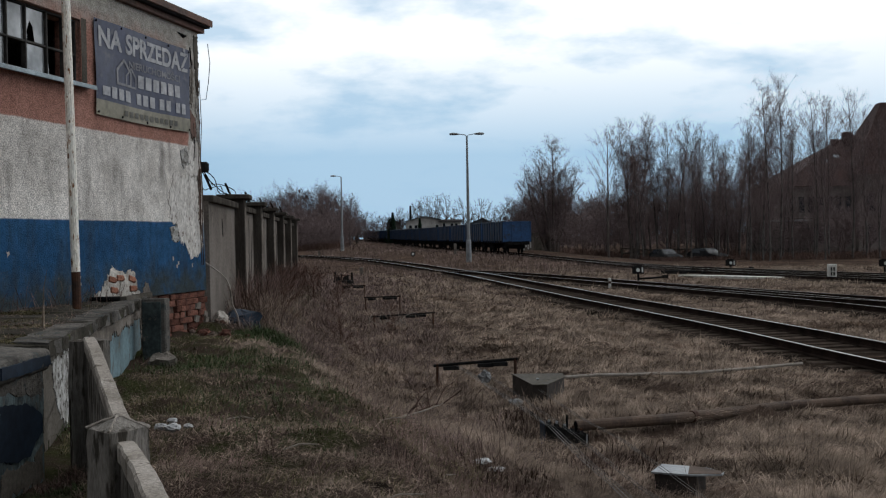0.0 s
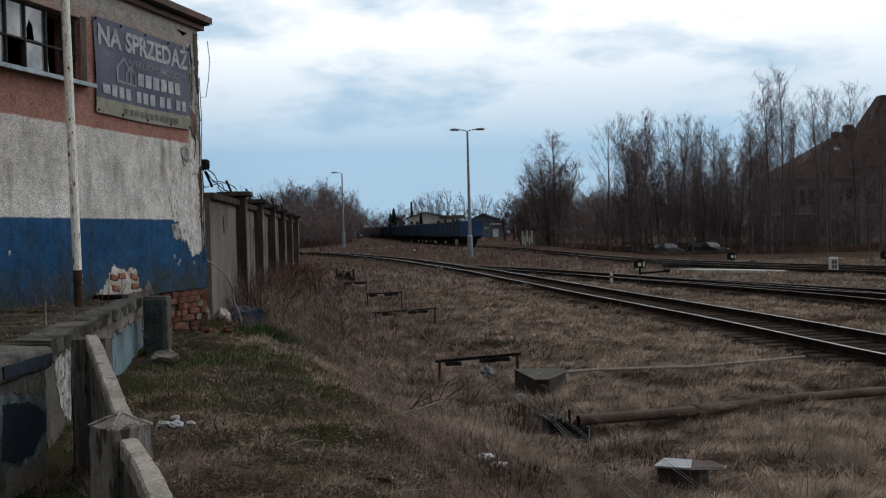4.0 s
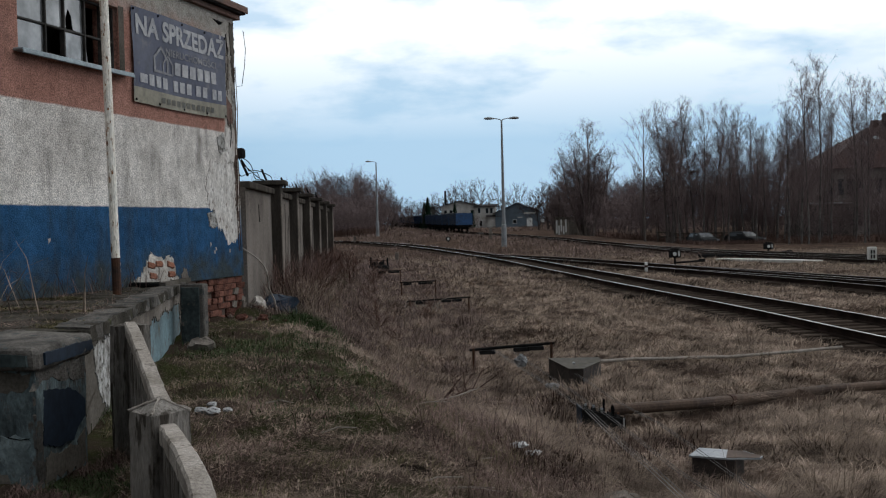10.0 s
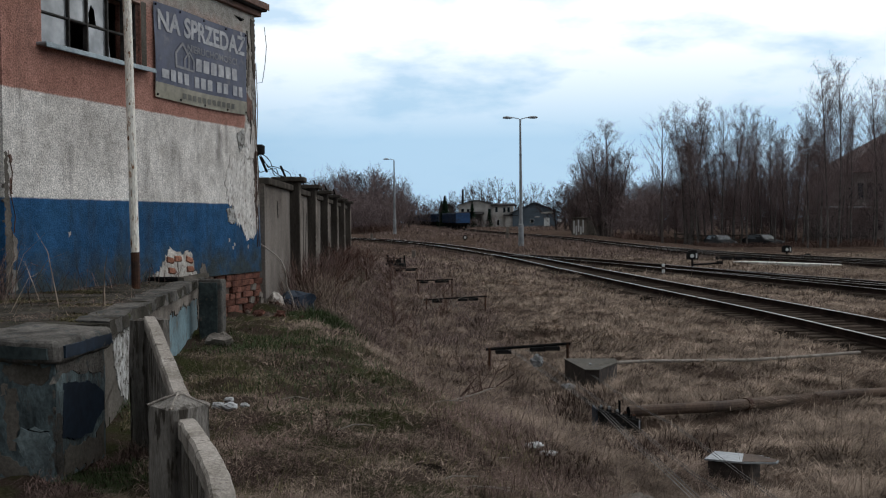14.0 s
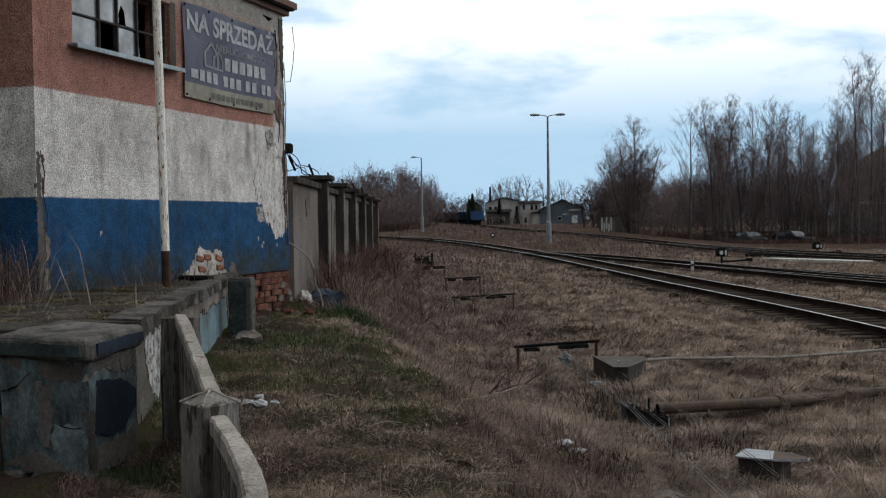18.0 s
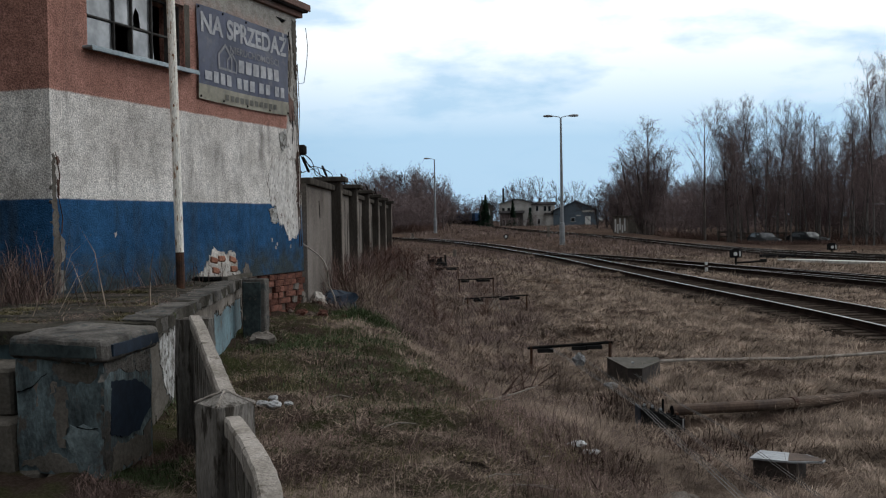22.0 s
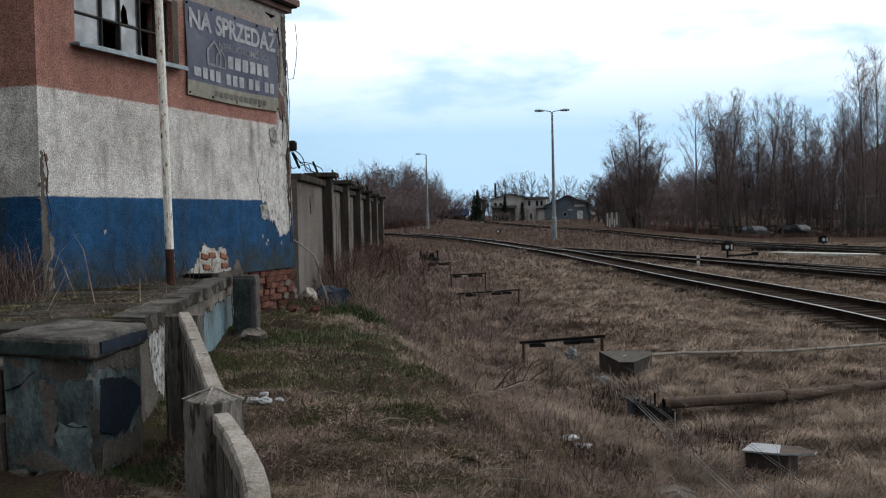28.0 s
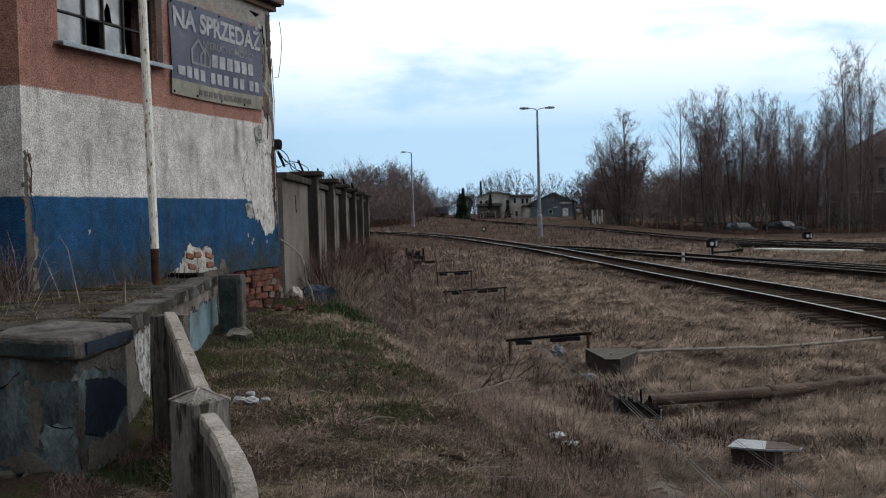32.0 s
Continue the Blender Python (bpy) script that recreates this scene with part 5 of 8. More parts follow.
part("string_course", boxed(-0.1, 24.1, -0.12, 0.0, 3.7, 4.0, 0.02), M_VILLA_DIRT, big)
part("porch_roof", boxed(-4.5, 2.5, -3.0, 0.0, 3.6, 3.8, 0.03), M_GALV, big, "pale lean-to roof")
part("porch_wall", boxed(-4.2, 2.2, -2.7, -0.02, -0.5, 3.58, 0.03), M_VILLA_DIRT, big)


# ---- parked cars, fence, kerb ----
def car(at, turn, paint, label):
    c = thing("car", pose(*at, 0, 0, turn), label, "car", "cars parked under the trees")
    prof = [(-2.0, 0.35), (2.05, 0.35), (2.1, 0.62), (1.9, 0.8), (1.05, 0.92), (0.35, 1.38), (-1.15, 1.42), (-1.85, 0.98), (-2.08, 0.9)]
    bm = bmesh.new()
    lo = [bm.verts.new((x, -0.82 + 0.12 * (z > 1), z)) for x, z in prof]
    hi = [bm.verts.new((x, 0.82 - 0.12 * (z > 1), z)) for x, z in prof]
    n = len(prof)
    for k in range(n):
        bm.faces.new((lo[k], lo[(k + 1) % n], hi[(k + 1) % n], hi[k]))
    bm.faces.new(lo[::-1])
    bm.faces.new(hi)
    bmesh.ops.recalc_face_normals(bm, faces=bm.faces)
    bmesh.ops.bevel(bm, geom=bm.edges, offset=0.05, segments=2, affect="EDGES")
    part("body", bm, paint, c)
    for s in (-1, 1):
        y = s * 0.745
        bm = bmesh.new()
        q = [bm.verts.new((x, y + s * (0.05 if z < 1 else -0.012), z)) for x, z in ((-1.55, 0.97), (0.75, 0.97), (0.25, 1.32), (-1.1, 1.34))]
        bm.faces.new(q if s < 0 else q[::-1])
        part("side_window", bm, M_GLASS, c)
        for x in (-1.3, 1.35):
            wheel = part("wheel", tube(bmesh.new(), [(x, s * 0.68, 0.32), (x, s * 0.85, 0.32)], 0.32, 14), M_TYRE, c)
            part("rim", tube(bmesh.new(), [(x, s * 0.84, 0.32), (x, s * 0.862, 0.32)], 0.19, 10), M_GALV, wheel)
    bm = bmesh.new()
    bm.faces.new([bm.verts.new(p) for p in ((1.0, -0.66, 0.965), (1.0, 0.66, 0.965), (0.42, 0.6, 1.36), (0.42, -0.6, 1.36))])
    part("windscreen", bm, M_GLASS_SKY, c, "windscreen reflecting the bright sky")
    for s in (-1, 1):
        part("headlight", boxed(1.93, 2.1, s * 0.62 - 0.14, s * 0.62 + 0.14, 0.62, 0.76, 0.02), M_GLASS_SKY, c)
    return c


car((28.2, 106, ground_z(28.2, 106) - 0.3), -62, M_CAR, "dark parked car with sky glinting on its windscreen")
car((24.6, 108, ground_z(24.6, 108) - 0.35), -76, M_CAR2, "dark grey parked car half hidden by shrubs")
rail_fence = thing("rail_fence", Matrix(), "low grey two-rail fence before the trees", "fence")
for k in range(8):
    x = 21.0 + k * 1.3
    z = ground_z(x, 112)
    part("post", boxed(x - 0.06, x + 0.06, 111.94, 112.06, z - 0.2, z + 1.05, 0.01), M_FENCEWOOD, rail_fence)
    if k < 7:
        for dz in (0.5, 0.95):
            part("rail", boxed(x, x + 1.3, 111.88, 111.94, z + dz - 0.06, z + dz + 0.06, 0.01), M_FENCEWOOD, rail_fence)
kerb = tagged(part("concrete_strip", boxed(0, 6.2, -0.35, 0.35, -0.3, 0.06, 0.02), M_PALE), "pale concrete strip lying between the sidings", "kerb")
kerb.matrix_basis = pose(13.7, 56.3, -0.16, 0, 0, -57)


# ---- railway furniture ----
def point_signal(at, turn, label, s=1.0):
    sg = thing("points_indicator", pose(*at, 0, 0, turn), label, "signal", "points indicators of the yard")
    part("stand", tube(bmesh.new(), [(0, 0, -0.1), (0, 0, 0.28 * s)], 0.05, 8), M_BLACK, sg)
    part("lantern_box", boxed(-0.22 * s, 0.22 * s, -0.2 * s, 0.2 * s, 0.26 * s, 0.6 * s, 0.02), M_BLACK, sg)
    part("disc", tube(bmesh.new(), [(-0.08 * s, -0.2 * s, 0.43 * s), (-0.08 * s, -0.225 * s, 0.43 * s)], 0.085 * s, 16), M_WHITE, sg, "white round lens")
    part("bar_lens", boxed(0.09 * s, 0.155 * s, -0.225 * s, -0.2 * s, 0.32 * s, 0.55 * s, 0.004), M_WHITE, sg, "white bar lens")
    part("lid", boxed(-0.16 * s, 0.16 * s, -0.14 * s, 0.14 * s, 0.6 * s, 0.66 * s, 0.02), M_BLACK, sg)
    part("lever", tube(bmesh.new(), [(0.05, 0, 0.03), (0.6, -0.1, 0.05), (1.25, -0.15, 0.1)], 0.045, 6), M_BLACK, sg)
    part("weight", boxed(1.1, 1.35, -0.25, -0.05, 0.04, 0.18, 0.02), M_BLACK, sg)
    return sg


point_signal((10.12, 50, -0.04), 8, "black points indicator with white lenses and a lever")
disc_sig = thing("points_indicator", pose(-0.3, 101.5, 0.05), "far black disc indicator with a round white lens", "signal", "points indicators of the yard")
part("stand", tube(bmesh.new(), [(0, 0, -0.1), (0, 0, 0.42)], 0.05, 8), M_BLACK, disc_sig)
part("back_disc", tube(bmesh.new(), [(0, 0.03, 0.55), (0, -0.03, 0.55)], 0.22, 18), M_BLACK, disc_sig)
part("lens", tube(bmesh.new(), [(0, -0.031, 0.55), (0, -0.05, 0.55)], 0.12, 16), M_WHITE, disc_sig, "white round lens")
point_signal((18.1, 63, -0.15), 10, "points indicator by the outer siding")
point_signal((24.5, 57, -0.15), 10, "points indicator at the sidings' end")


def marker(at, w, h, label, material=None, name="marker_post"):
    m = thing(name, pose(*at), label, "marker post", "marker posts")
    part("stone", boxed(-w / 2, w / 2, -w / 3, w / 3, -0.2, h, 0.02), material or M_PALE, m)
    return m


hm = marker((18.66, 49.0, -0.2), 0.36, 0.72, "pale concrete distance stone with dark marks")
for z in (0.5, 0.28):
    for x in (-0.07, 0.05):
        part("mark", boxed(x - 0.03, x + 0.04, -0.128, -0.121, z - 0.07, z + 0.09), M_BLACK, hm, "dark unreadable mark")
fp = marker((8.0, 45.4, -0.2), 0.11, 0.42, "short white fouling point post between tracks", M_WHITE)
part("red_band", boxed(-0.058, 0.058, -0.04, 0.04, 0.2, 0.3), M_RUST, fp)
marker((3.55, 100, 0.2), 0.25, 1.3, "weathered concrete post near the lamp mast", M_CONC)
marker((-10.4, 118, 0.0), 0.22, 0.9, "weathered concrete post by the far curve", M_CONC)
marker((-3.0, 60, 0.0), 0.2, 0.5, "short concrete post by the main track", M_CONC)
for x, y in ((14.0, 60.5), (14.9, 60.0), (15.8, 58.8)):
    tagged(part("point_motor_cover", boxed(x - 0.45, x + 0.45, y - 0.25, y + 0.25, -0.25, 0.0, 0.04), M_BLACK), "low dark cover beside the siding", "cover", "low covers by the siding")


def wire_stand(l, r, z0, label, thick=0.016):
    """Two short posts with a cross bar and guide rollers for signal wires."""
    st = thing("wire_stand", Matrix(), label, "wire stand", "signal wire stands in the ditch")
    l, r = Vector(l), Vector(r)
    part("cross_bar", tube(bmesh.new(), [l - (r - l) * 0.05, r + (r - l) * 0.03], thick, 6), M_BLACK, st)
    for p in (l, r):
        part("upright", tube(bmesh.new(), [(p.x, p.y, z0), (p.x, p.y, p.z + 0.02)], thick * 1.05, 6), M_RUST, st)
    n = 3
    for k in range(n):
        c = l.lerp(r, (0.18, 0.62, 0.8)[k])
        part("roller", boxed(c.x - 0.11, c.x + 0.11, c.y - 0.05, c.y + 0.05, c.z - 0.075, c.z - 0.02, 0.008), M_BLACK, st)
    return st


wire_stand((0.27, 15.2, 0.245), (1.33, 15.0, 0.335), -0.25, "low rusty wire stand standing in dead weeds", 0.021)
wire_stand((-0.95, 24.3, 0.30), (0.35, 24.2, 0.37), -0.2, "rusty wire stand half hidden in weeds")
wire_stand((-1.37, 29.5, 0.45), (-0.45, 29.0, 0.50), -0.2, "rusty wire stand farther along the ditch")
wire_stand((-2.45, 36.6, 0.47), (-1.72, 36.4, 0.49), -0.1, "bent rusty wire stand near the wall's end")

# dead stalks and loose wire caught on the second stand
tangle = thing("dead_stalks", Matrix(), "bleached dead stalks caught on a rusty wire stand", "stalks")
tg = random.Random(31)
for k in range(22):
    a = Vector((tg.uniform(-1.15, -0.2), 24.0 + tg.uniform(-0.35, 0.15), tg.uniform(0.02, 0.22)))
    b = a + Vector((tg.uniform(-0.3, 0.3), tg.uniform(-0.15, 0.15), tg.uniform(0.1, 0.32)))
    part("stalk", tube(bmesh.new(), [a, (a + b) / 2 + Vector((tg.uniform(-0.06, 0.06), 0, 0.03)), b], [0.008, 0.006, 0.004], 4), M_CONC_CAP if k % 3 else M_RUST_PIPE, tangle)

# covered wire box
cb = thing("cover_box", Matrix(), "dark steel cover box over signal wires", "box")
top = [(1.235, 14.36, 0.20), (1.425, 13.65, 0.152), (1.60, 13.64, 0.152), (1.895, 14.23, 0.165), (1.88, 14.36, 0.195)]


def cover(outline, grow, rise, fall):
    """A closed shell on a sloping outline: grown about its middle, raised, and drawn down to a depth."""
    bm = bmesh.new()
    hi = [bm.verts.new((1.58 + (x - 1.58) * grow, 14.05 + (y - 14.05) * grow, z + rise)) for x, y, z in outline]
    lo = [bm.verts.new((v.co.x, v.co.y, v.co.z + fall)) for v in hi]
    n = len(hi)
    for k in range(n):
        bm.faces.new((lo[k], lo[(k + 1) % n], hi[(k + 1) % n], hi[k]))
    bm.faces.new(hi)
    bm.faces.new(lo[::-1])
    return bm


part("case", cover(top, 1.0, 0.0, -0.5), M_CASE, cb)
part("lid", cover(top, 1.04, 0.012, -0.009), M_LID, cb, "olive-grey sheet steel lid")
part("hinge", boxed(1.5, 1.53, 13.9, 13.94, 0.19, 0.205, 0.003), M_GALV, cb, "small pale rivet plate")

# second box with a pale lid
cb = thing("cover_box", pose(2.05, 8.60, 0, 0, 0, -28), "dark box with a pale steel lid in the grass", "box")
part("case", boxed(-0.17, 0.17, -0.14, 0.14, -0.3, 0.135, 0.01), M_CASE, cb)
bm = prism(bmesh.new(), [(-0.19, -0.16), (0.12, -0.16), (0.34, -0.06), (0.34, 0.02), (0.17, 0.155), (-0.19, 0.155)], 0.137, 0.15)
roughen(bm, 0.004, 9, 3)
lid = part("lid", bm, M_GALV, cb, "pale galvanised lid drawn out to a point")
part("lid_rust", prism(bmesh.new(), [(0.10, -0.150), (0.33, -0.055), (0.33, 0.015), (0.16, 0.14), (0.04, 0.14)], 0.148, 0.1545), M_RUST_PIPE, lid, "rust-brown bare end of the lid")

# wire wheel casing: a black skewed trough, its front board sloping down to the near end
pc = thing("wire_guide", pose(1.45, 10.98, 0.0), "black iron wheel casing guiding the signal wires", "wheel casing")


def board(p, q, z0, z1, thick, base=-0.25):
    """An upright sheet from p to q with a sloping top edge."""
    d = Vector((q[0] - p[0], q[1] - p[1], 0)).normalized()
    nx, ny = -d.y * thick / 2, d.x * thick / 2
    bm = bmesh.new()
    ring = []
    for s in (-1, 1):
        ring.append([bm.verts.new((x + s * nx, y + s * ny, z)) for x, y, z in ((p[0], p[1], base), (q[0], q[1], base), (q[0], q[1], z1), (p[0], p[1], z0))])
    lo, hi = ring
    for k in range(4):
        bm.faces.new((lo[k], lo[(k + 1) % 4], hi[(k + 1) % 4], hi[k]))
    bm.faces.new(lo[::-1])
    bm.faces.new(hi)
    bmesh.ops.recalc_face_normals(bm, faces=bm.faces)
    return bm


part("front_board", board((-0.175, 0.03), (0.18, -0.30), 0.118, 0.055, 0.014), M_BLACK, pc)
part("back_board", board((-0.18, 0.30), (0.22, -0.03), 0.08, 0.03, 0.014), M_BLACK, pc)
part("end_plate", board((-0.20, 0.31), (-0.187, 0.03), 0.118, 0.122, 0.012), M_NAVY, pc, "blue-grey end plate")
part("end_plate", board((0.20, -0.29), (0.235, -0.03), 0.05, 0.03, 0.012), M_BLACK, pc)
part("trough", prism(bmesh.new(), [(-0.165, 0.05), (0.185, -0.275), (0.215, -0.05), (-0.165, 0.27)], -0.25, -0.02), M_BLACK, pc, "black iron trough floor")
for k in range(5):
    f = 0.1 + 0.2 * k
    x, y, z = -0.17 + 0.36 * f, 0.17 - 0.33 * f, 0.066 - 0.06 * f
    bm = bmesh.new()
    tube(bm, [(x - 0.018, y, z), (x - 0.009, y, z), (x + 0.009, y, z), (x + 0.018, y, z)], [0.078, 0.062, 0.062, 0.078], 18)
    part("pulley", bm, M_BLACK, pc)
    part("clamp", boxed(x - 0.012, x + 0.012, y - 0.03, y - 0.012, z + 0.066, z + 0.088 + 0.008 * (k % 2), 0.003), M_GALV if k < 3 else M_RUST, pc, "small pale wire clamp")
part("axle", tube(bmesh.new(), [(-0.17, 0.17, 0.066), (0.19, -0.16, 0.006)], 0.014, 8), M_RUST, pc)
part("pin", tube(bmesh.new(), [(0.05, 0.12, -0.05), (0.05, 0.12, 0.19)], 0.011, 6), M_DARK, pc, "upright black pin")
part("tag", boxed(0.178, 0.19, -0.318, -0.306, -0.02, 0.065, 0.002), M_GALV, pc, "pale upright strip")

# pipes
bm = bmesh.new()
PIPE = [(1.61, 11.25, 0.05), (2.5, 11.5, 0.05), (3.3, 12.1, 0.0), (4.3, 12.9, -0.055), (5.5, 13.4, -0.08), (6.2, 13.7, -0.10)]
tube(bm, PIPE, 0.056, 12, caps=False)
pipe = thing("iron_pipe", Matrix(), "long rusty iron pipe lying in dead grass", "pipe")
part("outer", bm, M_RUST_PIPE, pipe)
# Black plug at the mouth stands for the shade inside the pipe.
part("bore", tube(bmesh.new(), [(1.608, 11.249, 0.05), (1.96, 11.345, 0.05)], 0.05, 12), M_DARK, pipe, "black plug for the shaded pipe end")
part("collar", tube(bmesh.new(), [(2.95, 11.838, 0.022), (3.0, 11.875, 0.019)], 0.066, 12), M_RUST, pipe)
prop = tagged(part("pipe_prop", boxed(-0.02, 0.02, -0.02, 0.02, -0.3, 0.0, 0.004), M_RUST_PIPE), "small stake under the pipe", "stake")
prop.matrix_basis = pose(1.75, 11.25, 0.0)
bm = bmesh.new()
tube(bm, [(2.0, 15.1, 0.06), (2.5, 15.3, 0.055), (3.0, 15.42, 0.035), (3.45, 15.52, 0.03), (3.9, 15.65, 0.01), (4.85, 16.1, 0.0), (5.9, 16.75, -0.02)], 0.022, 8)
tagged(part("thin_pipe", bm, M_CONC_CAP), "thin pale pipe running towards the track", "pipe")

# signal wires
M_WIRE = worn("old_steel_wire", (0.07, 0.062, 0.058), (0.03, 0.027, 0.025), 30, 2.0, 0.6, 0, metal=0.3)
wires = thing("signal_wires", Matrix(), "thin taut steel wires of the mechanical signals", "wires")
M_WIRE_WORN = worn("worn_steel_wire", (0.20, 0.19, 0.185), (0.10, 0.095, 0.09), 30, 2.0, 0.55, 0, metal=0.3)
RUNS = (((0.52, 15.1, 0.25), (1.262, 10.674, 0.15), (1.304, 8.808, 0.2), (1.35, 7.811, 0.23), (1.368, 6.922, 0.26), (1.408, 4.966, 0.326)),
        ((0.74, 15.1, 0.26), (1.42, 10.843, 0.12), (1.457, 9.504, 0.18), (1.529, 7.722, 0.23), (1.579, 7.037, 0.26), (1.689, 5.53, 0.326)),
        ((1.49, 13.66, 0.1), (1.659, 11.342, 0.12), (1.803, 9.813, 0.17), (1.849, 8.371, 0.21), (1.874, 7.55, 0.23), (1.929, 5.744, 0.274)))
for j, run in enumerate(RUNS):
    for k in range(3 if j == 0 else 2):
        part("wire", tube(bmesh.new(), [(x + 0.034 * k, y, z - 0.004 * k) for x, y, z in run], 0.0021, 4), M_WIRE_WORN if j == 0 and k < 2 else M_WIRE, wires)
for k in range(2):
    part("wire", tube(bmesh.new(), [(0.5 + 0.5 * k, 15.1, 0.25), (-0.5 + 0.5 * k, 24.25, 0.32), (-1.2 + 0.5 * k, 29.3, 0.47), (-2.5 + 0.4 * k, 36.5, 0.5), (-2.9 + 0.3 * k, 42.4, 0.7)], 0.003, 4), M_RUST_PIPE, wires)

# ---- house details: window, sale banner, bricks, lost plaster ----
M_COPING_OLD = worn("old_grey_render", (0.24, 0.22, 0.20), (0.11, 0.10, 0.09), 50, 6.0, 0.9, 0.9, 0.012)
M_PLASTER_PALE = worn("bared_pale_plaster", (0.68, 0.63, 0.57), (0.34, 0.30, 0.26), 26, 5.0, 0.95, 0.9, 0.015, third=(0.30, 0.26, 0.23))
M_SCAR = worn("flaking_whitewash", (0.80, 0.76, 0.72), (0.52, 0.48, 0.44), 26, 6.0, 0.95, 0.9, 0.012, stretch=(1.5, 1.5, 0.7), third=(0.24, 0.205, 0.18), third_at=0.56)
M_SCAR_DIRTY = worn("stained_whitewash", (0.55, 0.54, 0.52), (0.24, 0.225, 0.205), 26, 9.0, 0.95, 0.9, 0.015, third=(0.09, 0.08, 0.07), third_at=0.52)
M_BANNER = worn("faded_blue_banner", (0.055, 0.062, 0.115), (0.035, 0.04, 0.075), 12, 1.8, 0.55, 0.1, 0.004, third=(0.085, 0.085, 0.11))
M_BANNER_STRIP = worn("faded_cream_strip", (0.30, 0.27, 0.20), (0.20, 0.18, 0.135), 12, 2.5, 0.6, 0.1, 0.004)
M_LETTER = worn("faded_white_print", (0.46, 0.45, 0.46), (0.30, 0.30, 0.32), 14, 2.5, 0.6, 0)
M_LETTER_DIM = worn("worn_grey_print", (0.26, 0.25, 0.26), (0.15, 0.15, 0.17), 14, 2.5, 0.6, 0)
M_PRINT_DARK = worn("faded_dark_print", (0.10, 0.09, 0.07), (0.06, 0.055, 0.045), 14, 2.5, 0.6, 0)

win = thing("window_1", HOUSE, "metal-framed factory window with broken dusty panes", "window")
tagged(win, kind="structure")
COLS = (0.535, 0.62, 1.06, 1.38, 1.75, 2.08, 2.285)
ZB, ZM, ZT = 3.775, 4.085, 4.455
for k, x in enumerate(COLS):
    if k != 1:
        part("mullion", boxed(x - 0.012, x + 0.012, 0.06, 0.12, ZB, ZT, 0.004), M_FRAME_DARK, win)
for z in (ZB, ZM, ZT):
    part("transom", boxed(COLS[0], COLS[-1], 0.065, 0.115, z - 0.011, z + 0.011, 0.004), M_FRAME_DARK, win)
CELLS = [(0, 2), (2, 3), (3, 4), (4, 5), (5, 6)]


def pane(c, row, outline=None):
    x0, x1 = COLS[CELLS[c][0]] + 0.018, COLS[CELLS[c][1]] - 0.018
    z0, z1 = (ZB, ZM) if row == 0 else (ZM, ZT)
    z0, z1 = z0 + 0.016, z1 - 0.016
    pts = [(x0 + (x1 - x0) * u, z0 + (z1 - z0) * v) for u, v in (outline or ((0, 0), (1, 0), (1, 1), (0, 1)))]
    bm = bmesh.new()
    a = [bm.verts.new((x, 0.088, z)) for x, z in pts]
    b = [bm.verts.new((x, 0.092, z)) for x, z in pts]
    n = len(a)
    bm.faces.new(a)
    bm.faces.new(b[::-1])
    for k in range(n):
        bm.faces.new((a[k], b[k], b[(k + 1) % n], a[(k + 1) % n]))
    part("pane", bm, M_GLASS_SKY, win)


for c in (0, 1):
    pane(c, 1)
pane(2, 1, ((0, 0), (0.12, 0.05), (0.10, 0.32), (0.25, 0.62), (0.42, 0.45), (0.50, 0.02), (1, 0), (1, 1), (0, 1)))
pane(0, 0)
pane(2, 0)
pane(4, 0, ((0.35, 0), (1, 0), (1, 0.9), (0.55, 0.95)))
pane(3, 0, ((0, 0), (0.18, 0), (0.10, 0.6), (0, 0.95)))
part("window_sill", boxed(0.44, 2.43, -0.11, 0.06, 3.73, 3.757, 0.006), M_SILL, win, "bent zinc sill")
part("sill_lip", boxed(0.44, 2.43, -0.115, -0.105, 3.708, 3.737, 0.002), M_SILL, win)
part("reveal", boxed(2.30, 2.42, -0.004, 0.05, 3.78, 4.5, 0.01), M_CONC_DARK, win, "dark strip along the window's right edge")

banner = thing("sale_banner", HOUSE, "faded blue sale banner fixed to the house wall", "banner")
SX0, SX1, SZ0, SZ1 = 2.54, 4.87, 3.465, 4.545
bm = bmesh.new()
nxb, nzb = 24, 12


def sag(x, z):
    u, v = (x - SX0) / (SX1 - SX0), (z - SZ0) / (SZ1 - SZ0)
    return -0.03 - 0.012 * math.sin(u * 9 + v * 2) * math.sin(v * 5) , -0.018 * math.sin(math.pi * u) * (1 - v)


def cloth(bm, x0, x1, z0, z1, nu, nv, off):
    g = []
    for j in range(nv + 1):
        row = []
        for i in range(nu + 1):
            x, z = x0 + (x1 - x0) * i / nu, z0 + (z1 - z0) * j / nv
            d, dz = sag(x, z)
            row.append(bm.verts.new((x, d - off, z + dz)))
        g.append(row)
    for j in range(nv):
        for i in range(nu):
            bm.faces.new((g[j][i], g[j][i + 1], g[j + 1][i + 1], g[j + 1][i]))


cloth(bm, SX0, SX1, SZ0 + 0.175, SZ1, nxb, nzb, 0)
part("sheet", bm, M_BANNER, banner)
bm = bmesh.new()
cloth(bm, SX0, SX1, SZ0, SZ0 + 0.175, nxb, 3, 0)
part("strip", bm, M_BANNER_STRIP, banner, "faded cream bottom strip")


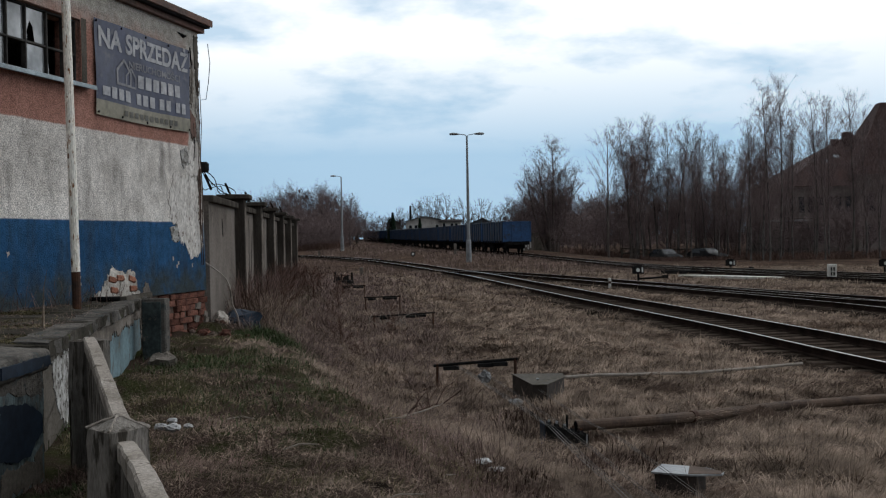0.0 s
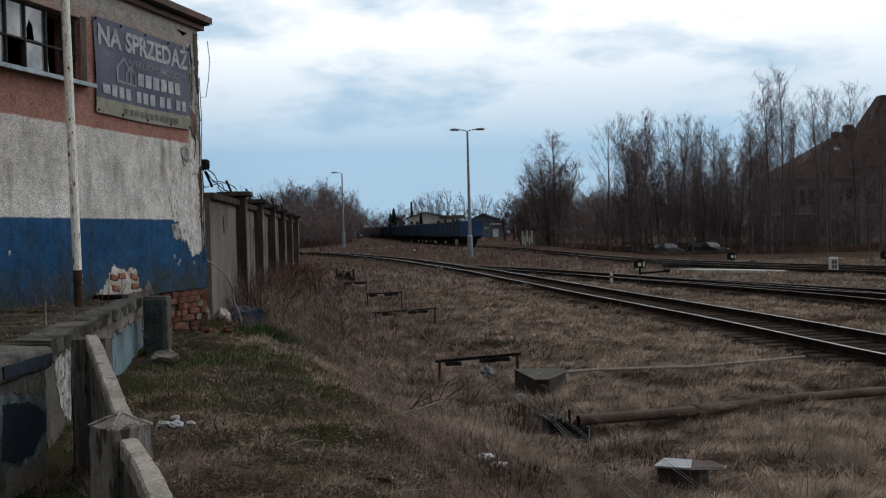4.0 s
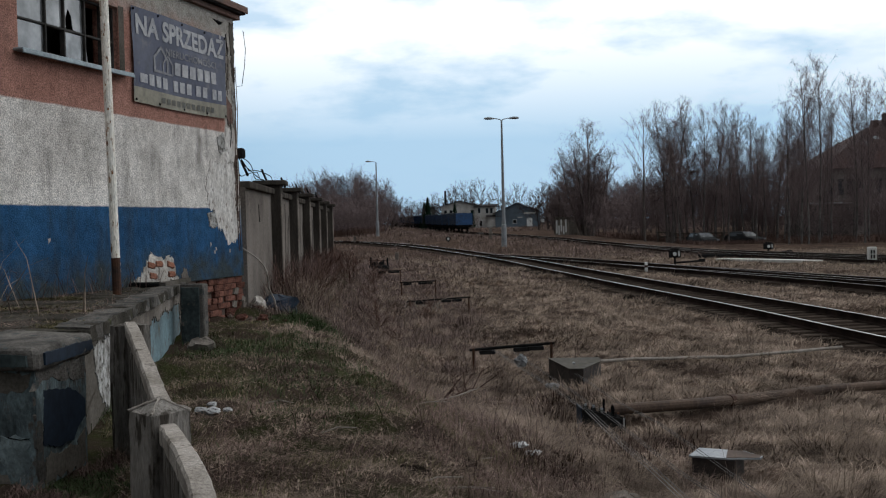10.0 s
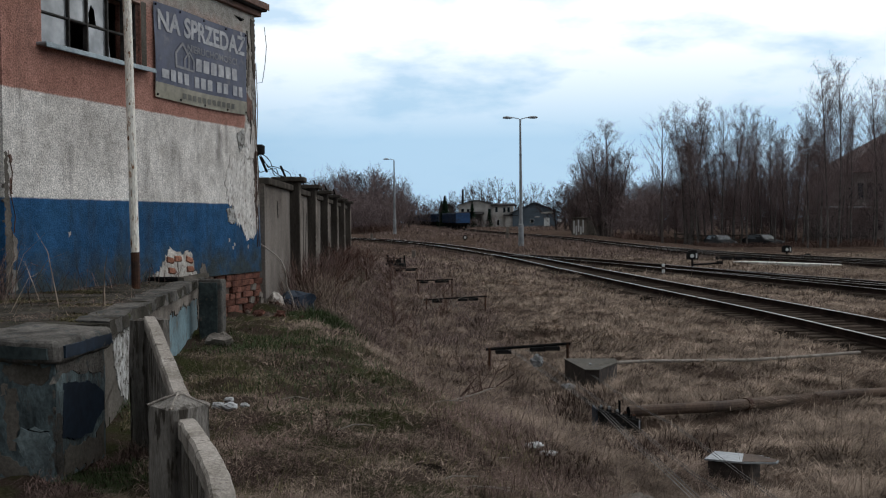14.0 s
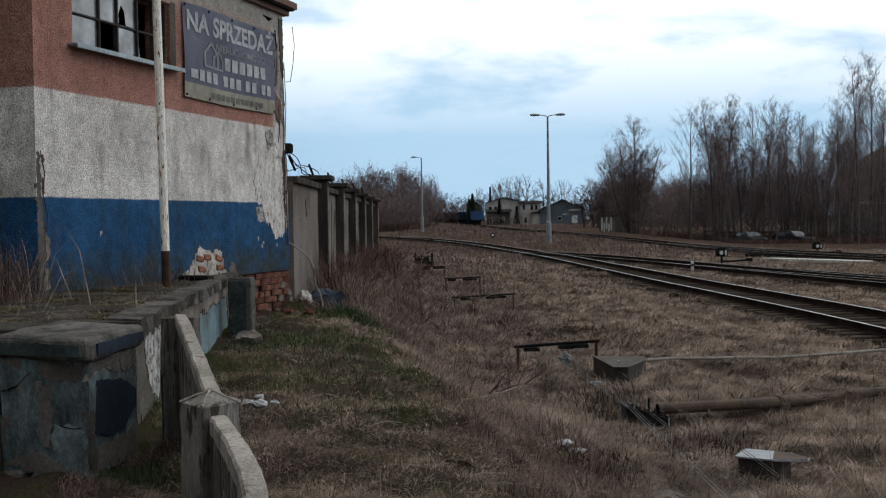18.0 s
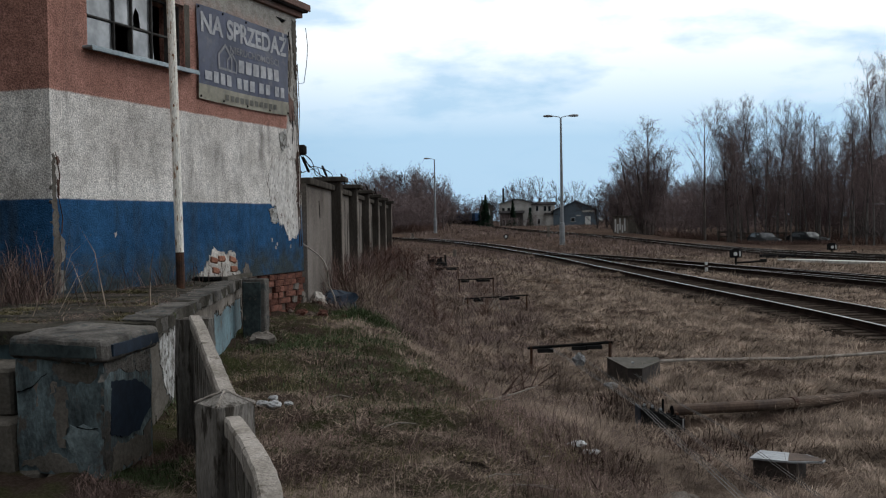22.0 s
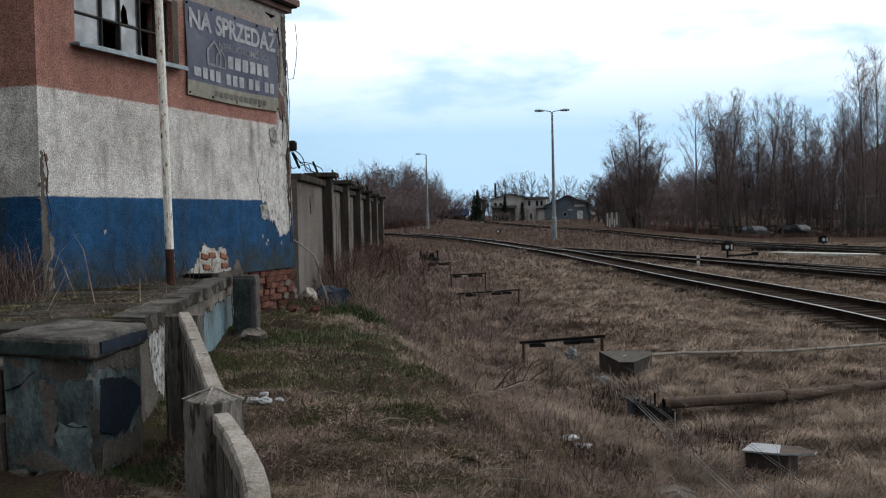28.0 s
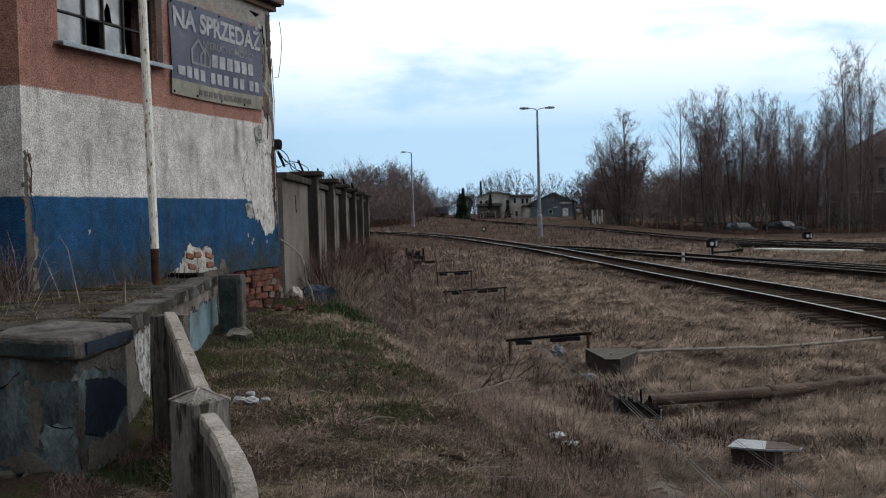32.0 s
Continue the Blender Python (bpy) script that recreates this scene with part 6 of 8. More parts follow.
def lettering(text, x0, x1, z, height, bold, material, name="lettering"):
    cu = bpy.data.curves.new(name, "FONT")
    cu.body, cu.size, cu.offset, cu.extrude = text, 1.0, bold, 0.0
    tmp = bpy.data.objects.new(name, cu)
    me = bpy.data.meshes.new_from_object(tmp)
    bpy.data.objects.remove(tmp)
    xs = [v.co.x for v in me.vertices]
    ys = [v.co.y for v in me.vertices]
    lo, hi = min(xs), max(xs)
    for v in me.vertices:
        x = x0 + (v.co.x - lo) / (hi - lo) * (x1 - x0)
        zz = z + v.co.y * height / 0.73
        d, dz = sag(x, zz)
        v.co = Vector((x, d - 0.006, zz + dz))
    me.name = name
    return hang(name, me, material, banner, "faded white lettering" if material is M_LETTER else "")


def slab_bar(x0, x1, z0, z1, material, label, name="print_bar"):
    bm = bmesh.new()
    cloth(bm, x0, x1, z0, z1, 3, 2, 0.006)
    part(name, bm, material, banner, label)


lettering("NA SPRZEDAŻ", 2.62, 4.80, 4.25, 0.225, 0.034, M_LETTER)
lettering("NIERUCHOMOŚCI", 3.28, 4.58, 4.09, 0.085, 0.016, M_LETTER_DIM)
for k in range(6):
    slab_bar(3.50 + k * 0.185, 3.50 + k * 0.185 + 0.14, 3.885, 4.035, M_LETTER, "pale bar in the place of a firm's name")
for x0, n in ((2.86, 3), (3.46, 3), (4.02, 2), (4.44, 2)):
    for k in range(n):
        slab_bar(x0 + k * 0.165, x0 + k * 0.165 + 0.115, 3.685, 3.815, M_LETTER, "pale bar in the place of a telephone digit")
slab_bar(2.66, 2.82, 3.70, 3.80, M_LETTER, "pale telephone mark")
for k in range(11):
    slab_bar(3.15 + k * 0.125, 3.15 + k * 0.125 + 0.085, 3.515, 3.58, M_PRINT_DARK, "dark bar of small print")
for x, w, h in ((2.98, 0.36, 0.32), (3.2, 0.26, 0.24)):
    bm = bmesh.new()
    pts = [(0, 0), (w, 0), (w, h * 0.55), (w / 2, h), (0, h * 0.55)]
    inn = [(w / 2 + (p - w / 2) * 0.78, h * 0.4 + (q - h * 0.4) * 0.78) for p, q in pts]
    for k in range(5):
        qd = [pts[k], pts[(k + 1) % 5], inn[(k + 1) % 5], inn[k]]
        vs = []
        for p, q in qd:
            d, dz = sag(x + p, 3.86 + q)
            vs.append(bm.verts.new((x + p, d - 0.007, 3.86 + q + dz)))
        bm.faces.new(vs)
    part("house_mark", bm, M_LETTER_DIM, banner, "outlined gable mark")
for x in (SX0 + 0.04, 3.1, 3.7, 4.3, SX1 - 0.04):
    for z in (SZ0 + 0.03, SZ1 - 0.03):
        d, dz = sag(x, z)
        part("eyelet", tube(bmesh.new(), [(x, d - 0.004, z + dz), (x, d - 0.012, z + dz)], 0.014, 8), M_DARK, banner)


def plate(outline, y0, y1, jag, seed, bevel=0.0):
    """An irregular flake on the wall: its outline broken up by jag metres."""
    rng = random.Random(seed)
    pts = []
    n = len(outline)
    for k in range(n):
        a, b = Vector(outline[k]), Vector(outline[(k + 1) % n])
        m = max(2, int((b - a).length / 0.028))
        for i in range(m):
            p = a.lerp(b, i / m)
            pts.append((p.x + rng.gauss(0, jag), p.y + rng.gauss(0, jag)))
    bm = bmesh.new()
    f = [bm.verts.new((x, y0, z)) for x, z in pts]
    g = [bm.verts.new((x, y1, z)) for x, z in pts]
    k = len(f)
    for i in range(k):
        bm.faces.new((f[i], f[(i + 1) % k], g[(i + 1) % k], g[i]))
    bm.faces.new(f[::-1])
    bm.faces.new(g)
    bmesh.ops.recalc_face_normals(bm, faces=bm.faces)
    bmesh.ops.triangulate(bm, faces=[q for q in bm.faces if len(q.verts) > 4])
    return bm


part("plaster_scar", plate([(4.42, 2.88), (5.19, 2.86), (5.22, 1.95), (5.02, 1.80), (4.86, 1.80), (4.70, 2.0), (4.58, 2.02), (4.48, 2.25), (4.26, 2.34), (4.30, 2.62)], -0.006, 0.02, 0.024, 3), M_SCAR, house, "pale bared plaster where paint has peeled")
part("plaster_scar", plate([(4.9, 3.35), (5.19, 3.3), (5.19, 2.9), (4.75, 2.9)], -0.004, 0.02, 0.024, 4), M_SCAR, house)
part("plaster_scar", plate([(2.34, 1.385), (3.46, 1.385), (3.42, 1.55), (3.34, 1.68), (3.2, 1.70), (3.1, 1.66), (2.84, 1.74), (2.72, 1.60), (2.62, 1.48)], -0.006, 0.02, 0.014, 5), M_PLASTER_PALE, house, "pale hole in the blue plaster showing bricks")
part("plaster_scar", plate([(3.55, 1.385), (3.75, 1.385), (3.70, 1.50), (3.62, 1.54)], -0.006, 0.02, 0.01, 6), M_CONC, house)
for k, (outline, m) in enumerate((
        ([(-0.065, 2.68), (-0.03, 2.70), (0.0, 2.5), (-0.01, 2.32), (0.03, 2.1), (0.02, 1.93), (0.06, 1.78), (0.02, 1.6), (0.04, 1.40), (-0.065, 1.40)], M_CONC_DARK),
        ([(-0.02, 2.66), (0.03, 2.68), (0.06, 2.62), (0.02, 2.58)], M_EAVE),
        ([(0.0, 2.45), (0.035, 2.44), (0.04, 2.3), (0.01, 2.28)], M_EAVE),
        ([(0.02, 1.95), (0.09, 1.9), (0.10, 1.72), (0.04, 1.68)], M_CONC),
        ([(0.0, 1.62), (0.07, 1.6), (0.09, 1.42), (0.0, 1.4)], M_COPING_OLD))):
    part("corner_crack", plate(outline, -0.004 - 0.002 * k, 0.02, 0.009, 7 + 30 * k), m, house, "crumbled corner edge")
for k, (x, z) in enumerate(((4.35, 1.78), (4.5, 1.72), (4.46, 1.68), (4.9, 1.68), (0.9, 1.9), (2.16, 1.62), (2.17, 1.55))):
    part("paint_chip", plate([(x, z), (x + 0.03, z + 0.01), (x + 0.025, z + 0.05), (x - 0.005, z + 0.045)], -0.003, 0.01, 0.004, 20 + k), M_PLASTER_PALE, house)
bm = bmesh.new()
tube(bm, [(-0.02, -0.015, 2.7), (0.02, -0.025, 2.5), (0.0, -0.02, 2.3), (0.05, -0.025, 2.1), (0.03, -0.025, 1.95)], [0.004, 0.006, 0.004, 0.005, 0.006], 6)
part("cable_stub", bm, M_RUST, house, "dark broken conduit at the corner")
# vertical cables on the far corner
for k, (outline, m) in enumerate((
        ([(4.93, 4.3), (5.02, 4.42), (5.04, 4.05), (4.98, 3.8), (4.93, 3.9)], M_CONC),
        ([(5.06, 4.75), (5.19, 4.8), (5.19, 3.95), (5.12, 4.05), (5.08, 4.4)], M_CONC_DARK),
        ([(4.92, 3.75), (5.05, 3.7), (5.1, 3.45), (5.0, 3.38), (4.9, 3.5)], M_EAVE),
        ([(5.08, 3.9), (5.19, 3.85), (5.19, 3.35), (5.1, 3.4)], M_SCAR_DIRTY),
        ([(5.11, 2.95), (5.19, 3.0), (5.19, 2.1), (5.13, 2.2)], M_MORTAR),
        ([(4.62, 3.22), (4.8, 3.27), (4.88, 3.05), (4.7, 2.98)], M_SCAR_DIRTY),
        ([(4.3, 2.2), (4.5, 2.24), (4.56, 2.05), (4.4, 2.0)], M_SCAR_DIRTY))):
    part("plaster_scar", plate(outline, -0.010, 0.02, 0.016, 120 + k), m, house, "ragged bare strip by the corner")
for k, pts in enumerate(([(4.95, 4.6), (4.99, 4.3), (4.96, 4.0)], [(5.0, 3.6), (5.04, 3.3), (5.0, 3.1)], [(4.6, 4.75), (4.75, 4.7), (4.86, 4.74)])):
    part("crack", plate(pts + [(x + 0.009, z - 0.004) for x, z in pts[::-1]], -0.012, 0.01, 0.003, 140 + k), M_DARK, house, "dark crack in the roughcast")
for k, (x, y) in enumerate(((5.12, -0.025), (5.185, -0.02))):
    bm = tube(bmesh.new(), [(x, y, 4.2), (x + 0.015, y - 0.012, 3.6), (x - 0.01, y, 3.1), (x + 0.02, y - 0.01, 2.7), (x, y, 2.2), (x + 0.03, y, 1.7)], 0.006, 5)
    part("wall_cable", bm, M_RUST, house)
bm = tube(bmesh.new(), [(5.2, -0.02, 3.93), (5.3, -0.06, 3.95), (5.33, -0.09, 4.2), (5.36, -0.1, 4.45), (5.30, -0.1, 4.7)], 0.005, 4)
part("loose_wire", bm, M_BLACK, house)
bm = tube(bmesh.new(), [(-2.93, 15.1, 1.77), (-2.85, 15.18, 1.70), (-2.77, 15.2, 1.64), (-2.68, 15.2, 1.57), (-2.613, 15.2, 1.495), (-2.57, 15.2, 1.40), (-2.554, 15.2, 1.32), (-2.542, 15.2, 1.16), (-2.47, 15.2, 1.0), (-2.43, 15.2, 0.78)], 0.012, 6)
tagged(part("loose_cable", bm, M_CONC_CAP), "pale loose cable hanging off the house corner", "cable")

# plinth bricks
brick_rng = random.Random(9)
brick_meshes = []
for k in range(4):
    bm = boxed(-0.126, 0.126, -0.05, 0.05, -0.037, 0.037, 0.007)
    roughen(bm, 0.014, 11, k * 3.1)
    me = bpy.data.meshes.new("brick")
    bm.to_mesh(me)
    me.materials.append(M_BRICK)
    brick_meshes.append(me)
half_mesh = bpy.data.meshes.new("brick")
bm = boxed(-0.061, 0.061, -0.05, 0.05, -0.037, 0.037, 0.007)
roughen(bm, 0.006, 9, 2)
bm.to_mesh(half_mesh)
half_mesh.materials.append(M_BRICK)
plinth = [o for o in house.children if o.name.startswith("plinth")][0]
for row in range(9):
    z = 0.66 + 0.081 * row
    x = 4.02 + (0.13 if row % 2 else 0) + brick_rng.uniform(-0.02, 0.02)
    while x < 5.30:
        half = brick_rng.random() < 0.25
        w = 0.13 if half else 0.262
        if brick_rng.random() > 0.07 and x + w < 5.42:
            b = hang("brick", half_mesh if half else brick_rng.choice(brick_meshes), None, plinth)
            b.matrix_basis = pose(x + w / 2, 0.06 + brick_rng.uniform(-0.02, 0.025), z, brick_rng.uniform(-2, 2), brick_rng.uniform(-1.5, 1.5), brick_rng.uniform(-3, 3))
        x += w
    
bm = boxed(-0.095, 0.095, -0.05, 0.05, -0.055, 0.055, 0.03)
bmesh.ops.subdivide_edges(bm, edges=bm.edges, cuts=1)
roughen(bm, 0.016, 14, 5)
hole_mesh = bpy.data.meshes.new("brick")
bm.to_mesh(hole_mesh)
hole_mesh.materials.append(M_BRICK_PALE)
for k, (x, z, t) in enumerate(((2.84, 1.60, 4), (3.02, 1.61, -3), (3.29, 1.59, 8), (2.88, 1.475, 2), (3.31, 1.475, -4))):
    b = hang("brick", hole_mesh, None, house)
    b.matrix_basis = pose(x, 0.032, z, 0, t, 0)
for k, (x, z) in enumerate(((5.0, 1.12), (5.22, 1.0), (5.25, 0.9), (4.1, 0.82), (4.95, 0.95))):
    part("mortar_lump", plate([(x, z), (x + 0.1, z - 0.01), (x + 0.11, z + 0.07), (x + 0.01, z + 0.08)], -0.012, 0.05, 0.012, 40 + k), M_CONC, plinth)

# ---- dock details ----
pit = thing("pit_kerb", HOUSE, "low dark concrete pit kerb against the house wall", "pit kerb")
part("kerb", boxed(2.28, 2.38, -0.42, -0.04, 1.38, 1.43, 0.012), M_BLACK, pit)
# No pit is sunk: a black sheet on the deck stands for its shade.
bm = prism(bmesh.new(), [(2.38, -0.40), (3.34, -0.12), (3.34, -0.04), (2.38, -0.04)], 1.375, 1.388)
part("pit_floor", bm, M_DARK, pit)
bm = prism(bmesh.new(), [(2.28, -0.50), (3.42, -0.20), (3.42, -0.12), (2.28, -0.42)], 1.37, 1.425)
roughen(bm, 0.008, 8, 2)
part("kerb", bm, M_CONC_DARK, pit)


def side_plate(outline, material, seed, label="", out=0.006):
    bm = plate(outline, -out, 0.02, 0.02, seed)
    a, b = Vector((-2.38, 7.03)), Vector((-3.24, 13.3))
    m = pose(-2.38, 7.03, 0, 0, 0, math.degrees(math.atan2(b.y - a.y, b.x - a.x)))
    bmesh.ops.transform(bm, matrix=m, verts=bm.verts)
    part("paint_flake", bm, material, dock, label)


side_plate([(0.0, 1.29), (1.6, 1.29), (1.5, 0.9), (1.2, 0.85), (1.0, 0.5), (0.0, 0.5)], M_CONC_DARK, 51, "bare dark concrete")
side_plate([(0.3, 1.24), (1.0, 1.27), (1.05, 1.1), (0.9, 0.95), (0.8, 0.72), (0.55, 0.82), (0.45, 0.98), (0.3, 1.1)], M_SCAR_DIRTY, 52, "white peeling plaster", 0.012)
side_plate([(1.9, 1.29), (5.9, 1.29), (5.8, 1.22), (5.3, 1.17), (5.0, 1.2), (4.5, 1.15), (4.1, 1.2), (3.6, 1.12), (3.3, 1.19), (2.9, 1.1), (2.6, 1.15), (2.2, 1.0)], M_CONC, 53, "crumbled grey edge", 0.010)
side_plate([(1.8, 1.1), (2.1, 1.12), (2.05, 0.8), (1.9, 0.72)], M_SCAR_DIRTY, 56, "stained whitewash", 0.012)
side_plate([(5.5, 1.2), (6.1, 1.2), (6.1, 0.7), (5.7, 0.7)], M_CONC, 54, "flaking weathered edge", 0.012)


def quad_plate(a, b, outline, material, parent, seed, label="", out=0.006, jag=0.012):
    """A flake on the upright face from a to b of the pier."""
    a, b = Vector(a), Vector(b)
    bm = plate(outline, -out, 0.01, jag, seed)
    bmesh.ops.transform(bm, matrix=pose(a.x, a.y, 0, 0, 0, math.degrees(math.atan2(b.y - a.y, b.x - a.x))), verts=bm.verts)
    part("paint_flake", bm, material, parent, label)


quad_plate(Q[1], Q[2], [(0.09, 1.17), (0.34, 1.14), (0.5, 1.11), (0.62, 1.04), (0.63, 0.94), (0.53, 0.9), (0.46, 0.84), (0.24, 0.84), (0.07, 0.88)], M_NAVY, pier, 61, "dark blue paint flake", 0.008, 0.004)
quad_plate(Q[1], Q[2], [(0.0, 1.28), (0.62, 1.28), (0.64, 1.16), (0.5, 1.17), (0.3, 1.2), (0.08, 1.21), (0.075, 0.7), (0.0, 0.68)], M_COPING, pier, 62, "bare rough render", 0.005)
quad_plate(Q[1], Q[2], [(0.1, 0.83), (0.3, 0.8), (0.5, 0.81), (0.62, 0.88), (0.63, 0.67), (0.1, 0.67)], M_CONC_DARK, pier, 68, "dark bare render", 0.004)
quad_plate(Q[0], Q[1], [(0.02, 1.27), (0.10, 1.21), (0.24, 1.23), (0.32, 1.17), (0.42, 1.16), (0.57, 1.19), (0.58, 1.27)], M_CONC_DARK, pier, 63, "bare band under the coping", 0.005)
quad_plate(Q[0], Q[1], [(0.04, 0.68), (0.12, 0.755), (0.22, 0.775), (0.34, 0.75), (0.43, 0.69), (0.5, 0.665), (0.3, 0.66)], M_CONC_DARK, pier, 64, "bare patch at the foot", 0.005)
quad_plate(Q[0], Q[1], [(0.38, 0.93), (0.56, 0.93), (0.56, 0.74), (0.44, 0.71), (0.36, 0.78), (0.32, 0.86)], M_PIER_PALE, pier, 65, "paler blue remnant of paint", 0.004)
quad_plate(Q[0], Q[1], [(0.28, 1.14), (0.36, 1.12), (0.37, 0.98), (0.33, 0.8), (0.28, 0.82), (0.27, 1.0)], M_CONC_DARK, pier, 69, "dark stain streak", 0.003)
for k, (x, y, w) in enumerate(((-2.66, 5.92, 0.15), (-2.46, 5.86, 0.2), (-2.27, 5.80, 0.16))):
    bm = boxed(-w / 2, w / 2, -0.08, 0.1, -0.1, 0.11, 0.02)
    roughen(bm, 0.02, 6, k)
    st = tagged(part("rubble_stone", bm, M_CONC_DARK), "rough dark foundation stone under the pier", "stone", "stones by the dock")
    st.matrix_basis = pose(x, y, 0.555, 0, 0, -20)
steps = thing("dock_steps", Matrix(), "worn dark stone blocks stepping up beside the pier", "steps")
for x1, y0, z0, z1, sd in ((-2.825, 6.0, 0.93, 1.212, 1), (-2.775, 5.86, 0.64, 0.945, 2), (-2.79, 5.80, 0.3, 0.65, 3)):
    bm = boxed(x1 - 1.5, x1, y0, 6.45, z0, z1, 0.02)
    bmesh.ops.subdivide_edges(bm, edges=[e for e in bm.edges if e.calc_length() > 0.3], cuts=10)
    roughen(bm, 0.02, 4, sd)
    roughen(bm, 0.007, 16, sd)
    part("step", bm, M_CONC_DARK, steps)
    for k in range(2):
        bm = boxed(x1 - 0.5 - 0.55 * k, x1 - 0.49 - 0.55 * k, y0 - 0.012, y0 + 0.05, z0 + 0.02, z1 - 0.02, 0.003)
        part("joint", bm, M_DARK, steps)

quad_plate(QC[1], QC[2], [(0.10, 1.372), (0.5, 1.375), (0.80, 1.37), (0.82, 1.312), (0.5, 1.305), (0.10, 1.308)], M_NAVY, pier, 66, "dark navy paint on the coping", 0.008, 0.002)
quad_plate(QC[0], QC[1], [(0.05, 1.37), (0.4, 1.374), (0.66, 1.37), (0.66, 1.31), (0.4, 1.305), (0.05, 1.308)], M_SLABPAINT, pier, 67, "dark blue-grey paint on the coping", 0.008, 0.002)
for k, (x, z0, w) in enumerate(((0.14, 1.0, 0.012), (0.245, 1.08, 0.02), (0.42, 1.05, 0.02), (0.50, 1.06, 0.015))):
    quad_plate(Q[0], Q[1], [(x, 1.16), (x + w, 1.16), (x + w * 0.8, z0 + 0.05), (x + w * 0.3, z0)], M_CONC, pier, 70 + k, "pale lime streak", 0.0025)
for k, pts in enumerate(([(0.01, 1.10), (0.11, 1.13), (0.18, 1.19), (0.22, 1.21)], [(0.42, 0.93), (0.5, 0.92), (0.56, 0.93)])):
    line = pts + [(x, z - 0.006) for x, z in pts[::-1]]
    quad_plate(Q[0], Q[1], line, M_DARK, pier, 80 + k, "dark crack", 0.006, 0.0015)
# wires along the wall top, with slanted stubs
ww = thing("barbed_wire", Matrix(), "tangled rusty barbed wire above the yard wall", "wire")
WP = lambda s, z, o=0.0: tuple(WA + wdir * s + Vector((0, 0, z)) + Vector((wdir.y, -wdir.x, 0)) * o)
for k, (o, h) in enumerate(((0.0, 0.30), (-0.12, 0.22), (0.08, 0.16), (-0.05, 0.36))):
    pts = [WP(-0.1, 3.02 + 0.05 * k, -0.05)]
    for i in range(1, 95):
        s = i * 0.205
        pts.append(WP(s, 2.76 + h * (0.55 + 0.45 * math.cos(s * 1.3 + k * 2)) * (0.8 if s < 3 else 0.3), o + 0.05 * math.sin(s * 2 + k)))
    part("strand", tube(bmesh.new(), pts, 0.007, 4), M_BLACK, ww)
for s in (0.9, 3.4, 6.6, 9.8, 13.0, 16.1):
    part("stub", tube(bmesh.new(), [WP(s, 2.78), WP(s - 0.22, 2.98, -0.06)], 0.02, 5), M_BLACK, ww)
part("insulator", boxed(-3.0, -2.86, 15.28, 15.45, 2.98, 3.12, 0.02), M_BLACK, ww)
bm = tube(bmesh.new(), [(0, 0, 0), (0, 0, 2.9)], 0.03, 6)
tagged(part("grey_post", bm, M_GALV), "thin grey post behind the yard wall", "post").matrix_basis = pose(-4.6, 37, 0.4)

# ---- litter and stones ----


M_BAG = worn("grey_film", (0.30, 0.31, 0.32), (0.12, 0.125, 0.13), 20, 6, 0.4, 0.3, 0.004)


def crumple(at, size, seed, material, name, label, cat, flat=0.5):
    bm = bmesh.new()
    bmesh.ops.create_icosphere(bm, subdivisions=4 if material in (M_PLASTIC, M_BAG) else 3, radius=size)
    rng = random.Random(seed)
    for v in bm.verts:
        n = noise.noise_vector(v.co / size * 1.3 + Vector((seed, seed * 2, 0))) * 0.45 + noise.noise_vector(v.co / size * 4.0 + Vector((0, seed, 3))) * 0.16
        v.co += n * size
        v.co.z *= flat
    ob = tagged(part(name, bm, material), label, cat, "litter in the grass" if cat == "litter" else "")
    ob.matrix_basis = pose(*at, 0, 0, rng.uniform(0, 360))
    return ob




def on(x, y, dz=0.0):
    return (x, y, ground_z(x, y) + dz)


crumple(on(0.485, 8.5, 0.05), 0.065, 1, M_PLASTIC, "plastic_bag", "crumpled white plastic bag in the grass", "litter", 0.32)
crumple(on(0.595, 8.46, 0.05), 0.06, 2, M_PLASTIC, "plastic_bag", "small crumpled white plastic bag in grass", "litter", 0.3)
crumple(on(0.92, 15.1, 0.14), 0.085, 3, M_BAG, "plastic_bag", "grey plastic bag caught under the wire stand", "litter", 0.9)
crumple(on(1.22, 13.75, 0.03), 0.08, 4, M_BAG, "plastic_bag", "pale plastic bag beside the cover box", "litter")
for k, (x, y, s) in enumerate(((-1.75, 7.5, 0.045), (-1.66, 7.46, 0.055), (-1.56, 7.5, 0.03), (-1.70, 7.65, 0.035))):
    crumple(on(x, y, 0.03), s * 0.95, 10 + k, M_PLASTIC, "paper_scrap", "torn white paper scrap on the lawn", "litter", 0.5)
crumple(on(-2.6, 11.35, 0.04), 0.13, 20, M_CONC, "pale_stone", "pale broken stone below the dock", "stone", 0.6)
crumple((-2.72, 15.35, 0.90), 0.12, 21, M_PLASTER_PALE, "pale_stone", "pale lump of plaster at the house corner", "stone", 1.1)
crumple((-2.48, 15.6, 0.86), 0.27, 22, M_NAVY, "dark_sack", "dark crumpled plastic sack by the wall", "litter", 0.7)
M_SOIL_HOLE = worn("dark_soil_hole", (0.022, 0.016, 0.013), (0.010, 0.008, 0.006), 40, 6, 1.0, 0.9, 0.02)
# A flat dark lump stands for the hole's shade; the bank stays undug.
crumple(on(-0.28, 6.08, 0.0), 0.13, 52, M_SOIL_HOLE, "burrow", "flat dark lump for the burrow's shaded mouth", "burrow", 0.22)
crumple(on(1.40, 10.62, -0.03), 0.26, 53, M_SOIL_HOLE, "soil_patch", "bare dark soil before the wheel casing", "soil", 0.12)
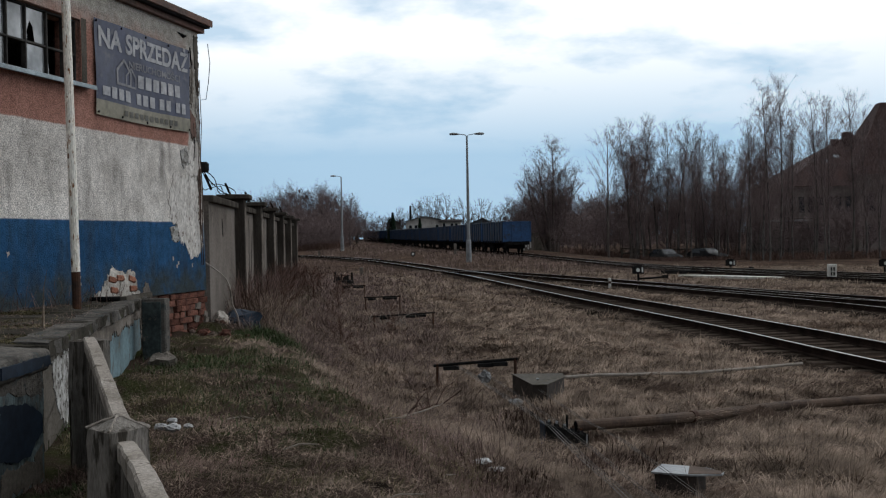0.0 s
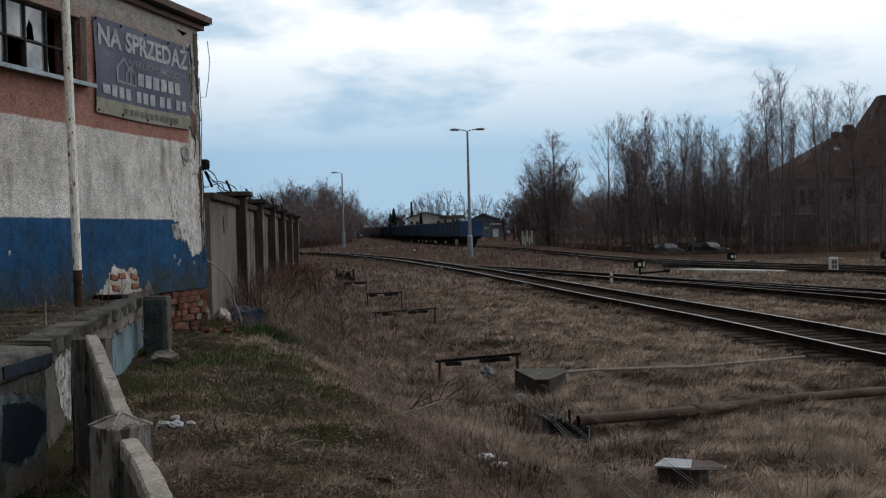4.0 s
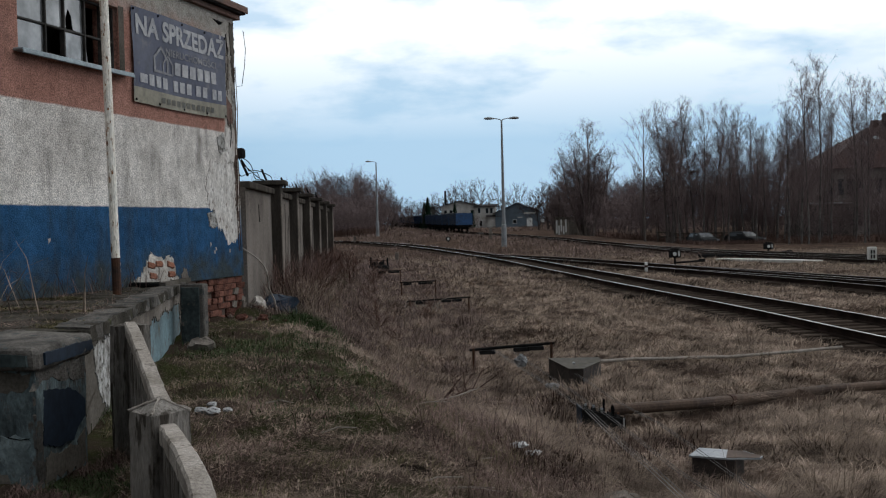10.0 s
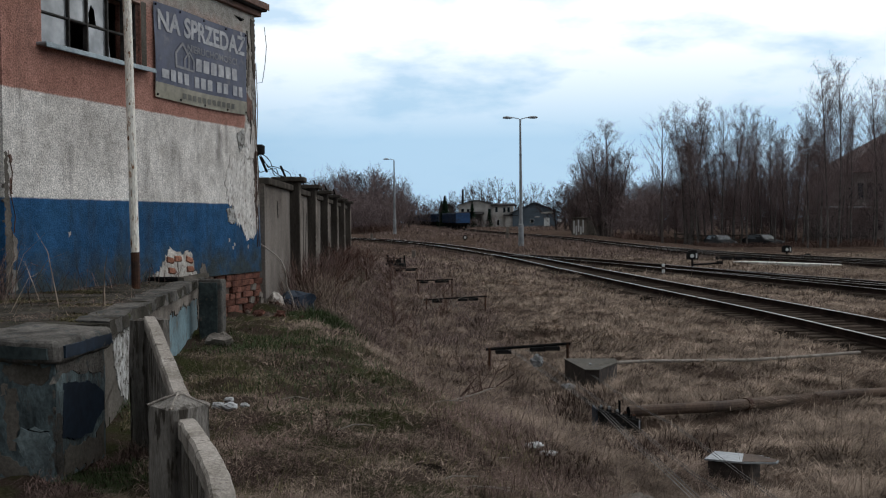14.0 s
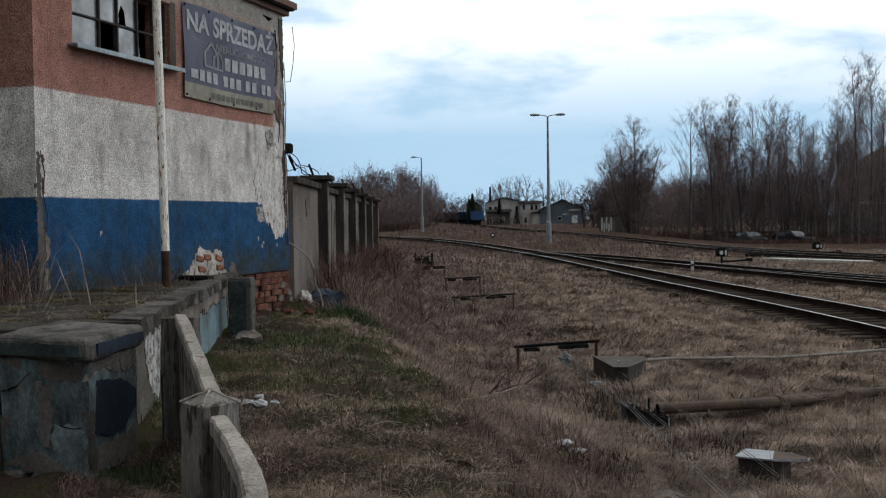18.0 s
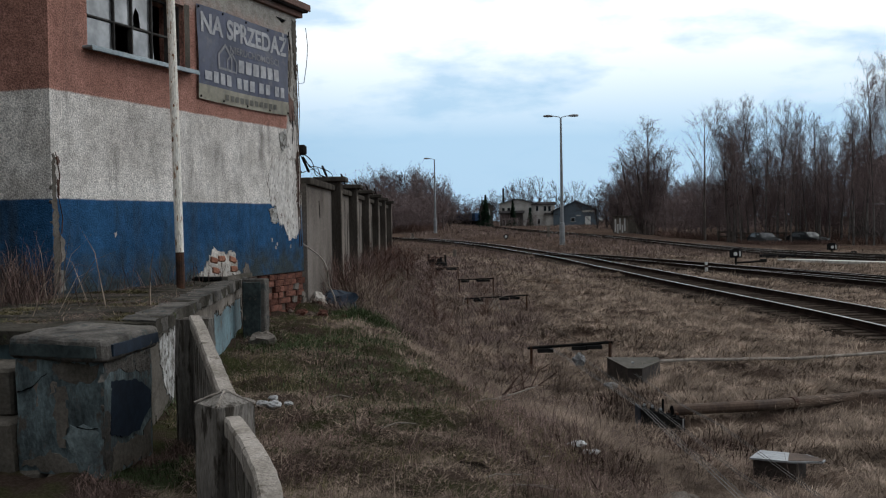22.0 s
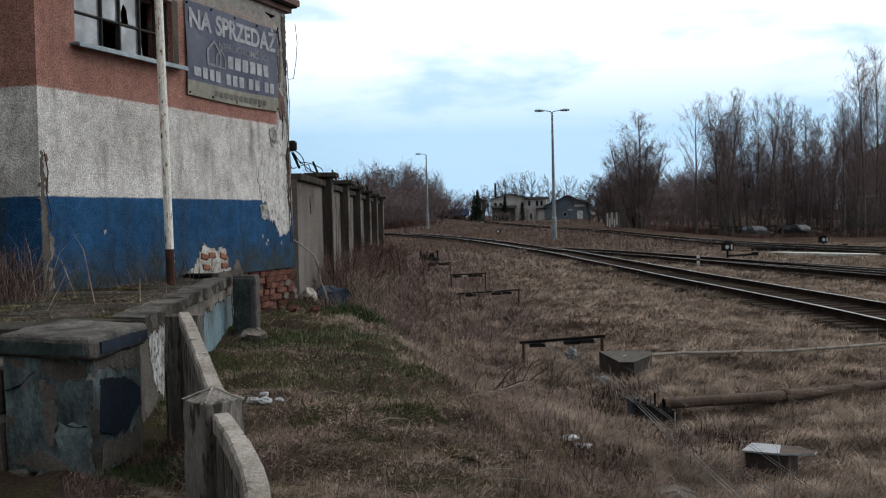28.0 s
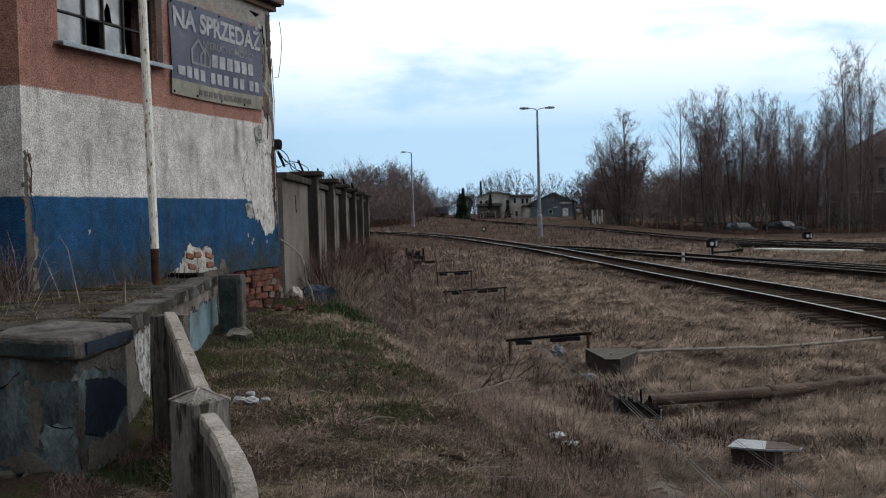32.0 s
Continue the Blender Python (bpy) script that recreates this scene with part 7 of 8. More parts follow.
crumple(on(1.06, 7.1, 0.06), 0.14, 23, M_CONC, "pale_stone", "pale flat stone in dead grass", "stone", 0.5)
crumple(on(1.5, 7.6, 0.03), 0.06, 24, M_CONC, "pale_stone", "small pale stone in dead grass", "stone", 0.5)
for k in range(14):
    rr = random.Random(70 + k)
    x, y = -2.9 + rr.uniform(0, 0.7) - 0.02 * k, 13.6 + rr.uniform(0, 1.6)
    crumple((x + 0.1, y, ground_z(x, y) + 0.02), rr.uniform(0.03, 0.075), 30 + k, M_MORTAR if k % 2 else M_BRICK, "rubble_piece", "broken rubble below the bare bricks", "rubble", 0.7)

# ---- vegetation: dead grass, weeds, turf ----


def m_blade(dark, light, name, patch=0.35, scale=1.3, tuft=0.35):
    """Blades coloured one by one, by tuft and by patch of the field."""
    def build(t, bsdf):
        isl = t.nodes.new("ShaderNodeNewGeometry").outputs["Random Per Island"]
        co = coords(t, "World")
        total = isl
        weight = 1 - patch - tuft
        for sc, share in ((scale, patch), (scale * 3.2, tuft)):
            spot = node(t, "ShaderNodeMapRange", From_Min=0.36, From_Max=0.64, To_Min=0.0, To_Max=share)
            t.links.new(noise_of(t, co, sc, 3, 0.6), spot.inputs["Value"])
            add = t.nodes.new("ShaderNodeMath")
            add.operation = "MULTIPLY_ADD"
            add.inputs[1].default_value = weight
            t.links.new(total, add.inputs[0])
            t.links.new(spot.outputs[0], add.inputs[2])
            total, weight = add.outputs[0], 1.0
        half = tuple(a * 0.68 + b * 0.32 for a, b in zip(dark, light))
        t.links.new(ramp(t, total, (0.12, dark), (0.5, half), (0.92, light)), bsdf.inputs["Base Color"])
        bsdf.inputs["Roughness"].default_value = 0.9
        bsdf.inputs["Specular IOR Level"].default_value = 0.0
    return mat(name, build)


M_STRAW = m_blade((0.06, 0.045, 0.036), (0.515, 0.395, 0.31), "straw_blades", 0.4, 1.3, 0.4)
M_WEED = m_blade((0.034, 0.023, 0.020), (0.33, 0.225, 0.197), "dead_weed_stalks", 0.3)
M_RED = m_blade((0.042, 0.03, 0.027), (0.35, 0.256, 0.226), "reddish_dead_weeds", 0.3)
M_TURF = m_blade((0.024, 0.022, 0.012), (0.22, 0.19, 0.105), "winter_turf", 0.3)
M_LITTER = m_blade((0.024, 0.018, 0.014), (0.46, 0.35, 0.275), "matted_straw", 0.22, 2.0, 0.3)
M_BRUSH = m_blade((0.055, 0.036, 0.03), (0.22, 0.142, 0.117), "brown_brush", 0.4, 0.2, 0.3)
M_SIDING = m_blade((0.045, 0.032, 0.028), (0.22, 0.158, 0.136), "siding_grass", 0.4, 0.25, 0.3)
M_MOUND = m_blade((0.06, 0.044, 0.039), (0.34, 0.25, 0.218), "mound_weeds", 0.4, 0.25, 0.3)
M_GREEN = m_blade((0.028, 0.042, 0.019), (0.10, 0.125, 0.062), "green_grass", 0.2)
# Kept darker than the straw to paint in the shade between tussocks.
M_UNDER = m_blade((0.055, 0.041, 0.033), (0.33, 0.25, 0.20), "dark_thatch", 0.38, 1.3, 0.4)
GRNG = np.random.default_rng(4)
GX, GY = np.array(gx), np.array(gy)
GZ = np.array([p[2] for p in gv]).reshape(len(GY), len(GX))


def blades(name, xs, ys, zs, length, lean, width, material, label, droop=0.5, rise=0.62, lay=None):
    """Many bent blades in one mesh: two quads' worth of taper, each an island of its own."""
    bare = ((xs + 0.28) / 0.12) ** 2 + ((ys - 6.08) / 0.12) ** 2 > 1      # the burrow's mouth stays open
    bare &= ((xs - 1.43) / 0.25) ** 2 + ((ys - 10.75) / 0.5) ** 2 > 1          # and the trodden soil before the wheel casing
    if isinstance(length, np.ndarray):
        length = length[bare]
    if isinstance(width, np.ndarray):
        width = width[bare]
    if lay is not None:
        lay = lay[bare]
    xs, ys, zs = xs[bare], ys[bare], zs[bare]
    n = len(xs)
    a = GRNG.uniform(0, 2 * np.pi, n) if lay is None else lay + GRNG.normal(0, 0.7, n)
    ln = length * GRNG.uniform(0.5, 1.35, n)
    le = np.abs(GRNG.normal(lean, lean * 0.32, n))
    dx, dy = np.cos(a), np.sin(a)
    wx, wy = -dy * width * GRNG.uniform(0.6, 1.4, n), dx * width * GRNG.uniform(0.6, 1.4, n)
    base = np.stack([xs, ys, zs], 1)
    mid = base + np.stack([dx * ln * le * 0.4, dy * ln * le * 0.4, ln * rise * np.clip(1 - 0.2 * le, 0.2, 1)], 1)
    tip = base + np.stack([dx * ln * le, dy * ln * le, ln * np.clip(1 - droop * le, 0.12, 1)], 1)
    w = np.stack([wx, wy, np.zeros(n)], 1)
    v = np.stack([base - w, base + w, mid + w * 0.7, mid - w * 0.7, tip], 1).reshape(-1, 3)
    k = np.arange(n) * 5
    quads = np.stack([k, k + 1, k + 2, k + 3], 1)
    tris = np.stack([k + 3, k + 2, k + 4], 1)
    me = bpy.data.meshes.new(name)
    me.vertices.add(len(v))
    me.vertices.foreach_set("co", v.astype(np.float32).ravel())
    loops = np.concatenate([quads.ravel(), tris.ravel()])
    me.loops.add(len(loops))
    me.loops.foreach_set("vertex_index", loops.astype(np.int32))
    starts = np.concatenate([np.arange(n) * 4, 4 * n + np.arange(n) * 3])
    me.polygons.add(2 * n)
    me.polygons.foreach_set("loop_start", starts.astype(np.int32))
    me.update(calc_edges=True)
    ob = hang(name, me, material)
    return tagged(ob, label, "grass", kind="stuff")


def heights(xs, ys):
    i = np.clip(np.searchsorted(GX, xs) - 1, 0, len(GX) - 2)
    j = np.clip(np.searchsorted(GY, ys) - 1, 0, len(GY) - 2)
    u, v = (xs - GX[i]) / (GX[i + 1] - GX[i]), (ys - GY[j]) / (GY[j + 1] - GY[j])
    return (GZ[j, i] * (1 - u) + GZ[j, i + 1] * u) * (1 - v) + (GZ[j + 1, i] * (1 - u) + GZ[j + 1, i + 1] * u) * v


BANK_Y, BANK_X = [p[0] for p in BANK], [p[1] for p in BANK]
TA_Y, TA_X = [p[1] for p in TRACK_A], [p[0] for p in TRACK_A]


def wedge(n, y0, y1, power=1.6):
    """Random places in a fan opening from the camera at the origin; thicker near it."""
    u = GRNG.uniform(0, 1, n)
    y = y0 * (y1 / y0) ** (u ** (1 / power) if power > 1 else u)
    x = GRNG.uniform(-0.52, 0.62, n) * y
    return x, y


def clear_of_pipe(x, y):
    """Short trodden strip along the fallen pipe's front."""
    line = np.interp(x, [p[0] for p in PIPE], [p[1] for p in PIPE])
    return ~((x > 1.2) & (x < 6.3) & (y < line + 0.15) & (y > line - 0.55))


def patchy(x, y, scale, seed):
    return np.array([noise.noise((float(p) * scale, float(q) * scale, seed)) for p, q in zip(x, y)])


def off_tracks(x, y):
    keep = np.ones(len(x), bool)
    for tr in (TRACK_A, TRACK_B, TRACK_C, TRACK_D, TRACK_E):
        q = sorted((b, a) for a, b in tr)
        cx = np.interp(y, [p[0] for p in q], [p[1] for p in q], left=1e4, right=1e4)
        keep &= np.abs(x - cx) > 1.25
    return keep


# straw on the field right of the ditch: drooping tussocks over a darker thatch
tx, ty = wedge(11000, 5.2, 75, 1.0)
keep = (tx - np.interp(ty, BANK_Y, BANK_X) > 0.5) & off_tracks(tx, ty)
tx, ty = tx[keep], ty[keep]
keep = (np.interp(ty, [p[0] for p in A_LEFT], [p[1] for p in A_LEFT]) - tx > 0.9) | (GRNG.uniform(0, 1, len(tx)) < 0.4) | (ty > 30)
tx, ty = tx[keep], ty[keep]
tn = patchy(tx, ty, 0.7, 2) + GRNG.normal(0, 0.2, len(tx))
per = np.clip(46 + 60 * tn, 8, 90).astype(int)
size = np.clip(0.9 + 0.8 * tn, 0.45, 1.6)
k = np.repeat(np.arange(len(tx)), per)
spread = (0.045 + 0.0022 * ty[k]) * size[k]
ox, oy = GRNG.normal(0, 1, len(k)) * spread * 1.25, GRNG.normal(0, 1, len(k)) * spread * 0.9
x, y = tx[k] + ox, ty[k] + oy
comb = 0.2 + 2.6 * patchy(tx, ty, 0.3, 41)
lay = np.arctan2(oy + 0.7 * spread * np.sin(comb)[k], ox + 1.6 * spread * np.cos(comb)[k])
keep = clear_of_pipe(x, y)
x, y, k, lay = x[keep], y[keep], k[keep], lay[keep]
blades("dead_grass", x, y, heights(x, y) - 0.01, (0.25 + 0.0014 * y) * size[k], 1.1, 0.0014 + 0.00022 * y, M_STRAW, "pale drooping dead grass tussocks of the field", droop=0.72, rise=0.36, lay=lay)
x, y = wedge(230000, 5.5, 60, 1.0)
keep = (x - np.interp(y, BANK_Y, BANK_X) > 0.3) & off_tracks(x, y)
x, y = x[keep], y[keep]
keep = clear_of_pipe(x, y) | (GRNG.uniform(0, 1, len(x)) < 0.35)
x, y = x[keep], y[keep]
lay = 0.2 + 2.6 * patchy(x, y, 0.3, 41)
for g, m, label in ((y < 15, M_UNDER, "flattened dead thatch of the field"), (y >= 15, M_STRAW, "flattened pale thatch of the field")):
    blades("dead_grass", x[g], y[g], heights(x[g], y[g]) + 0.002, 0.15, 1.2, 0.0012 + 0.00022 * y[g], m, label, droop=0.6, rise=0.34, lay=lay[g])
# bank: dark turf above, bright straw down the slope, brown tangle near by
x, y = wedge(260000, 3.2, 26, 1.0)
e = x - np.interp(y, BANK_Y, BANK_X)
keep = (e < 1.3) & (x > -3.3 + 0.0 * y) & ((x > -1.9) | (y > 7)) & (x > np.interp(y, [6, 7, 13, 15, 40], [-1.9, -2.3, -3.1, -2.9, -4.2]))
x, y, e = x[keep], y[keep], e[keep]
tone = patchy(x, y, 1.1, 7) + GRNG.normal(0, 0.2, len(x))
pale = np.clip((e + 0.95) / 0.5, 0, 1) * np.clip((y - 8.6) / 1.8, 0, 1) + 0.9 * np.exp(-((x + 1.9) / 0.5) ** 2 - ((y - 12.9) / 0.7) ** 2)
bright = pale + 0.35 * tone + GRNG.uniform(-0.25, 0.25, len(x)) > 0.62
lay = 0.6 + 2.8 * patchy(x, y, 0.8, 43)
for g, ln, le, m, label, dr, ri in ((bright, 0.14, 1.15, M_STRAW, "bright straw lying down the bank", 0.65, 0.38), (~bright & (tone > 0.12), 0.07, 0.9, M_TURF, "short winter turf on the bank", 0.5, 0.55), (~bright & (tone <= 0.12), 0.075, 1.2, M_LITTER, "matted brown grass on the bank", 0.68, 0.34)):
    blades("turf" if m is M_TURF else "dead_grass", x[g], y[g], heights(x[g], y[g]) - 0.008, ln, le, 0.0013 + 0.0002 * y[g], m, label, droop=dr, rise=ri, lay=lay[g])
# dark tufts and long bleached stems lying across the lawn
tx, ty = wedge(700, 3.6, 13, 1.0)
e = tx - np.interp(ty, BANK_Y, BANK_X)
keep = (e < 0.9) & (tx > np.interp(ty, [4, 7, 13], [-1.2, -2.2, -2.9]))
tx, ty = tx[keep], ty[keep]
k = np.repeat(np.arange(len(tx)), 60)
ox, oy = GRNG.normal(0, 0.055, len(k)), GRNG.normal(0, 0.055, len(k))
x, y = tx[k] + ox, ty[k] + oy
blades("dead_grass", x, y, heights(x, y) - 0.01, 0.13, 1.1, 0.0014, M_WEED, "drooping dead tufts on the lawn", droop=0.75, rise=0.45, lay=np.arctan2(oy, ox + 0.03))
x, y = wedge(60000, 3.4, 15, 1.0)
e = x - np.interp(y, BANK_Y, BANK_X)
keep = (e < 0.6 - 0.12 * np.clip(y - 7, 0, 9)) & (x > np.interp(y, [4, 7, 13], [-1.2, -2.2, -2.9])) & (patchy(x, y, 2.5, 61) > GRNG.uniform(-0.6, 0.3, len(x)))
x, y = x[keep], y[keep]
blades("leaf_litter", x, y, heights(x, y) + 0.01, 0.035, 1.5, 0.003 + 0.0002 * y, M_LITTER, "small dead leaves and chaff on the lawn", droop=0.6, rise=0.3)
x, y = wedge(34000, 3.6, 13, 1.0)
e = x - np.interp(y, BANK_Y, BANK_X)
keep = (e < 1.2) & (x > np.interp(y, [4, 7, 13], [-1.2, -2.2, -2.9]))
x, y = x[keep], y[keep]
g = GRNG.uniform(0, 1, len(x)) < 0.06
blades("dead_grass", x[g], y[g], heights(x[g], y[g]), 0.26, 1.2, 0.0017, M_STRAW, "long bleached stems lying on the lawn", droop=0.72, rise=0.24)
blades("dead_grass", x[~g], y[~g], heights(x[~g], y[~g]) + 0.01, 0.17, 1.35, 0.0016, M_LITTER, "tangled brown stems lying on the lawn", droop=0.7, rise=0.22)
# green tufts
for cx, cy, n, r in ((-1.75, 11.6, 1500, 0.42), (-1.2, 10.6, 600, 0.4), (-1.98, 14.25, 3000, 0.17), (-2.12, 14.4, 1600, 0.12), (-1.0, 9.2, 500, 0.5), (-2.5, 7.9, 400, 0.25), (-2.25, 11.2, 900, 0.25), (-1.5, 9.0, 500, 0.4), (-0.9, 7.6, 260, 0.3)):
    x, y = GRNG.normal(cx, r, n), GRNG.normal(cy, r * 1.3, n)
    blades("green_grass", x, y, heights(x, y) - 0.01, 0.11, 0.95, 0.003, M_GREEN, "patch of fresh green grass", droop=0.6)
x, y = GRNG.normal(-1.82, 0.16, 2600), GRNG.normal(14.6, 0.22, 2600)
blades("green_grass", x, y, heights(x, y) - 0.01, 0.19, 0.8, 0.0034, M_GREEN, "rank green tuft at the wall's end", droop=0.6)
x = GRNG.uniform(-2.75, -2.2, 260)
y = GRNG.uniform(16.2, 20.5, 260)
blades("dead_weeds", x, y, heights(x, y) - 0.02, 0.7, 0.9, 0.0042, M_STRAW, "bleached stalks tangled below the wall", droop=0.4, rise=0.5)
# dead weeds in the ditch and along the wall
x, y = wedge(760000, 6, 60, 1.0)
e = x - np.interp(y, BANK_Y, BANK_X)
den = np.exp(-((e - 0.9) / 0.8) ** 2) * np.clip((y - 12) / 6, 0.05, 1) + 0.6 * np.exp(-((e - 1.8) / 0.6) ** 2) * np.clip((y - 15) / 4, 0, 1) + 0.9 * np.exp(-((e - 2.0) / 0.55) ** 2) * np.clip((y - 19) / 3, 0, 1) + np.where((e < 0.5) & (y > 14.8) & (x > np.interp(y, [15, 35], [-2.7, -3.8])), 0.5, 0)
pn = patchy(x, y, 0.9, 12)
keep = (GRNG.uniform(0, 1, len(x)) < den * (0.55 + 0.9 * pn + 0.2)) & off_tracks(x, y) & (x > np.interp(y, [5, 14.5, 15, 35, 60], [-2, -2.6, -2.7, -3.8, -5]))
x, y, pn = x[keep], y[keep], pn[keep]
blades("dead_weeds", x, y, heights(x, y) - 0.02, 0.30 + 0.34 * np.clip(pn, -0.2, 0.6), 1.0, 0.0011 + 0.00014 * y, M_RED, "tangled reddish brown dead weeds in the ditch", droop=0.55, rise=0.42)
# long dead stalks leaning along the foot of the yard wall
u = GRNG.uniform(0, 1, 3600) ** 1.2
y = 16.6 + 18.5 * u
x = np.interp(y, [15.3, 35], [-2.78, -3.82]) + np.abs(GRNG.normal(0, 0.22, len(y)))
keep = patchy(x, y, 0.9, 33) > GRNG.uniform(-0.5, 0.35, len(x))
x, y = x[keep], y[keep]
blades("dead_weeds", x, y, heights(x, y) - 0.02, 0.75, 0.55, 0.003 + 0.0001 * y, M_WEED, "tall dead stalks along the foot of the wall", droop=0.3, rise=0.55)
x, y = GRNG.normal(-2.3, 0.25, 200), GRNG.normal(17.0, 0.6, 200)
blades("dead_weeds", x, y, heights(x, y) - 0.02, 0.6, 0.8, 0.004, M_STRAW, "bleached tangled stalks by the house corner", droop=0.4, rise=0.55)
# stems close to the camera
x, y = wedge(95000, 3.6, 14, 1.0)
e = x - np.interp(y, BANK_Y, BANK_X)
pn = patchy(x, y, 1.5, 31)
keep = (e > -0.6) & (e < 1.9) & (x > -1.2) & (y < 10.5) & (GRNG.uniform(-0.6, 0.4, len(x)) < pn)
x, y = x[keep], y[keep]
blades("dead_weeds", x, y, heights(x, y) - 0.02, 0.24, 1.0, 0.0013, M_WEED, "dead brown weed stems on the bank", droop=0.6)
x, y = wedge(60000, 38, 120, 1.0)
keep = off_tracks(x, y) & (x < np.interp(y, TA_Y, TA_X) - 1.6) & (x > np.interp(y, [38, 60, 120], [-4.5, -9, -40]))
x, y = x[keep], y[keep]
pn = patchy(x, y, 0.4, 14)
keep = pn > GRNG.uniform(-0.6, 0.25, len(x))
x, y = x[keep], y[keep]
blades("dead_weeds", x, y, heights(x, y) - 0.02, 0.34, 1.0, 0.003 + 0.0002 * y, M_RED, "brown dead weeds beside the main track", droop=0.5)
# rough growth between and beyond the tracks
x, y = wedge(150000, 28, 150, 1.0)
cx = np.interp(y, [60, 70, 100, 140, 200], [8, 6, 3.5, -4, -12])
keep = off_tracks(x, y) & ((y < 62) | (np.abs(x - cx) > 7) | (GRNG.uniform(0, 1, len(x)) < 0.25))
x, y = x[keep], y[keep]
blades("dead_grass", x, y, heights(x, y) - 0.03, 0.16, 1.2, 0.002 + 0.0004 * y, M_SIDING, "dead grass between the sidings", droop=0.75, rise=0.25)
x, y = wedge(130000, 60, 330, 1.0)
cx = np.interp(y, [60, 70, 100, 140, 200], [8, 6, 3.5, -4, -12])
pn = patchy(x, y, 0.15, 9)
keep = ((np.abs(x - cx) < 9) | (y > 190)) & off_tracks(x, y) & (pn > -0.15 + GRNG.uniform(-0.25, 0.25, len(x))) & ~((np.abs(x + 0.3) < 1.0) & (y > 88) & (y < 102))
x, y = x[keep], y[keep]
blades("brush", x, y, heights(x, y) - 0.05, 0.38 + 0.0014 * y, 0.95, 0.006 + 0.00012 * y, M_MOUND, "brown winter brush on the mound and beyond", droop=0.5)
# growth on the dock deck
x, y = GRNG.normal(-4.12, 0.13, 520), GRNG.normal(8.95, 0.24, 520)
blades("dock_weeds", x, y, np.full(len(x), 1.375), 0.6, 0.7, 0.002, M_WEED, "tangled clump of dry grass on the dock", droop=0.55)
def on_deck(x, y):
    return (x < np.interp(y, [6.7, 13], [-2.45, -3.3])) & (x > np.interp(y, [9.95, 13], [-4.15, -3.3]))


x, y = GRNG.uniform(-5.2, -2.5, 60000), GRNG.uniform(6.7, 11.6, 60000)
keep = on_deck(x, y) & (patchy(x, y, 1.7, 5) > 0.2 + GRNG.uniform(-0.1, 0.1, len(x)))
x, y = x[keep], y[keep]
blades("dock_moss", x, y, np.full(len(x), 1.374), 0.024, 1.3, 0.004, M_TURF, "low moss and litter on the dock deck", droop=0.5)
x, y = GRNG.uniform(-4.9, -2.7, 6000), GRNG.uniform(6.9, 11.6, 6000)
keep = on_deck(x, y) & (patchy(x, y, 1.2, 6) > 0.2)
x, y = x[keep], y[keep]
blades("dock_weeds", x, y, np.full(len(x), 1.375), 0.09, 1.3, 0.0016, M_WEED, "flattened dead weeds on the dock deck", droop=0.7, rise=0.25)
x = GRNG.uniform(-4.2, -3.2, 150)
y = np.interp(x, [-4.2, -3.2], [9.6, 12.9]) - np.abs(GRNG.normal(0, 0.25, 150)) - 0.1
blades("dock_weeds", x, y, np.full(150, 1.375), 0.34, 0.9, 0.0022, M_WEED, "thin dead stalks along the house wall", droop=0.45)
x, y = GRNG.normal(-3.7, 0.4, 34), GRNG.normal(8.6, 0.5, 34)
blades("dock_weeds", x, y, np.full(34, 1.375), 0.62, 0.75, 0.0034, M_STRAW, "long bent dry stems on the dock", droop=0.3)
x, y = GRNG.uniform(-4.6, -2.7, 900), GRNG.uniform(6.9, 11.6, 900)
keep = on_deck(x, y)
x, y = x[keep], y[keep]
blades("dock_weeds", x, y, np.full(len(x), 1.383), 0.11, 1.5, 0.0022, M_STRAW, "pale straw bits scattered on the dock deck", droop=0.62, rise=0.12)
# rank grass between the pier and the fence
x, y = GRNG.uniform(-2.3, -1.55, 9000), GRNG.uniform(4.6, 6.6, 9000)
fx = np.interp(y, [4.35, 6.62], [-1.22, -2.02])
keep = (x < fx) & (patchy(x, y, 2.0, 8) > -0.2)
x, y = x[keep], y[keep]
g = patchy(x, y, 1.6, 18) > 0.0
blades("green_grass", x[g], y[g], heights(x[g], y[g]) - 0.01, 0.08, 1.1, 0.002, M_GREEN, "green grass at the foot of the pier", droop=0.6)
blades("dead_grass", x[~g], y[~g], heights(x[~g], y[~g]) - 0.01, 0.10, 1.1, 0.0016, M_WEED, "dead stems at the foot of the pier", droop=0.55)
# bright straw among the weeds behind the house corner
x, y = wedge(70000, 14.5, 40, 1.0)
e = x - np.interp(y, BANK_Y, BANK_X)
keep = (e < 0.9) & (x > np.interp(y, [14.5, 15, 35, 60], [-2.6, -2.7, -3.8, -5])) & (patchy(x, y, 0.8, 71) > GRNG.uniform(-0.3, 0.3, len(x)))
x, y = x[keep], y[keep]
blades("dead_grass", x, y, heights(x, y), 0.26, 1.1, 0.001 + 0.00018 * y, M_STRAW, "pale straw below the yard wall", droop=0.6, rise=0.4)
M_REDTWIG_A = worn("brown_dead_twig", (0.14, 0.09, 0.075), (0.07, 0.046, 0.04), 30, 3.0, 0.95, 0)
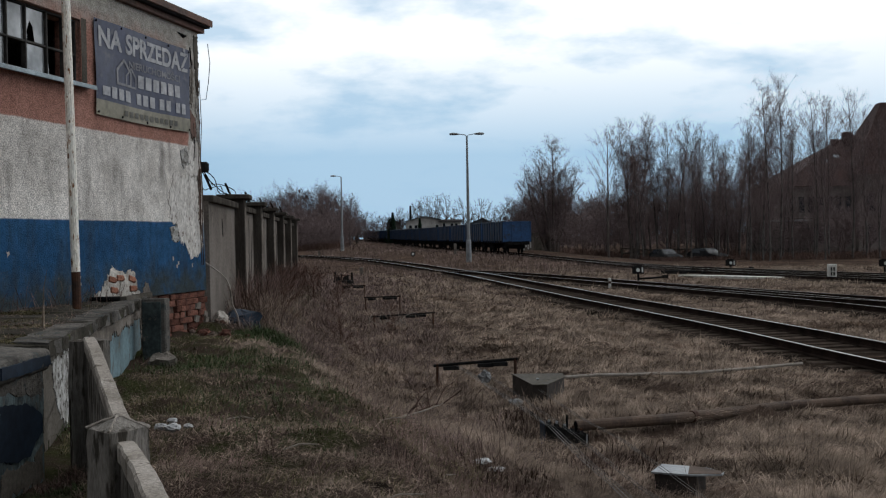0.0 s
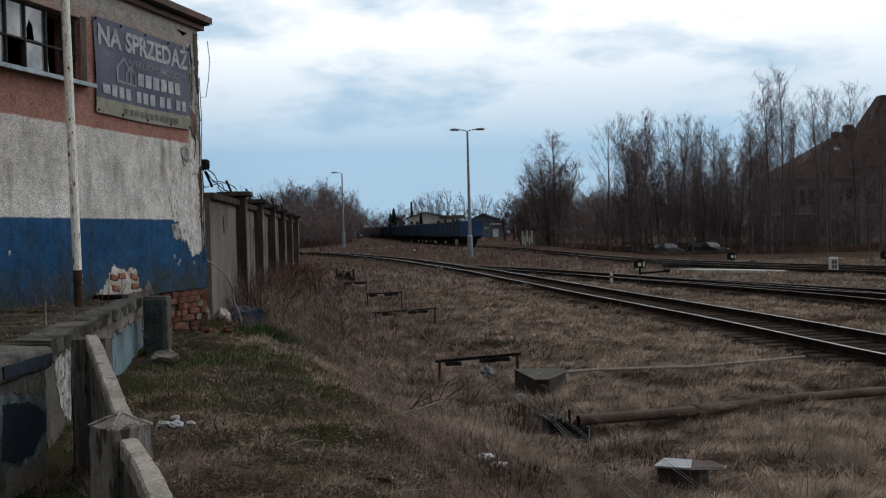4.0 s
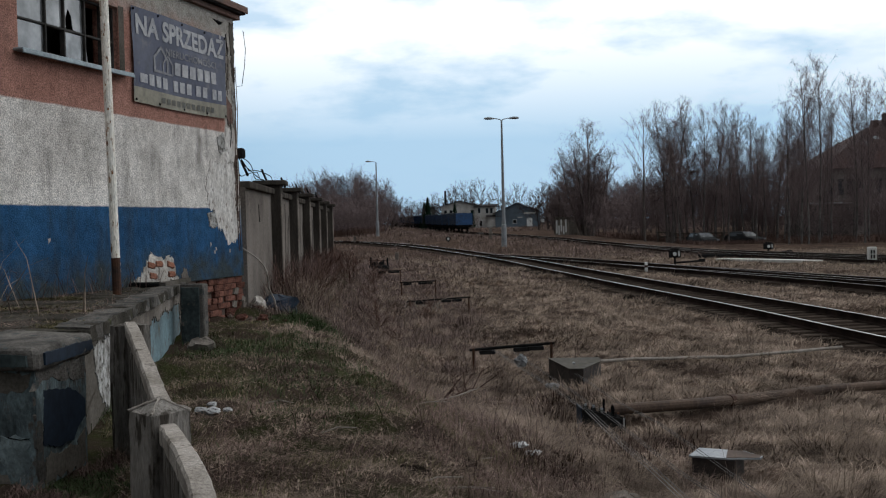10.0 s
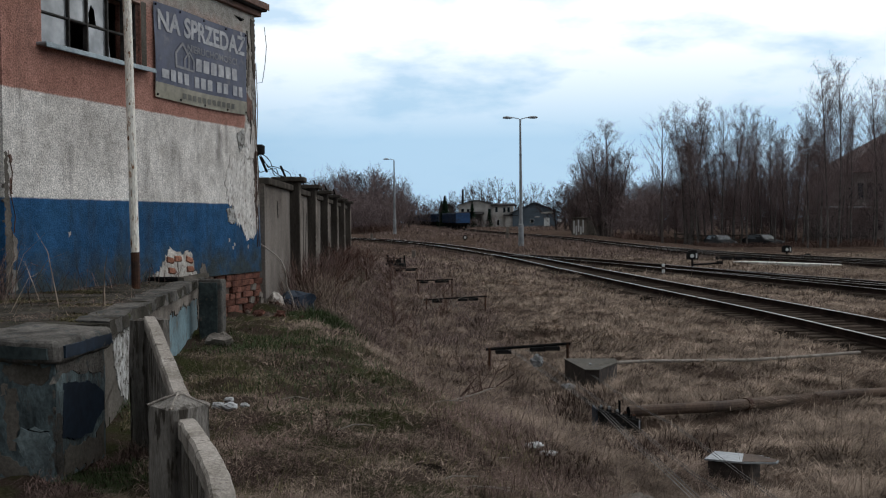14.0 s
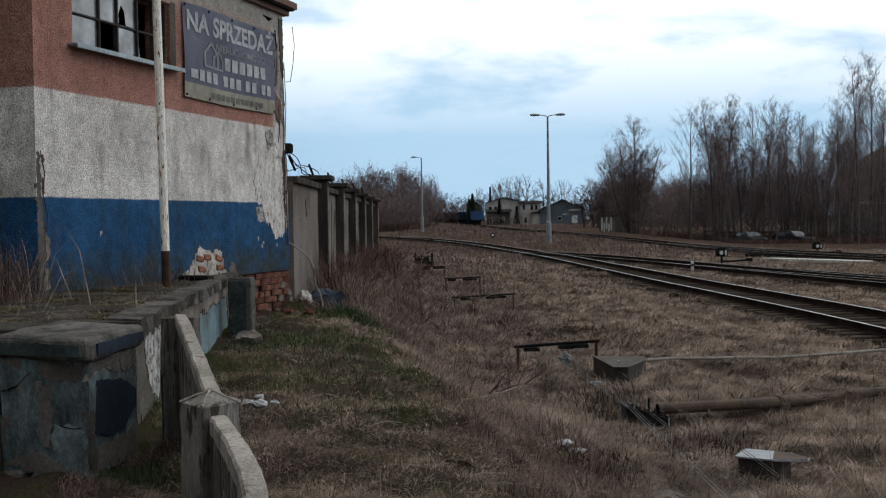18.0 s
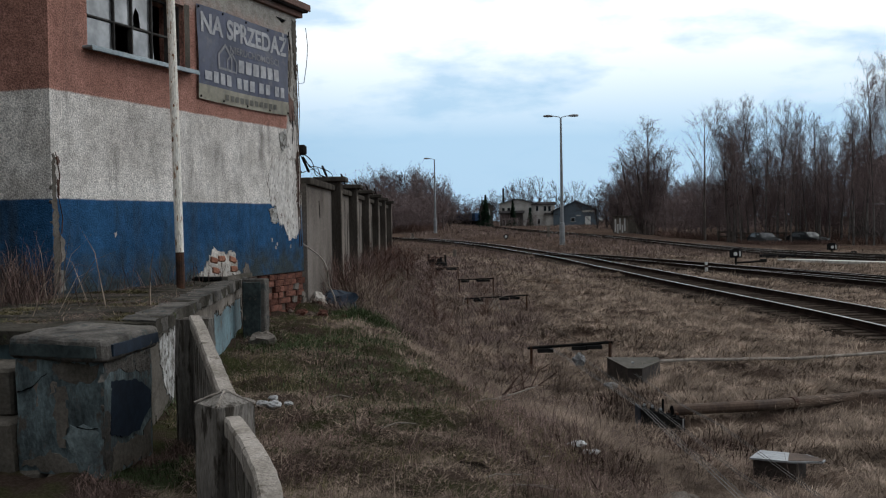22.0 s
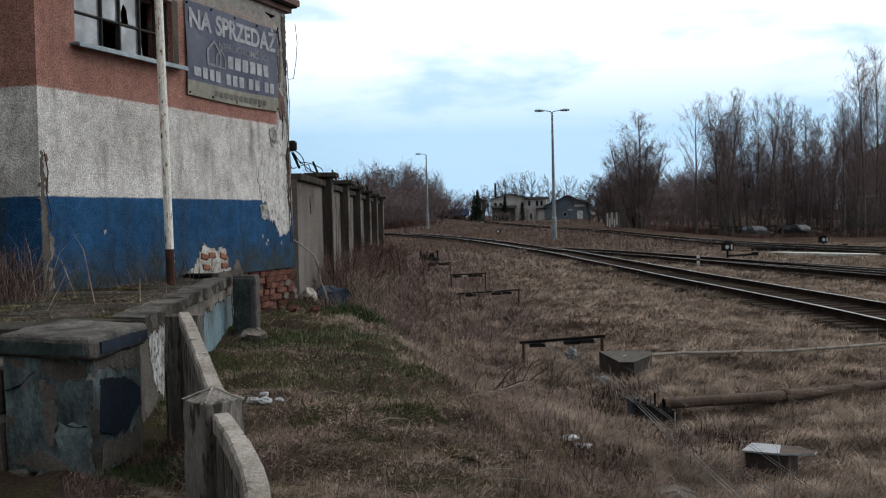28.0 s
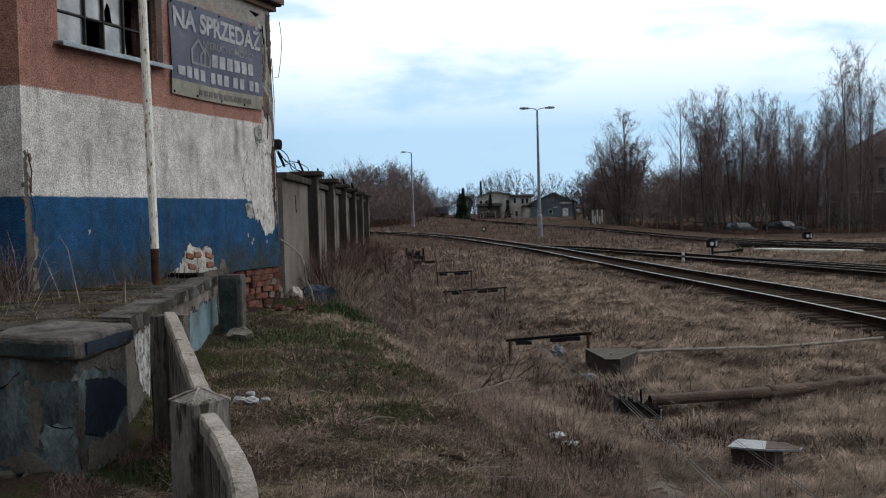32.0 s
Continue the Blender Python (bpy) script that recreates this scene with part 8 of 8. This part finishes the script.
# broken sticks on the lawn
for k, (x, y, ln, turn) in enumerate(((0.0, 6.0, 0.42, 12), (0.08, 6.08, 0.34, -14), (-0.1, 5.95, 0.3, 30), (-0.2, 8.9, 0.36, 20), (0.2, 7.6, 0.2, 60), (-1.3, 8.1, 0.22, -10), (-0.75, 7.0, 0.25, 35))):
    bm = tube(bmesh.new(), [(-ln / 2, 0, 0), (0, 0.015, 0.02), (ln / 2, -0.01, 0.005)], [0.006, 0.005, 0.003], 5)
    tagged(part("stick", bm, M_CONC_CAP), "bleached broken stick lying on the lawn", "stick", "sticks on the lawn").matrix_basis = pose(*on(x, y, 0.03), 0, 0, turn)
# a broken branch lying on the bank
branch = thing("fallen_branch", Matrix(), "broken dead branch with thin twigs on the bank", "branch")
part("bough", tube(bmesh.new(), [(-0.36, 10.15, 0.31), (-0.15, 10.3, 0.34), (0.05, 10.5, 0.36), (0.25, 10.7, 0.40)], [0.013, 0.011, 0.008, 0.005], 6), M_CONC_CAP, branch, "bleached bare bough")
br_rng = random.Random(12)
for k in range(11):
    u = br_rng.uniform(0.3, 1.0)
    a = Vector((-0.36 + 0.61 * u, 10.15 + 0.55 * u, 0.31 + 0.09 * u))
    q = a + Vector((br_rng.uniform(-0.15, 0.2), br_rng.uniform(-0.1, 0.2), br_rng.uniform(0.06, 0.24)))
    e = q + Vector((br_rng.uniform(-0.1, 0.2), br_rng.uniform(-0.1, 0.1), br_rng.uniform(0.0, 0.16)))
    part("twig", tube(bmesh.new(), [a, q, e], [0.006, 0.004, 0.002], 5), M_REDTWIG_A, branch)
# darker tufts along the signal wires
M_TUFT = m_blade((0.018, 0.012, 0.010), (0.12, 0.078, 0.062), "dark_dead_tuft", 0.4, 0.4, 0.3)
for x0, y0, sx, sy, n in ((1.4, 12.5, 0.5, 0.6, 900), (1.12, 11.2, 0.25, 0.5, 450), (1.75, 9.75, 0.35, 0.5, 900), (1.35, 9.3, 0.35, 0.5, 600), (1.3, 10.2, 0.3, 0.25, 350), (0.75, 8.2, 0.4, 0.5, 500)):
    x, y = GRNG.normal(x0, sx * 0.6, n), GRNG.normal(y0, sy * 0.6, n)
    free = (((x - 1.58) / 0.45) ** 2 + ((y - 14.05) / 0.6) ** 2 > 1) & (((x - 1.45) / 0.3) ** 2 + ((y - 10.98) / 0.4) ** 2 > 1)
    x, y = x[free], y[free]
    blades("brown_tuft", x, y, heights(x, y) - 0.01, 0.17, 0.6, 0.0045, M_TUFT, "dark brown dead tufts round the signal wires", droop=0.5)
# black wire gear at the far end of the ditch
gear = thing("wire_guide", pose(-3.07, 46.2, 0.2, 0, 0, 6), "far black iron wire gear with upright prongs", "wheel casing")
part("bed", boxed(-0.42, 0.42, -0.25, 0.25, -0.2, 0.12, 0.02), M_BLACK, gear)
for x, h in ((-0.34, 0.46), (-0.08, 0.40), (0.18, 0.34), (0.36, 0.44)):
    part("prong", boxed(x - 0.035, x + 0.035, -0.06, 0.06, 0.1, h, 0.01), M_BLACK, gear)
for x in (-0.2, 0.1):
    part("pulley", tube(bmesh.new(), [(x, -0.2, 0.16), (x, -0.12, 0.16)], 0.13, 14), M_BLACK, gear)
part("tie_bar", tube(bmesh.new(), [(-0.42, 0, 0.33), (0.42, 0, 0.31)], 0.02, 6), M_RUST, gear)
# small shrubs
M_REDTWIG = worn("reddish_twigs", (0.15, 0.085, 0.066), (0.07, 0.042, 0.034), 6, 1.0, 0.95, 0)
SHRUB = [tree_meshes(s, 1.0, 0.012, 0.8, 2, 1.2, (14, 8, 0), 0.0036, bare=0.0, crook=0.2, ratio=(0.8, 0.5, 0.5)) for s in (41, 42)]
for k, (x, y, h) in enumerate(((-1.4, 20, 0.6), (-2.3, 19.0, 0.7), (-2.6, 17.2, 0.7), (-2.7, 22.5, 0.9), (-2.6, 28, 1.0), (-1.0, 18.6, 0.45), (-0.6, 22.6, 0.45), (-1.9, 25.0, 0.5), (-2.2, 31, 0.6), (-2.9, 33, 0.8), (-3.0, 25, 0.8), (-0.5, 23.4, 0.45), (-0.7, 28.5, 0.5), (-2.4, 35.5, 0.6), (-2.8, 41.2, 0.7))):
    rr = random.Random(k)
    ob = thing("dead_shrub", pose(x, y, ground_z(x, y) - 0.02, 0, 0, rr.uniform(0, 360)), "small leafless shrub in the dead weeds", "shrub", "shrubs along the ditch")
    s = h / 1.1
    ob.scale = (s * 1.5, s * 1.5, s)
    hang("stem", SHRUB[k % 2][0], M_REDTWIG, ob)
    hang("crown", SHRUB[k % 2][1], M_REDTWIG, ob)
# undergrowth at the foot of the trees
for name, x0, x1, y0, y1, n, h in (("brush", 21, 31, 101, 105, 2600, 0.55), ("brush", 17, 36, 116, 132, 10500, 0.9), ("brush", -40, -12, 178, 205, 22000, 1.8), ("brush", 30, 52, 96, 118, 12000, 0.7)):
    x, y = GRNG.uniform(x0, x1, n), GRNG.uniform(y0, y1, n)
    keep = patchy(x, y, 0.2, 15) > -0.25
    x, y = x[keep], y[keep]
    blades(name, x, y, heights(x, y) - 0.05, h, 0.7, 0.012, M_BRUSH, "dense leafless undergrowth below the trees", droop=0.4)
# trodden turf behind the viewpoint
x, y = GRNG.uniform(-6, 8, 60000), GRNG.uniform(-6, 4.2, 60000)
keep = (patchy(x, y, 0.9, 81) > GRNG.uniform(-0.5, 0.2, len(x))) & ~((x < -1.0) & (y > 3.4))
x, y = x[keep], y[keep]
blades("turf", x, y, heights(x, y) - 0.005, 0.08, 1.2, 0.0022, M_LITTER, "worn dead turf at the end of the fence", droop=0.7, rise=0.25)
# whitewash left on the last panel of the yard wall
bm = plate([(0.5, 2.3), (1.6, 2.35), (1.7, 1.9), (1.3, 1.6), (1.2, 1.2), (0.8, 1.3), (0.6, 1.8)], -0.006, 0.01, 0.03, 91)
q = WA + wdir * (WPOSTS[4] + 0.18)
bmesh.ops.transform(bm, matrix=pose(q.x, q.y, -0.1, 0, 0, WTURN) @ pose(0, -0.081, 0), verts=bm.verts)
part("whitewash", bm, M_SCAR, bwall, "old whitewash on the last panel")
# cracks down the wall's panels; pale plates painting sky light on its posts
crk = random.Random(44)
for k in range(6):
    q = WA + wdir * (WPOSTS[k - 1] + 0.18 if k else 0)
    n = WPOSTS[k] - (WPOSTS[k - 1] if k else 0) - 0.2
    m = pose(q.x, q.y, -0.02 * k, 0, 0, WTURN) @ pose(0, -0.081, 0)
    for j in range(3 if k else 1):
        x, z, w = n * (0.45 + 0.2 * j + crk.uniform(-0.04, 0.04)), crk.uniform(2.2, 2.5), crk.uniform(0.02, 0.04)
        edge = []
        while z > (0.6 if k else 1.9):
            edge.append((x, z))
            x, z = x + crk.gauss(0, 0.07), z - crk.uniform(0.12, 0.3)
        bm = plate(edge + [(a + w * (0.4 + crk.random()), b) for a, b in edge[::-1]], -0.005, 0.01, 0.006, 300 + 10 * k + j)
        bmesh.ops.transform(bm, matrix=m, verts=bm.verts)
        part("crack", bm, M_WALLPOST if j % 2 else M_DARK, bwall, "dark vertical crack in a panel")
    p = WA + wdir * WPOSTS[k]
    lo = crk.uniform(0.7, 1.4)
    bm = plate([(-0.15, lo), (-0.02, lo - 0.2), (0.15, lo + 0.1), (0.16, 2.3), (0.05, 2.62), (-0.14, 2.5)], -0.005, 0.01, 0.03, 340 + k)
    bmesh.ops.transform(bm, matrix=pose(p.x, p.y, -0.02 * k, 0, 0, WTURN) @ pose(0, -0.241, 0), verts=bm.verts)
    part("worn_face", bm, M_CONC, bwall, "pale plate painting sky light on a post")

# ---- movement ----


def rail_point(y):
    """A place on the wagons' track by its distance, and the way the track heads there."""
    pts = TRACK_D[::-1]
    x = lerp_table(y, [(q, p) for p, q in pts])
    return x, lerp_table(y, D_RISE)


REAR = [(0, 112.0), (3, 136.5), (6, 160.5), (9, 184.5), (13, 219), (18, 262), (24, 312), (28, 340), (32, 362)]
WAGONS = [build_wagon()]
for k in range(20):
    WAGONS.append(copy_thing(WAGONS[0], Matrix()))


def motions():
    times = [k for k in range(0, 33)]
    for k, w in enumerate(WAGONS):
        rows = []
        for t in times:
            y = lerp_table(t, REAR) + 7 + 14 * k
            (xa, za), (xb, zb) = rail_point(y - 5), rail_point(y + 5)
            rows.append((t, pose((xa + xb) / 2, y, (za + zb) / 2, math.degrees(math.atan2(zb - za, 10)), 0, math.degrees(math.atan2(xa - xb, 10)))))
        walk(w, rows)


motions()
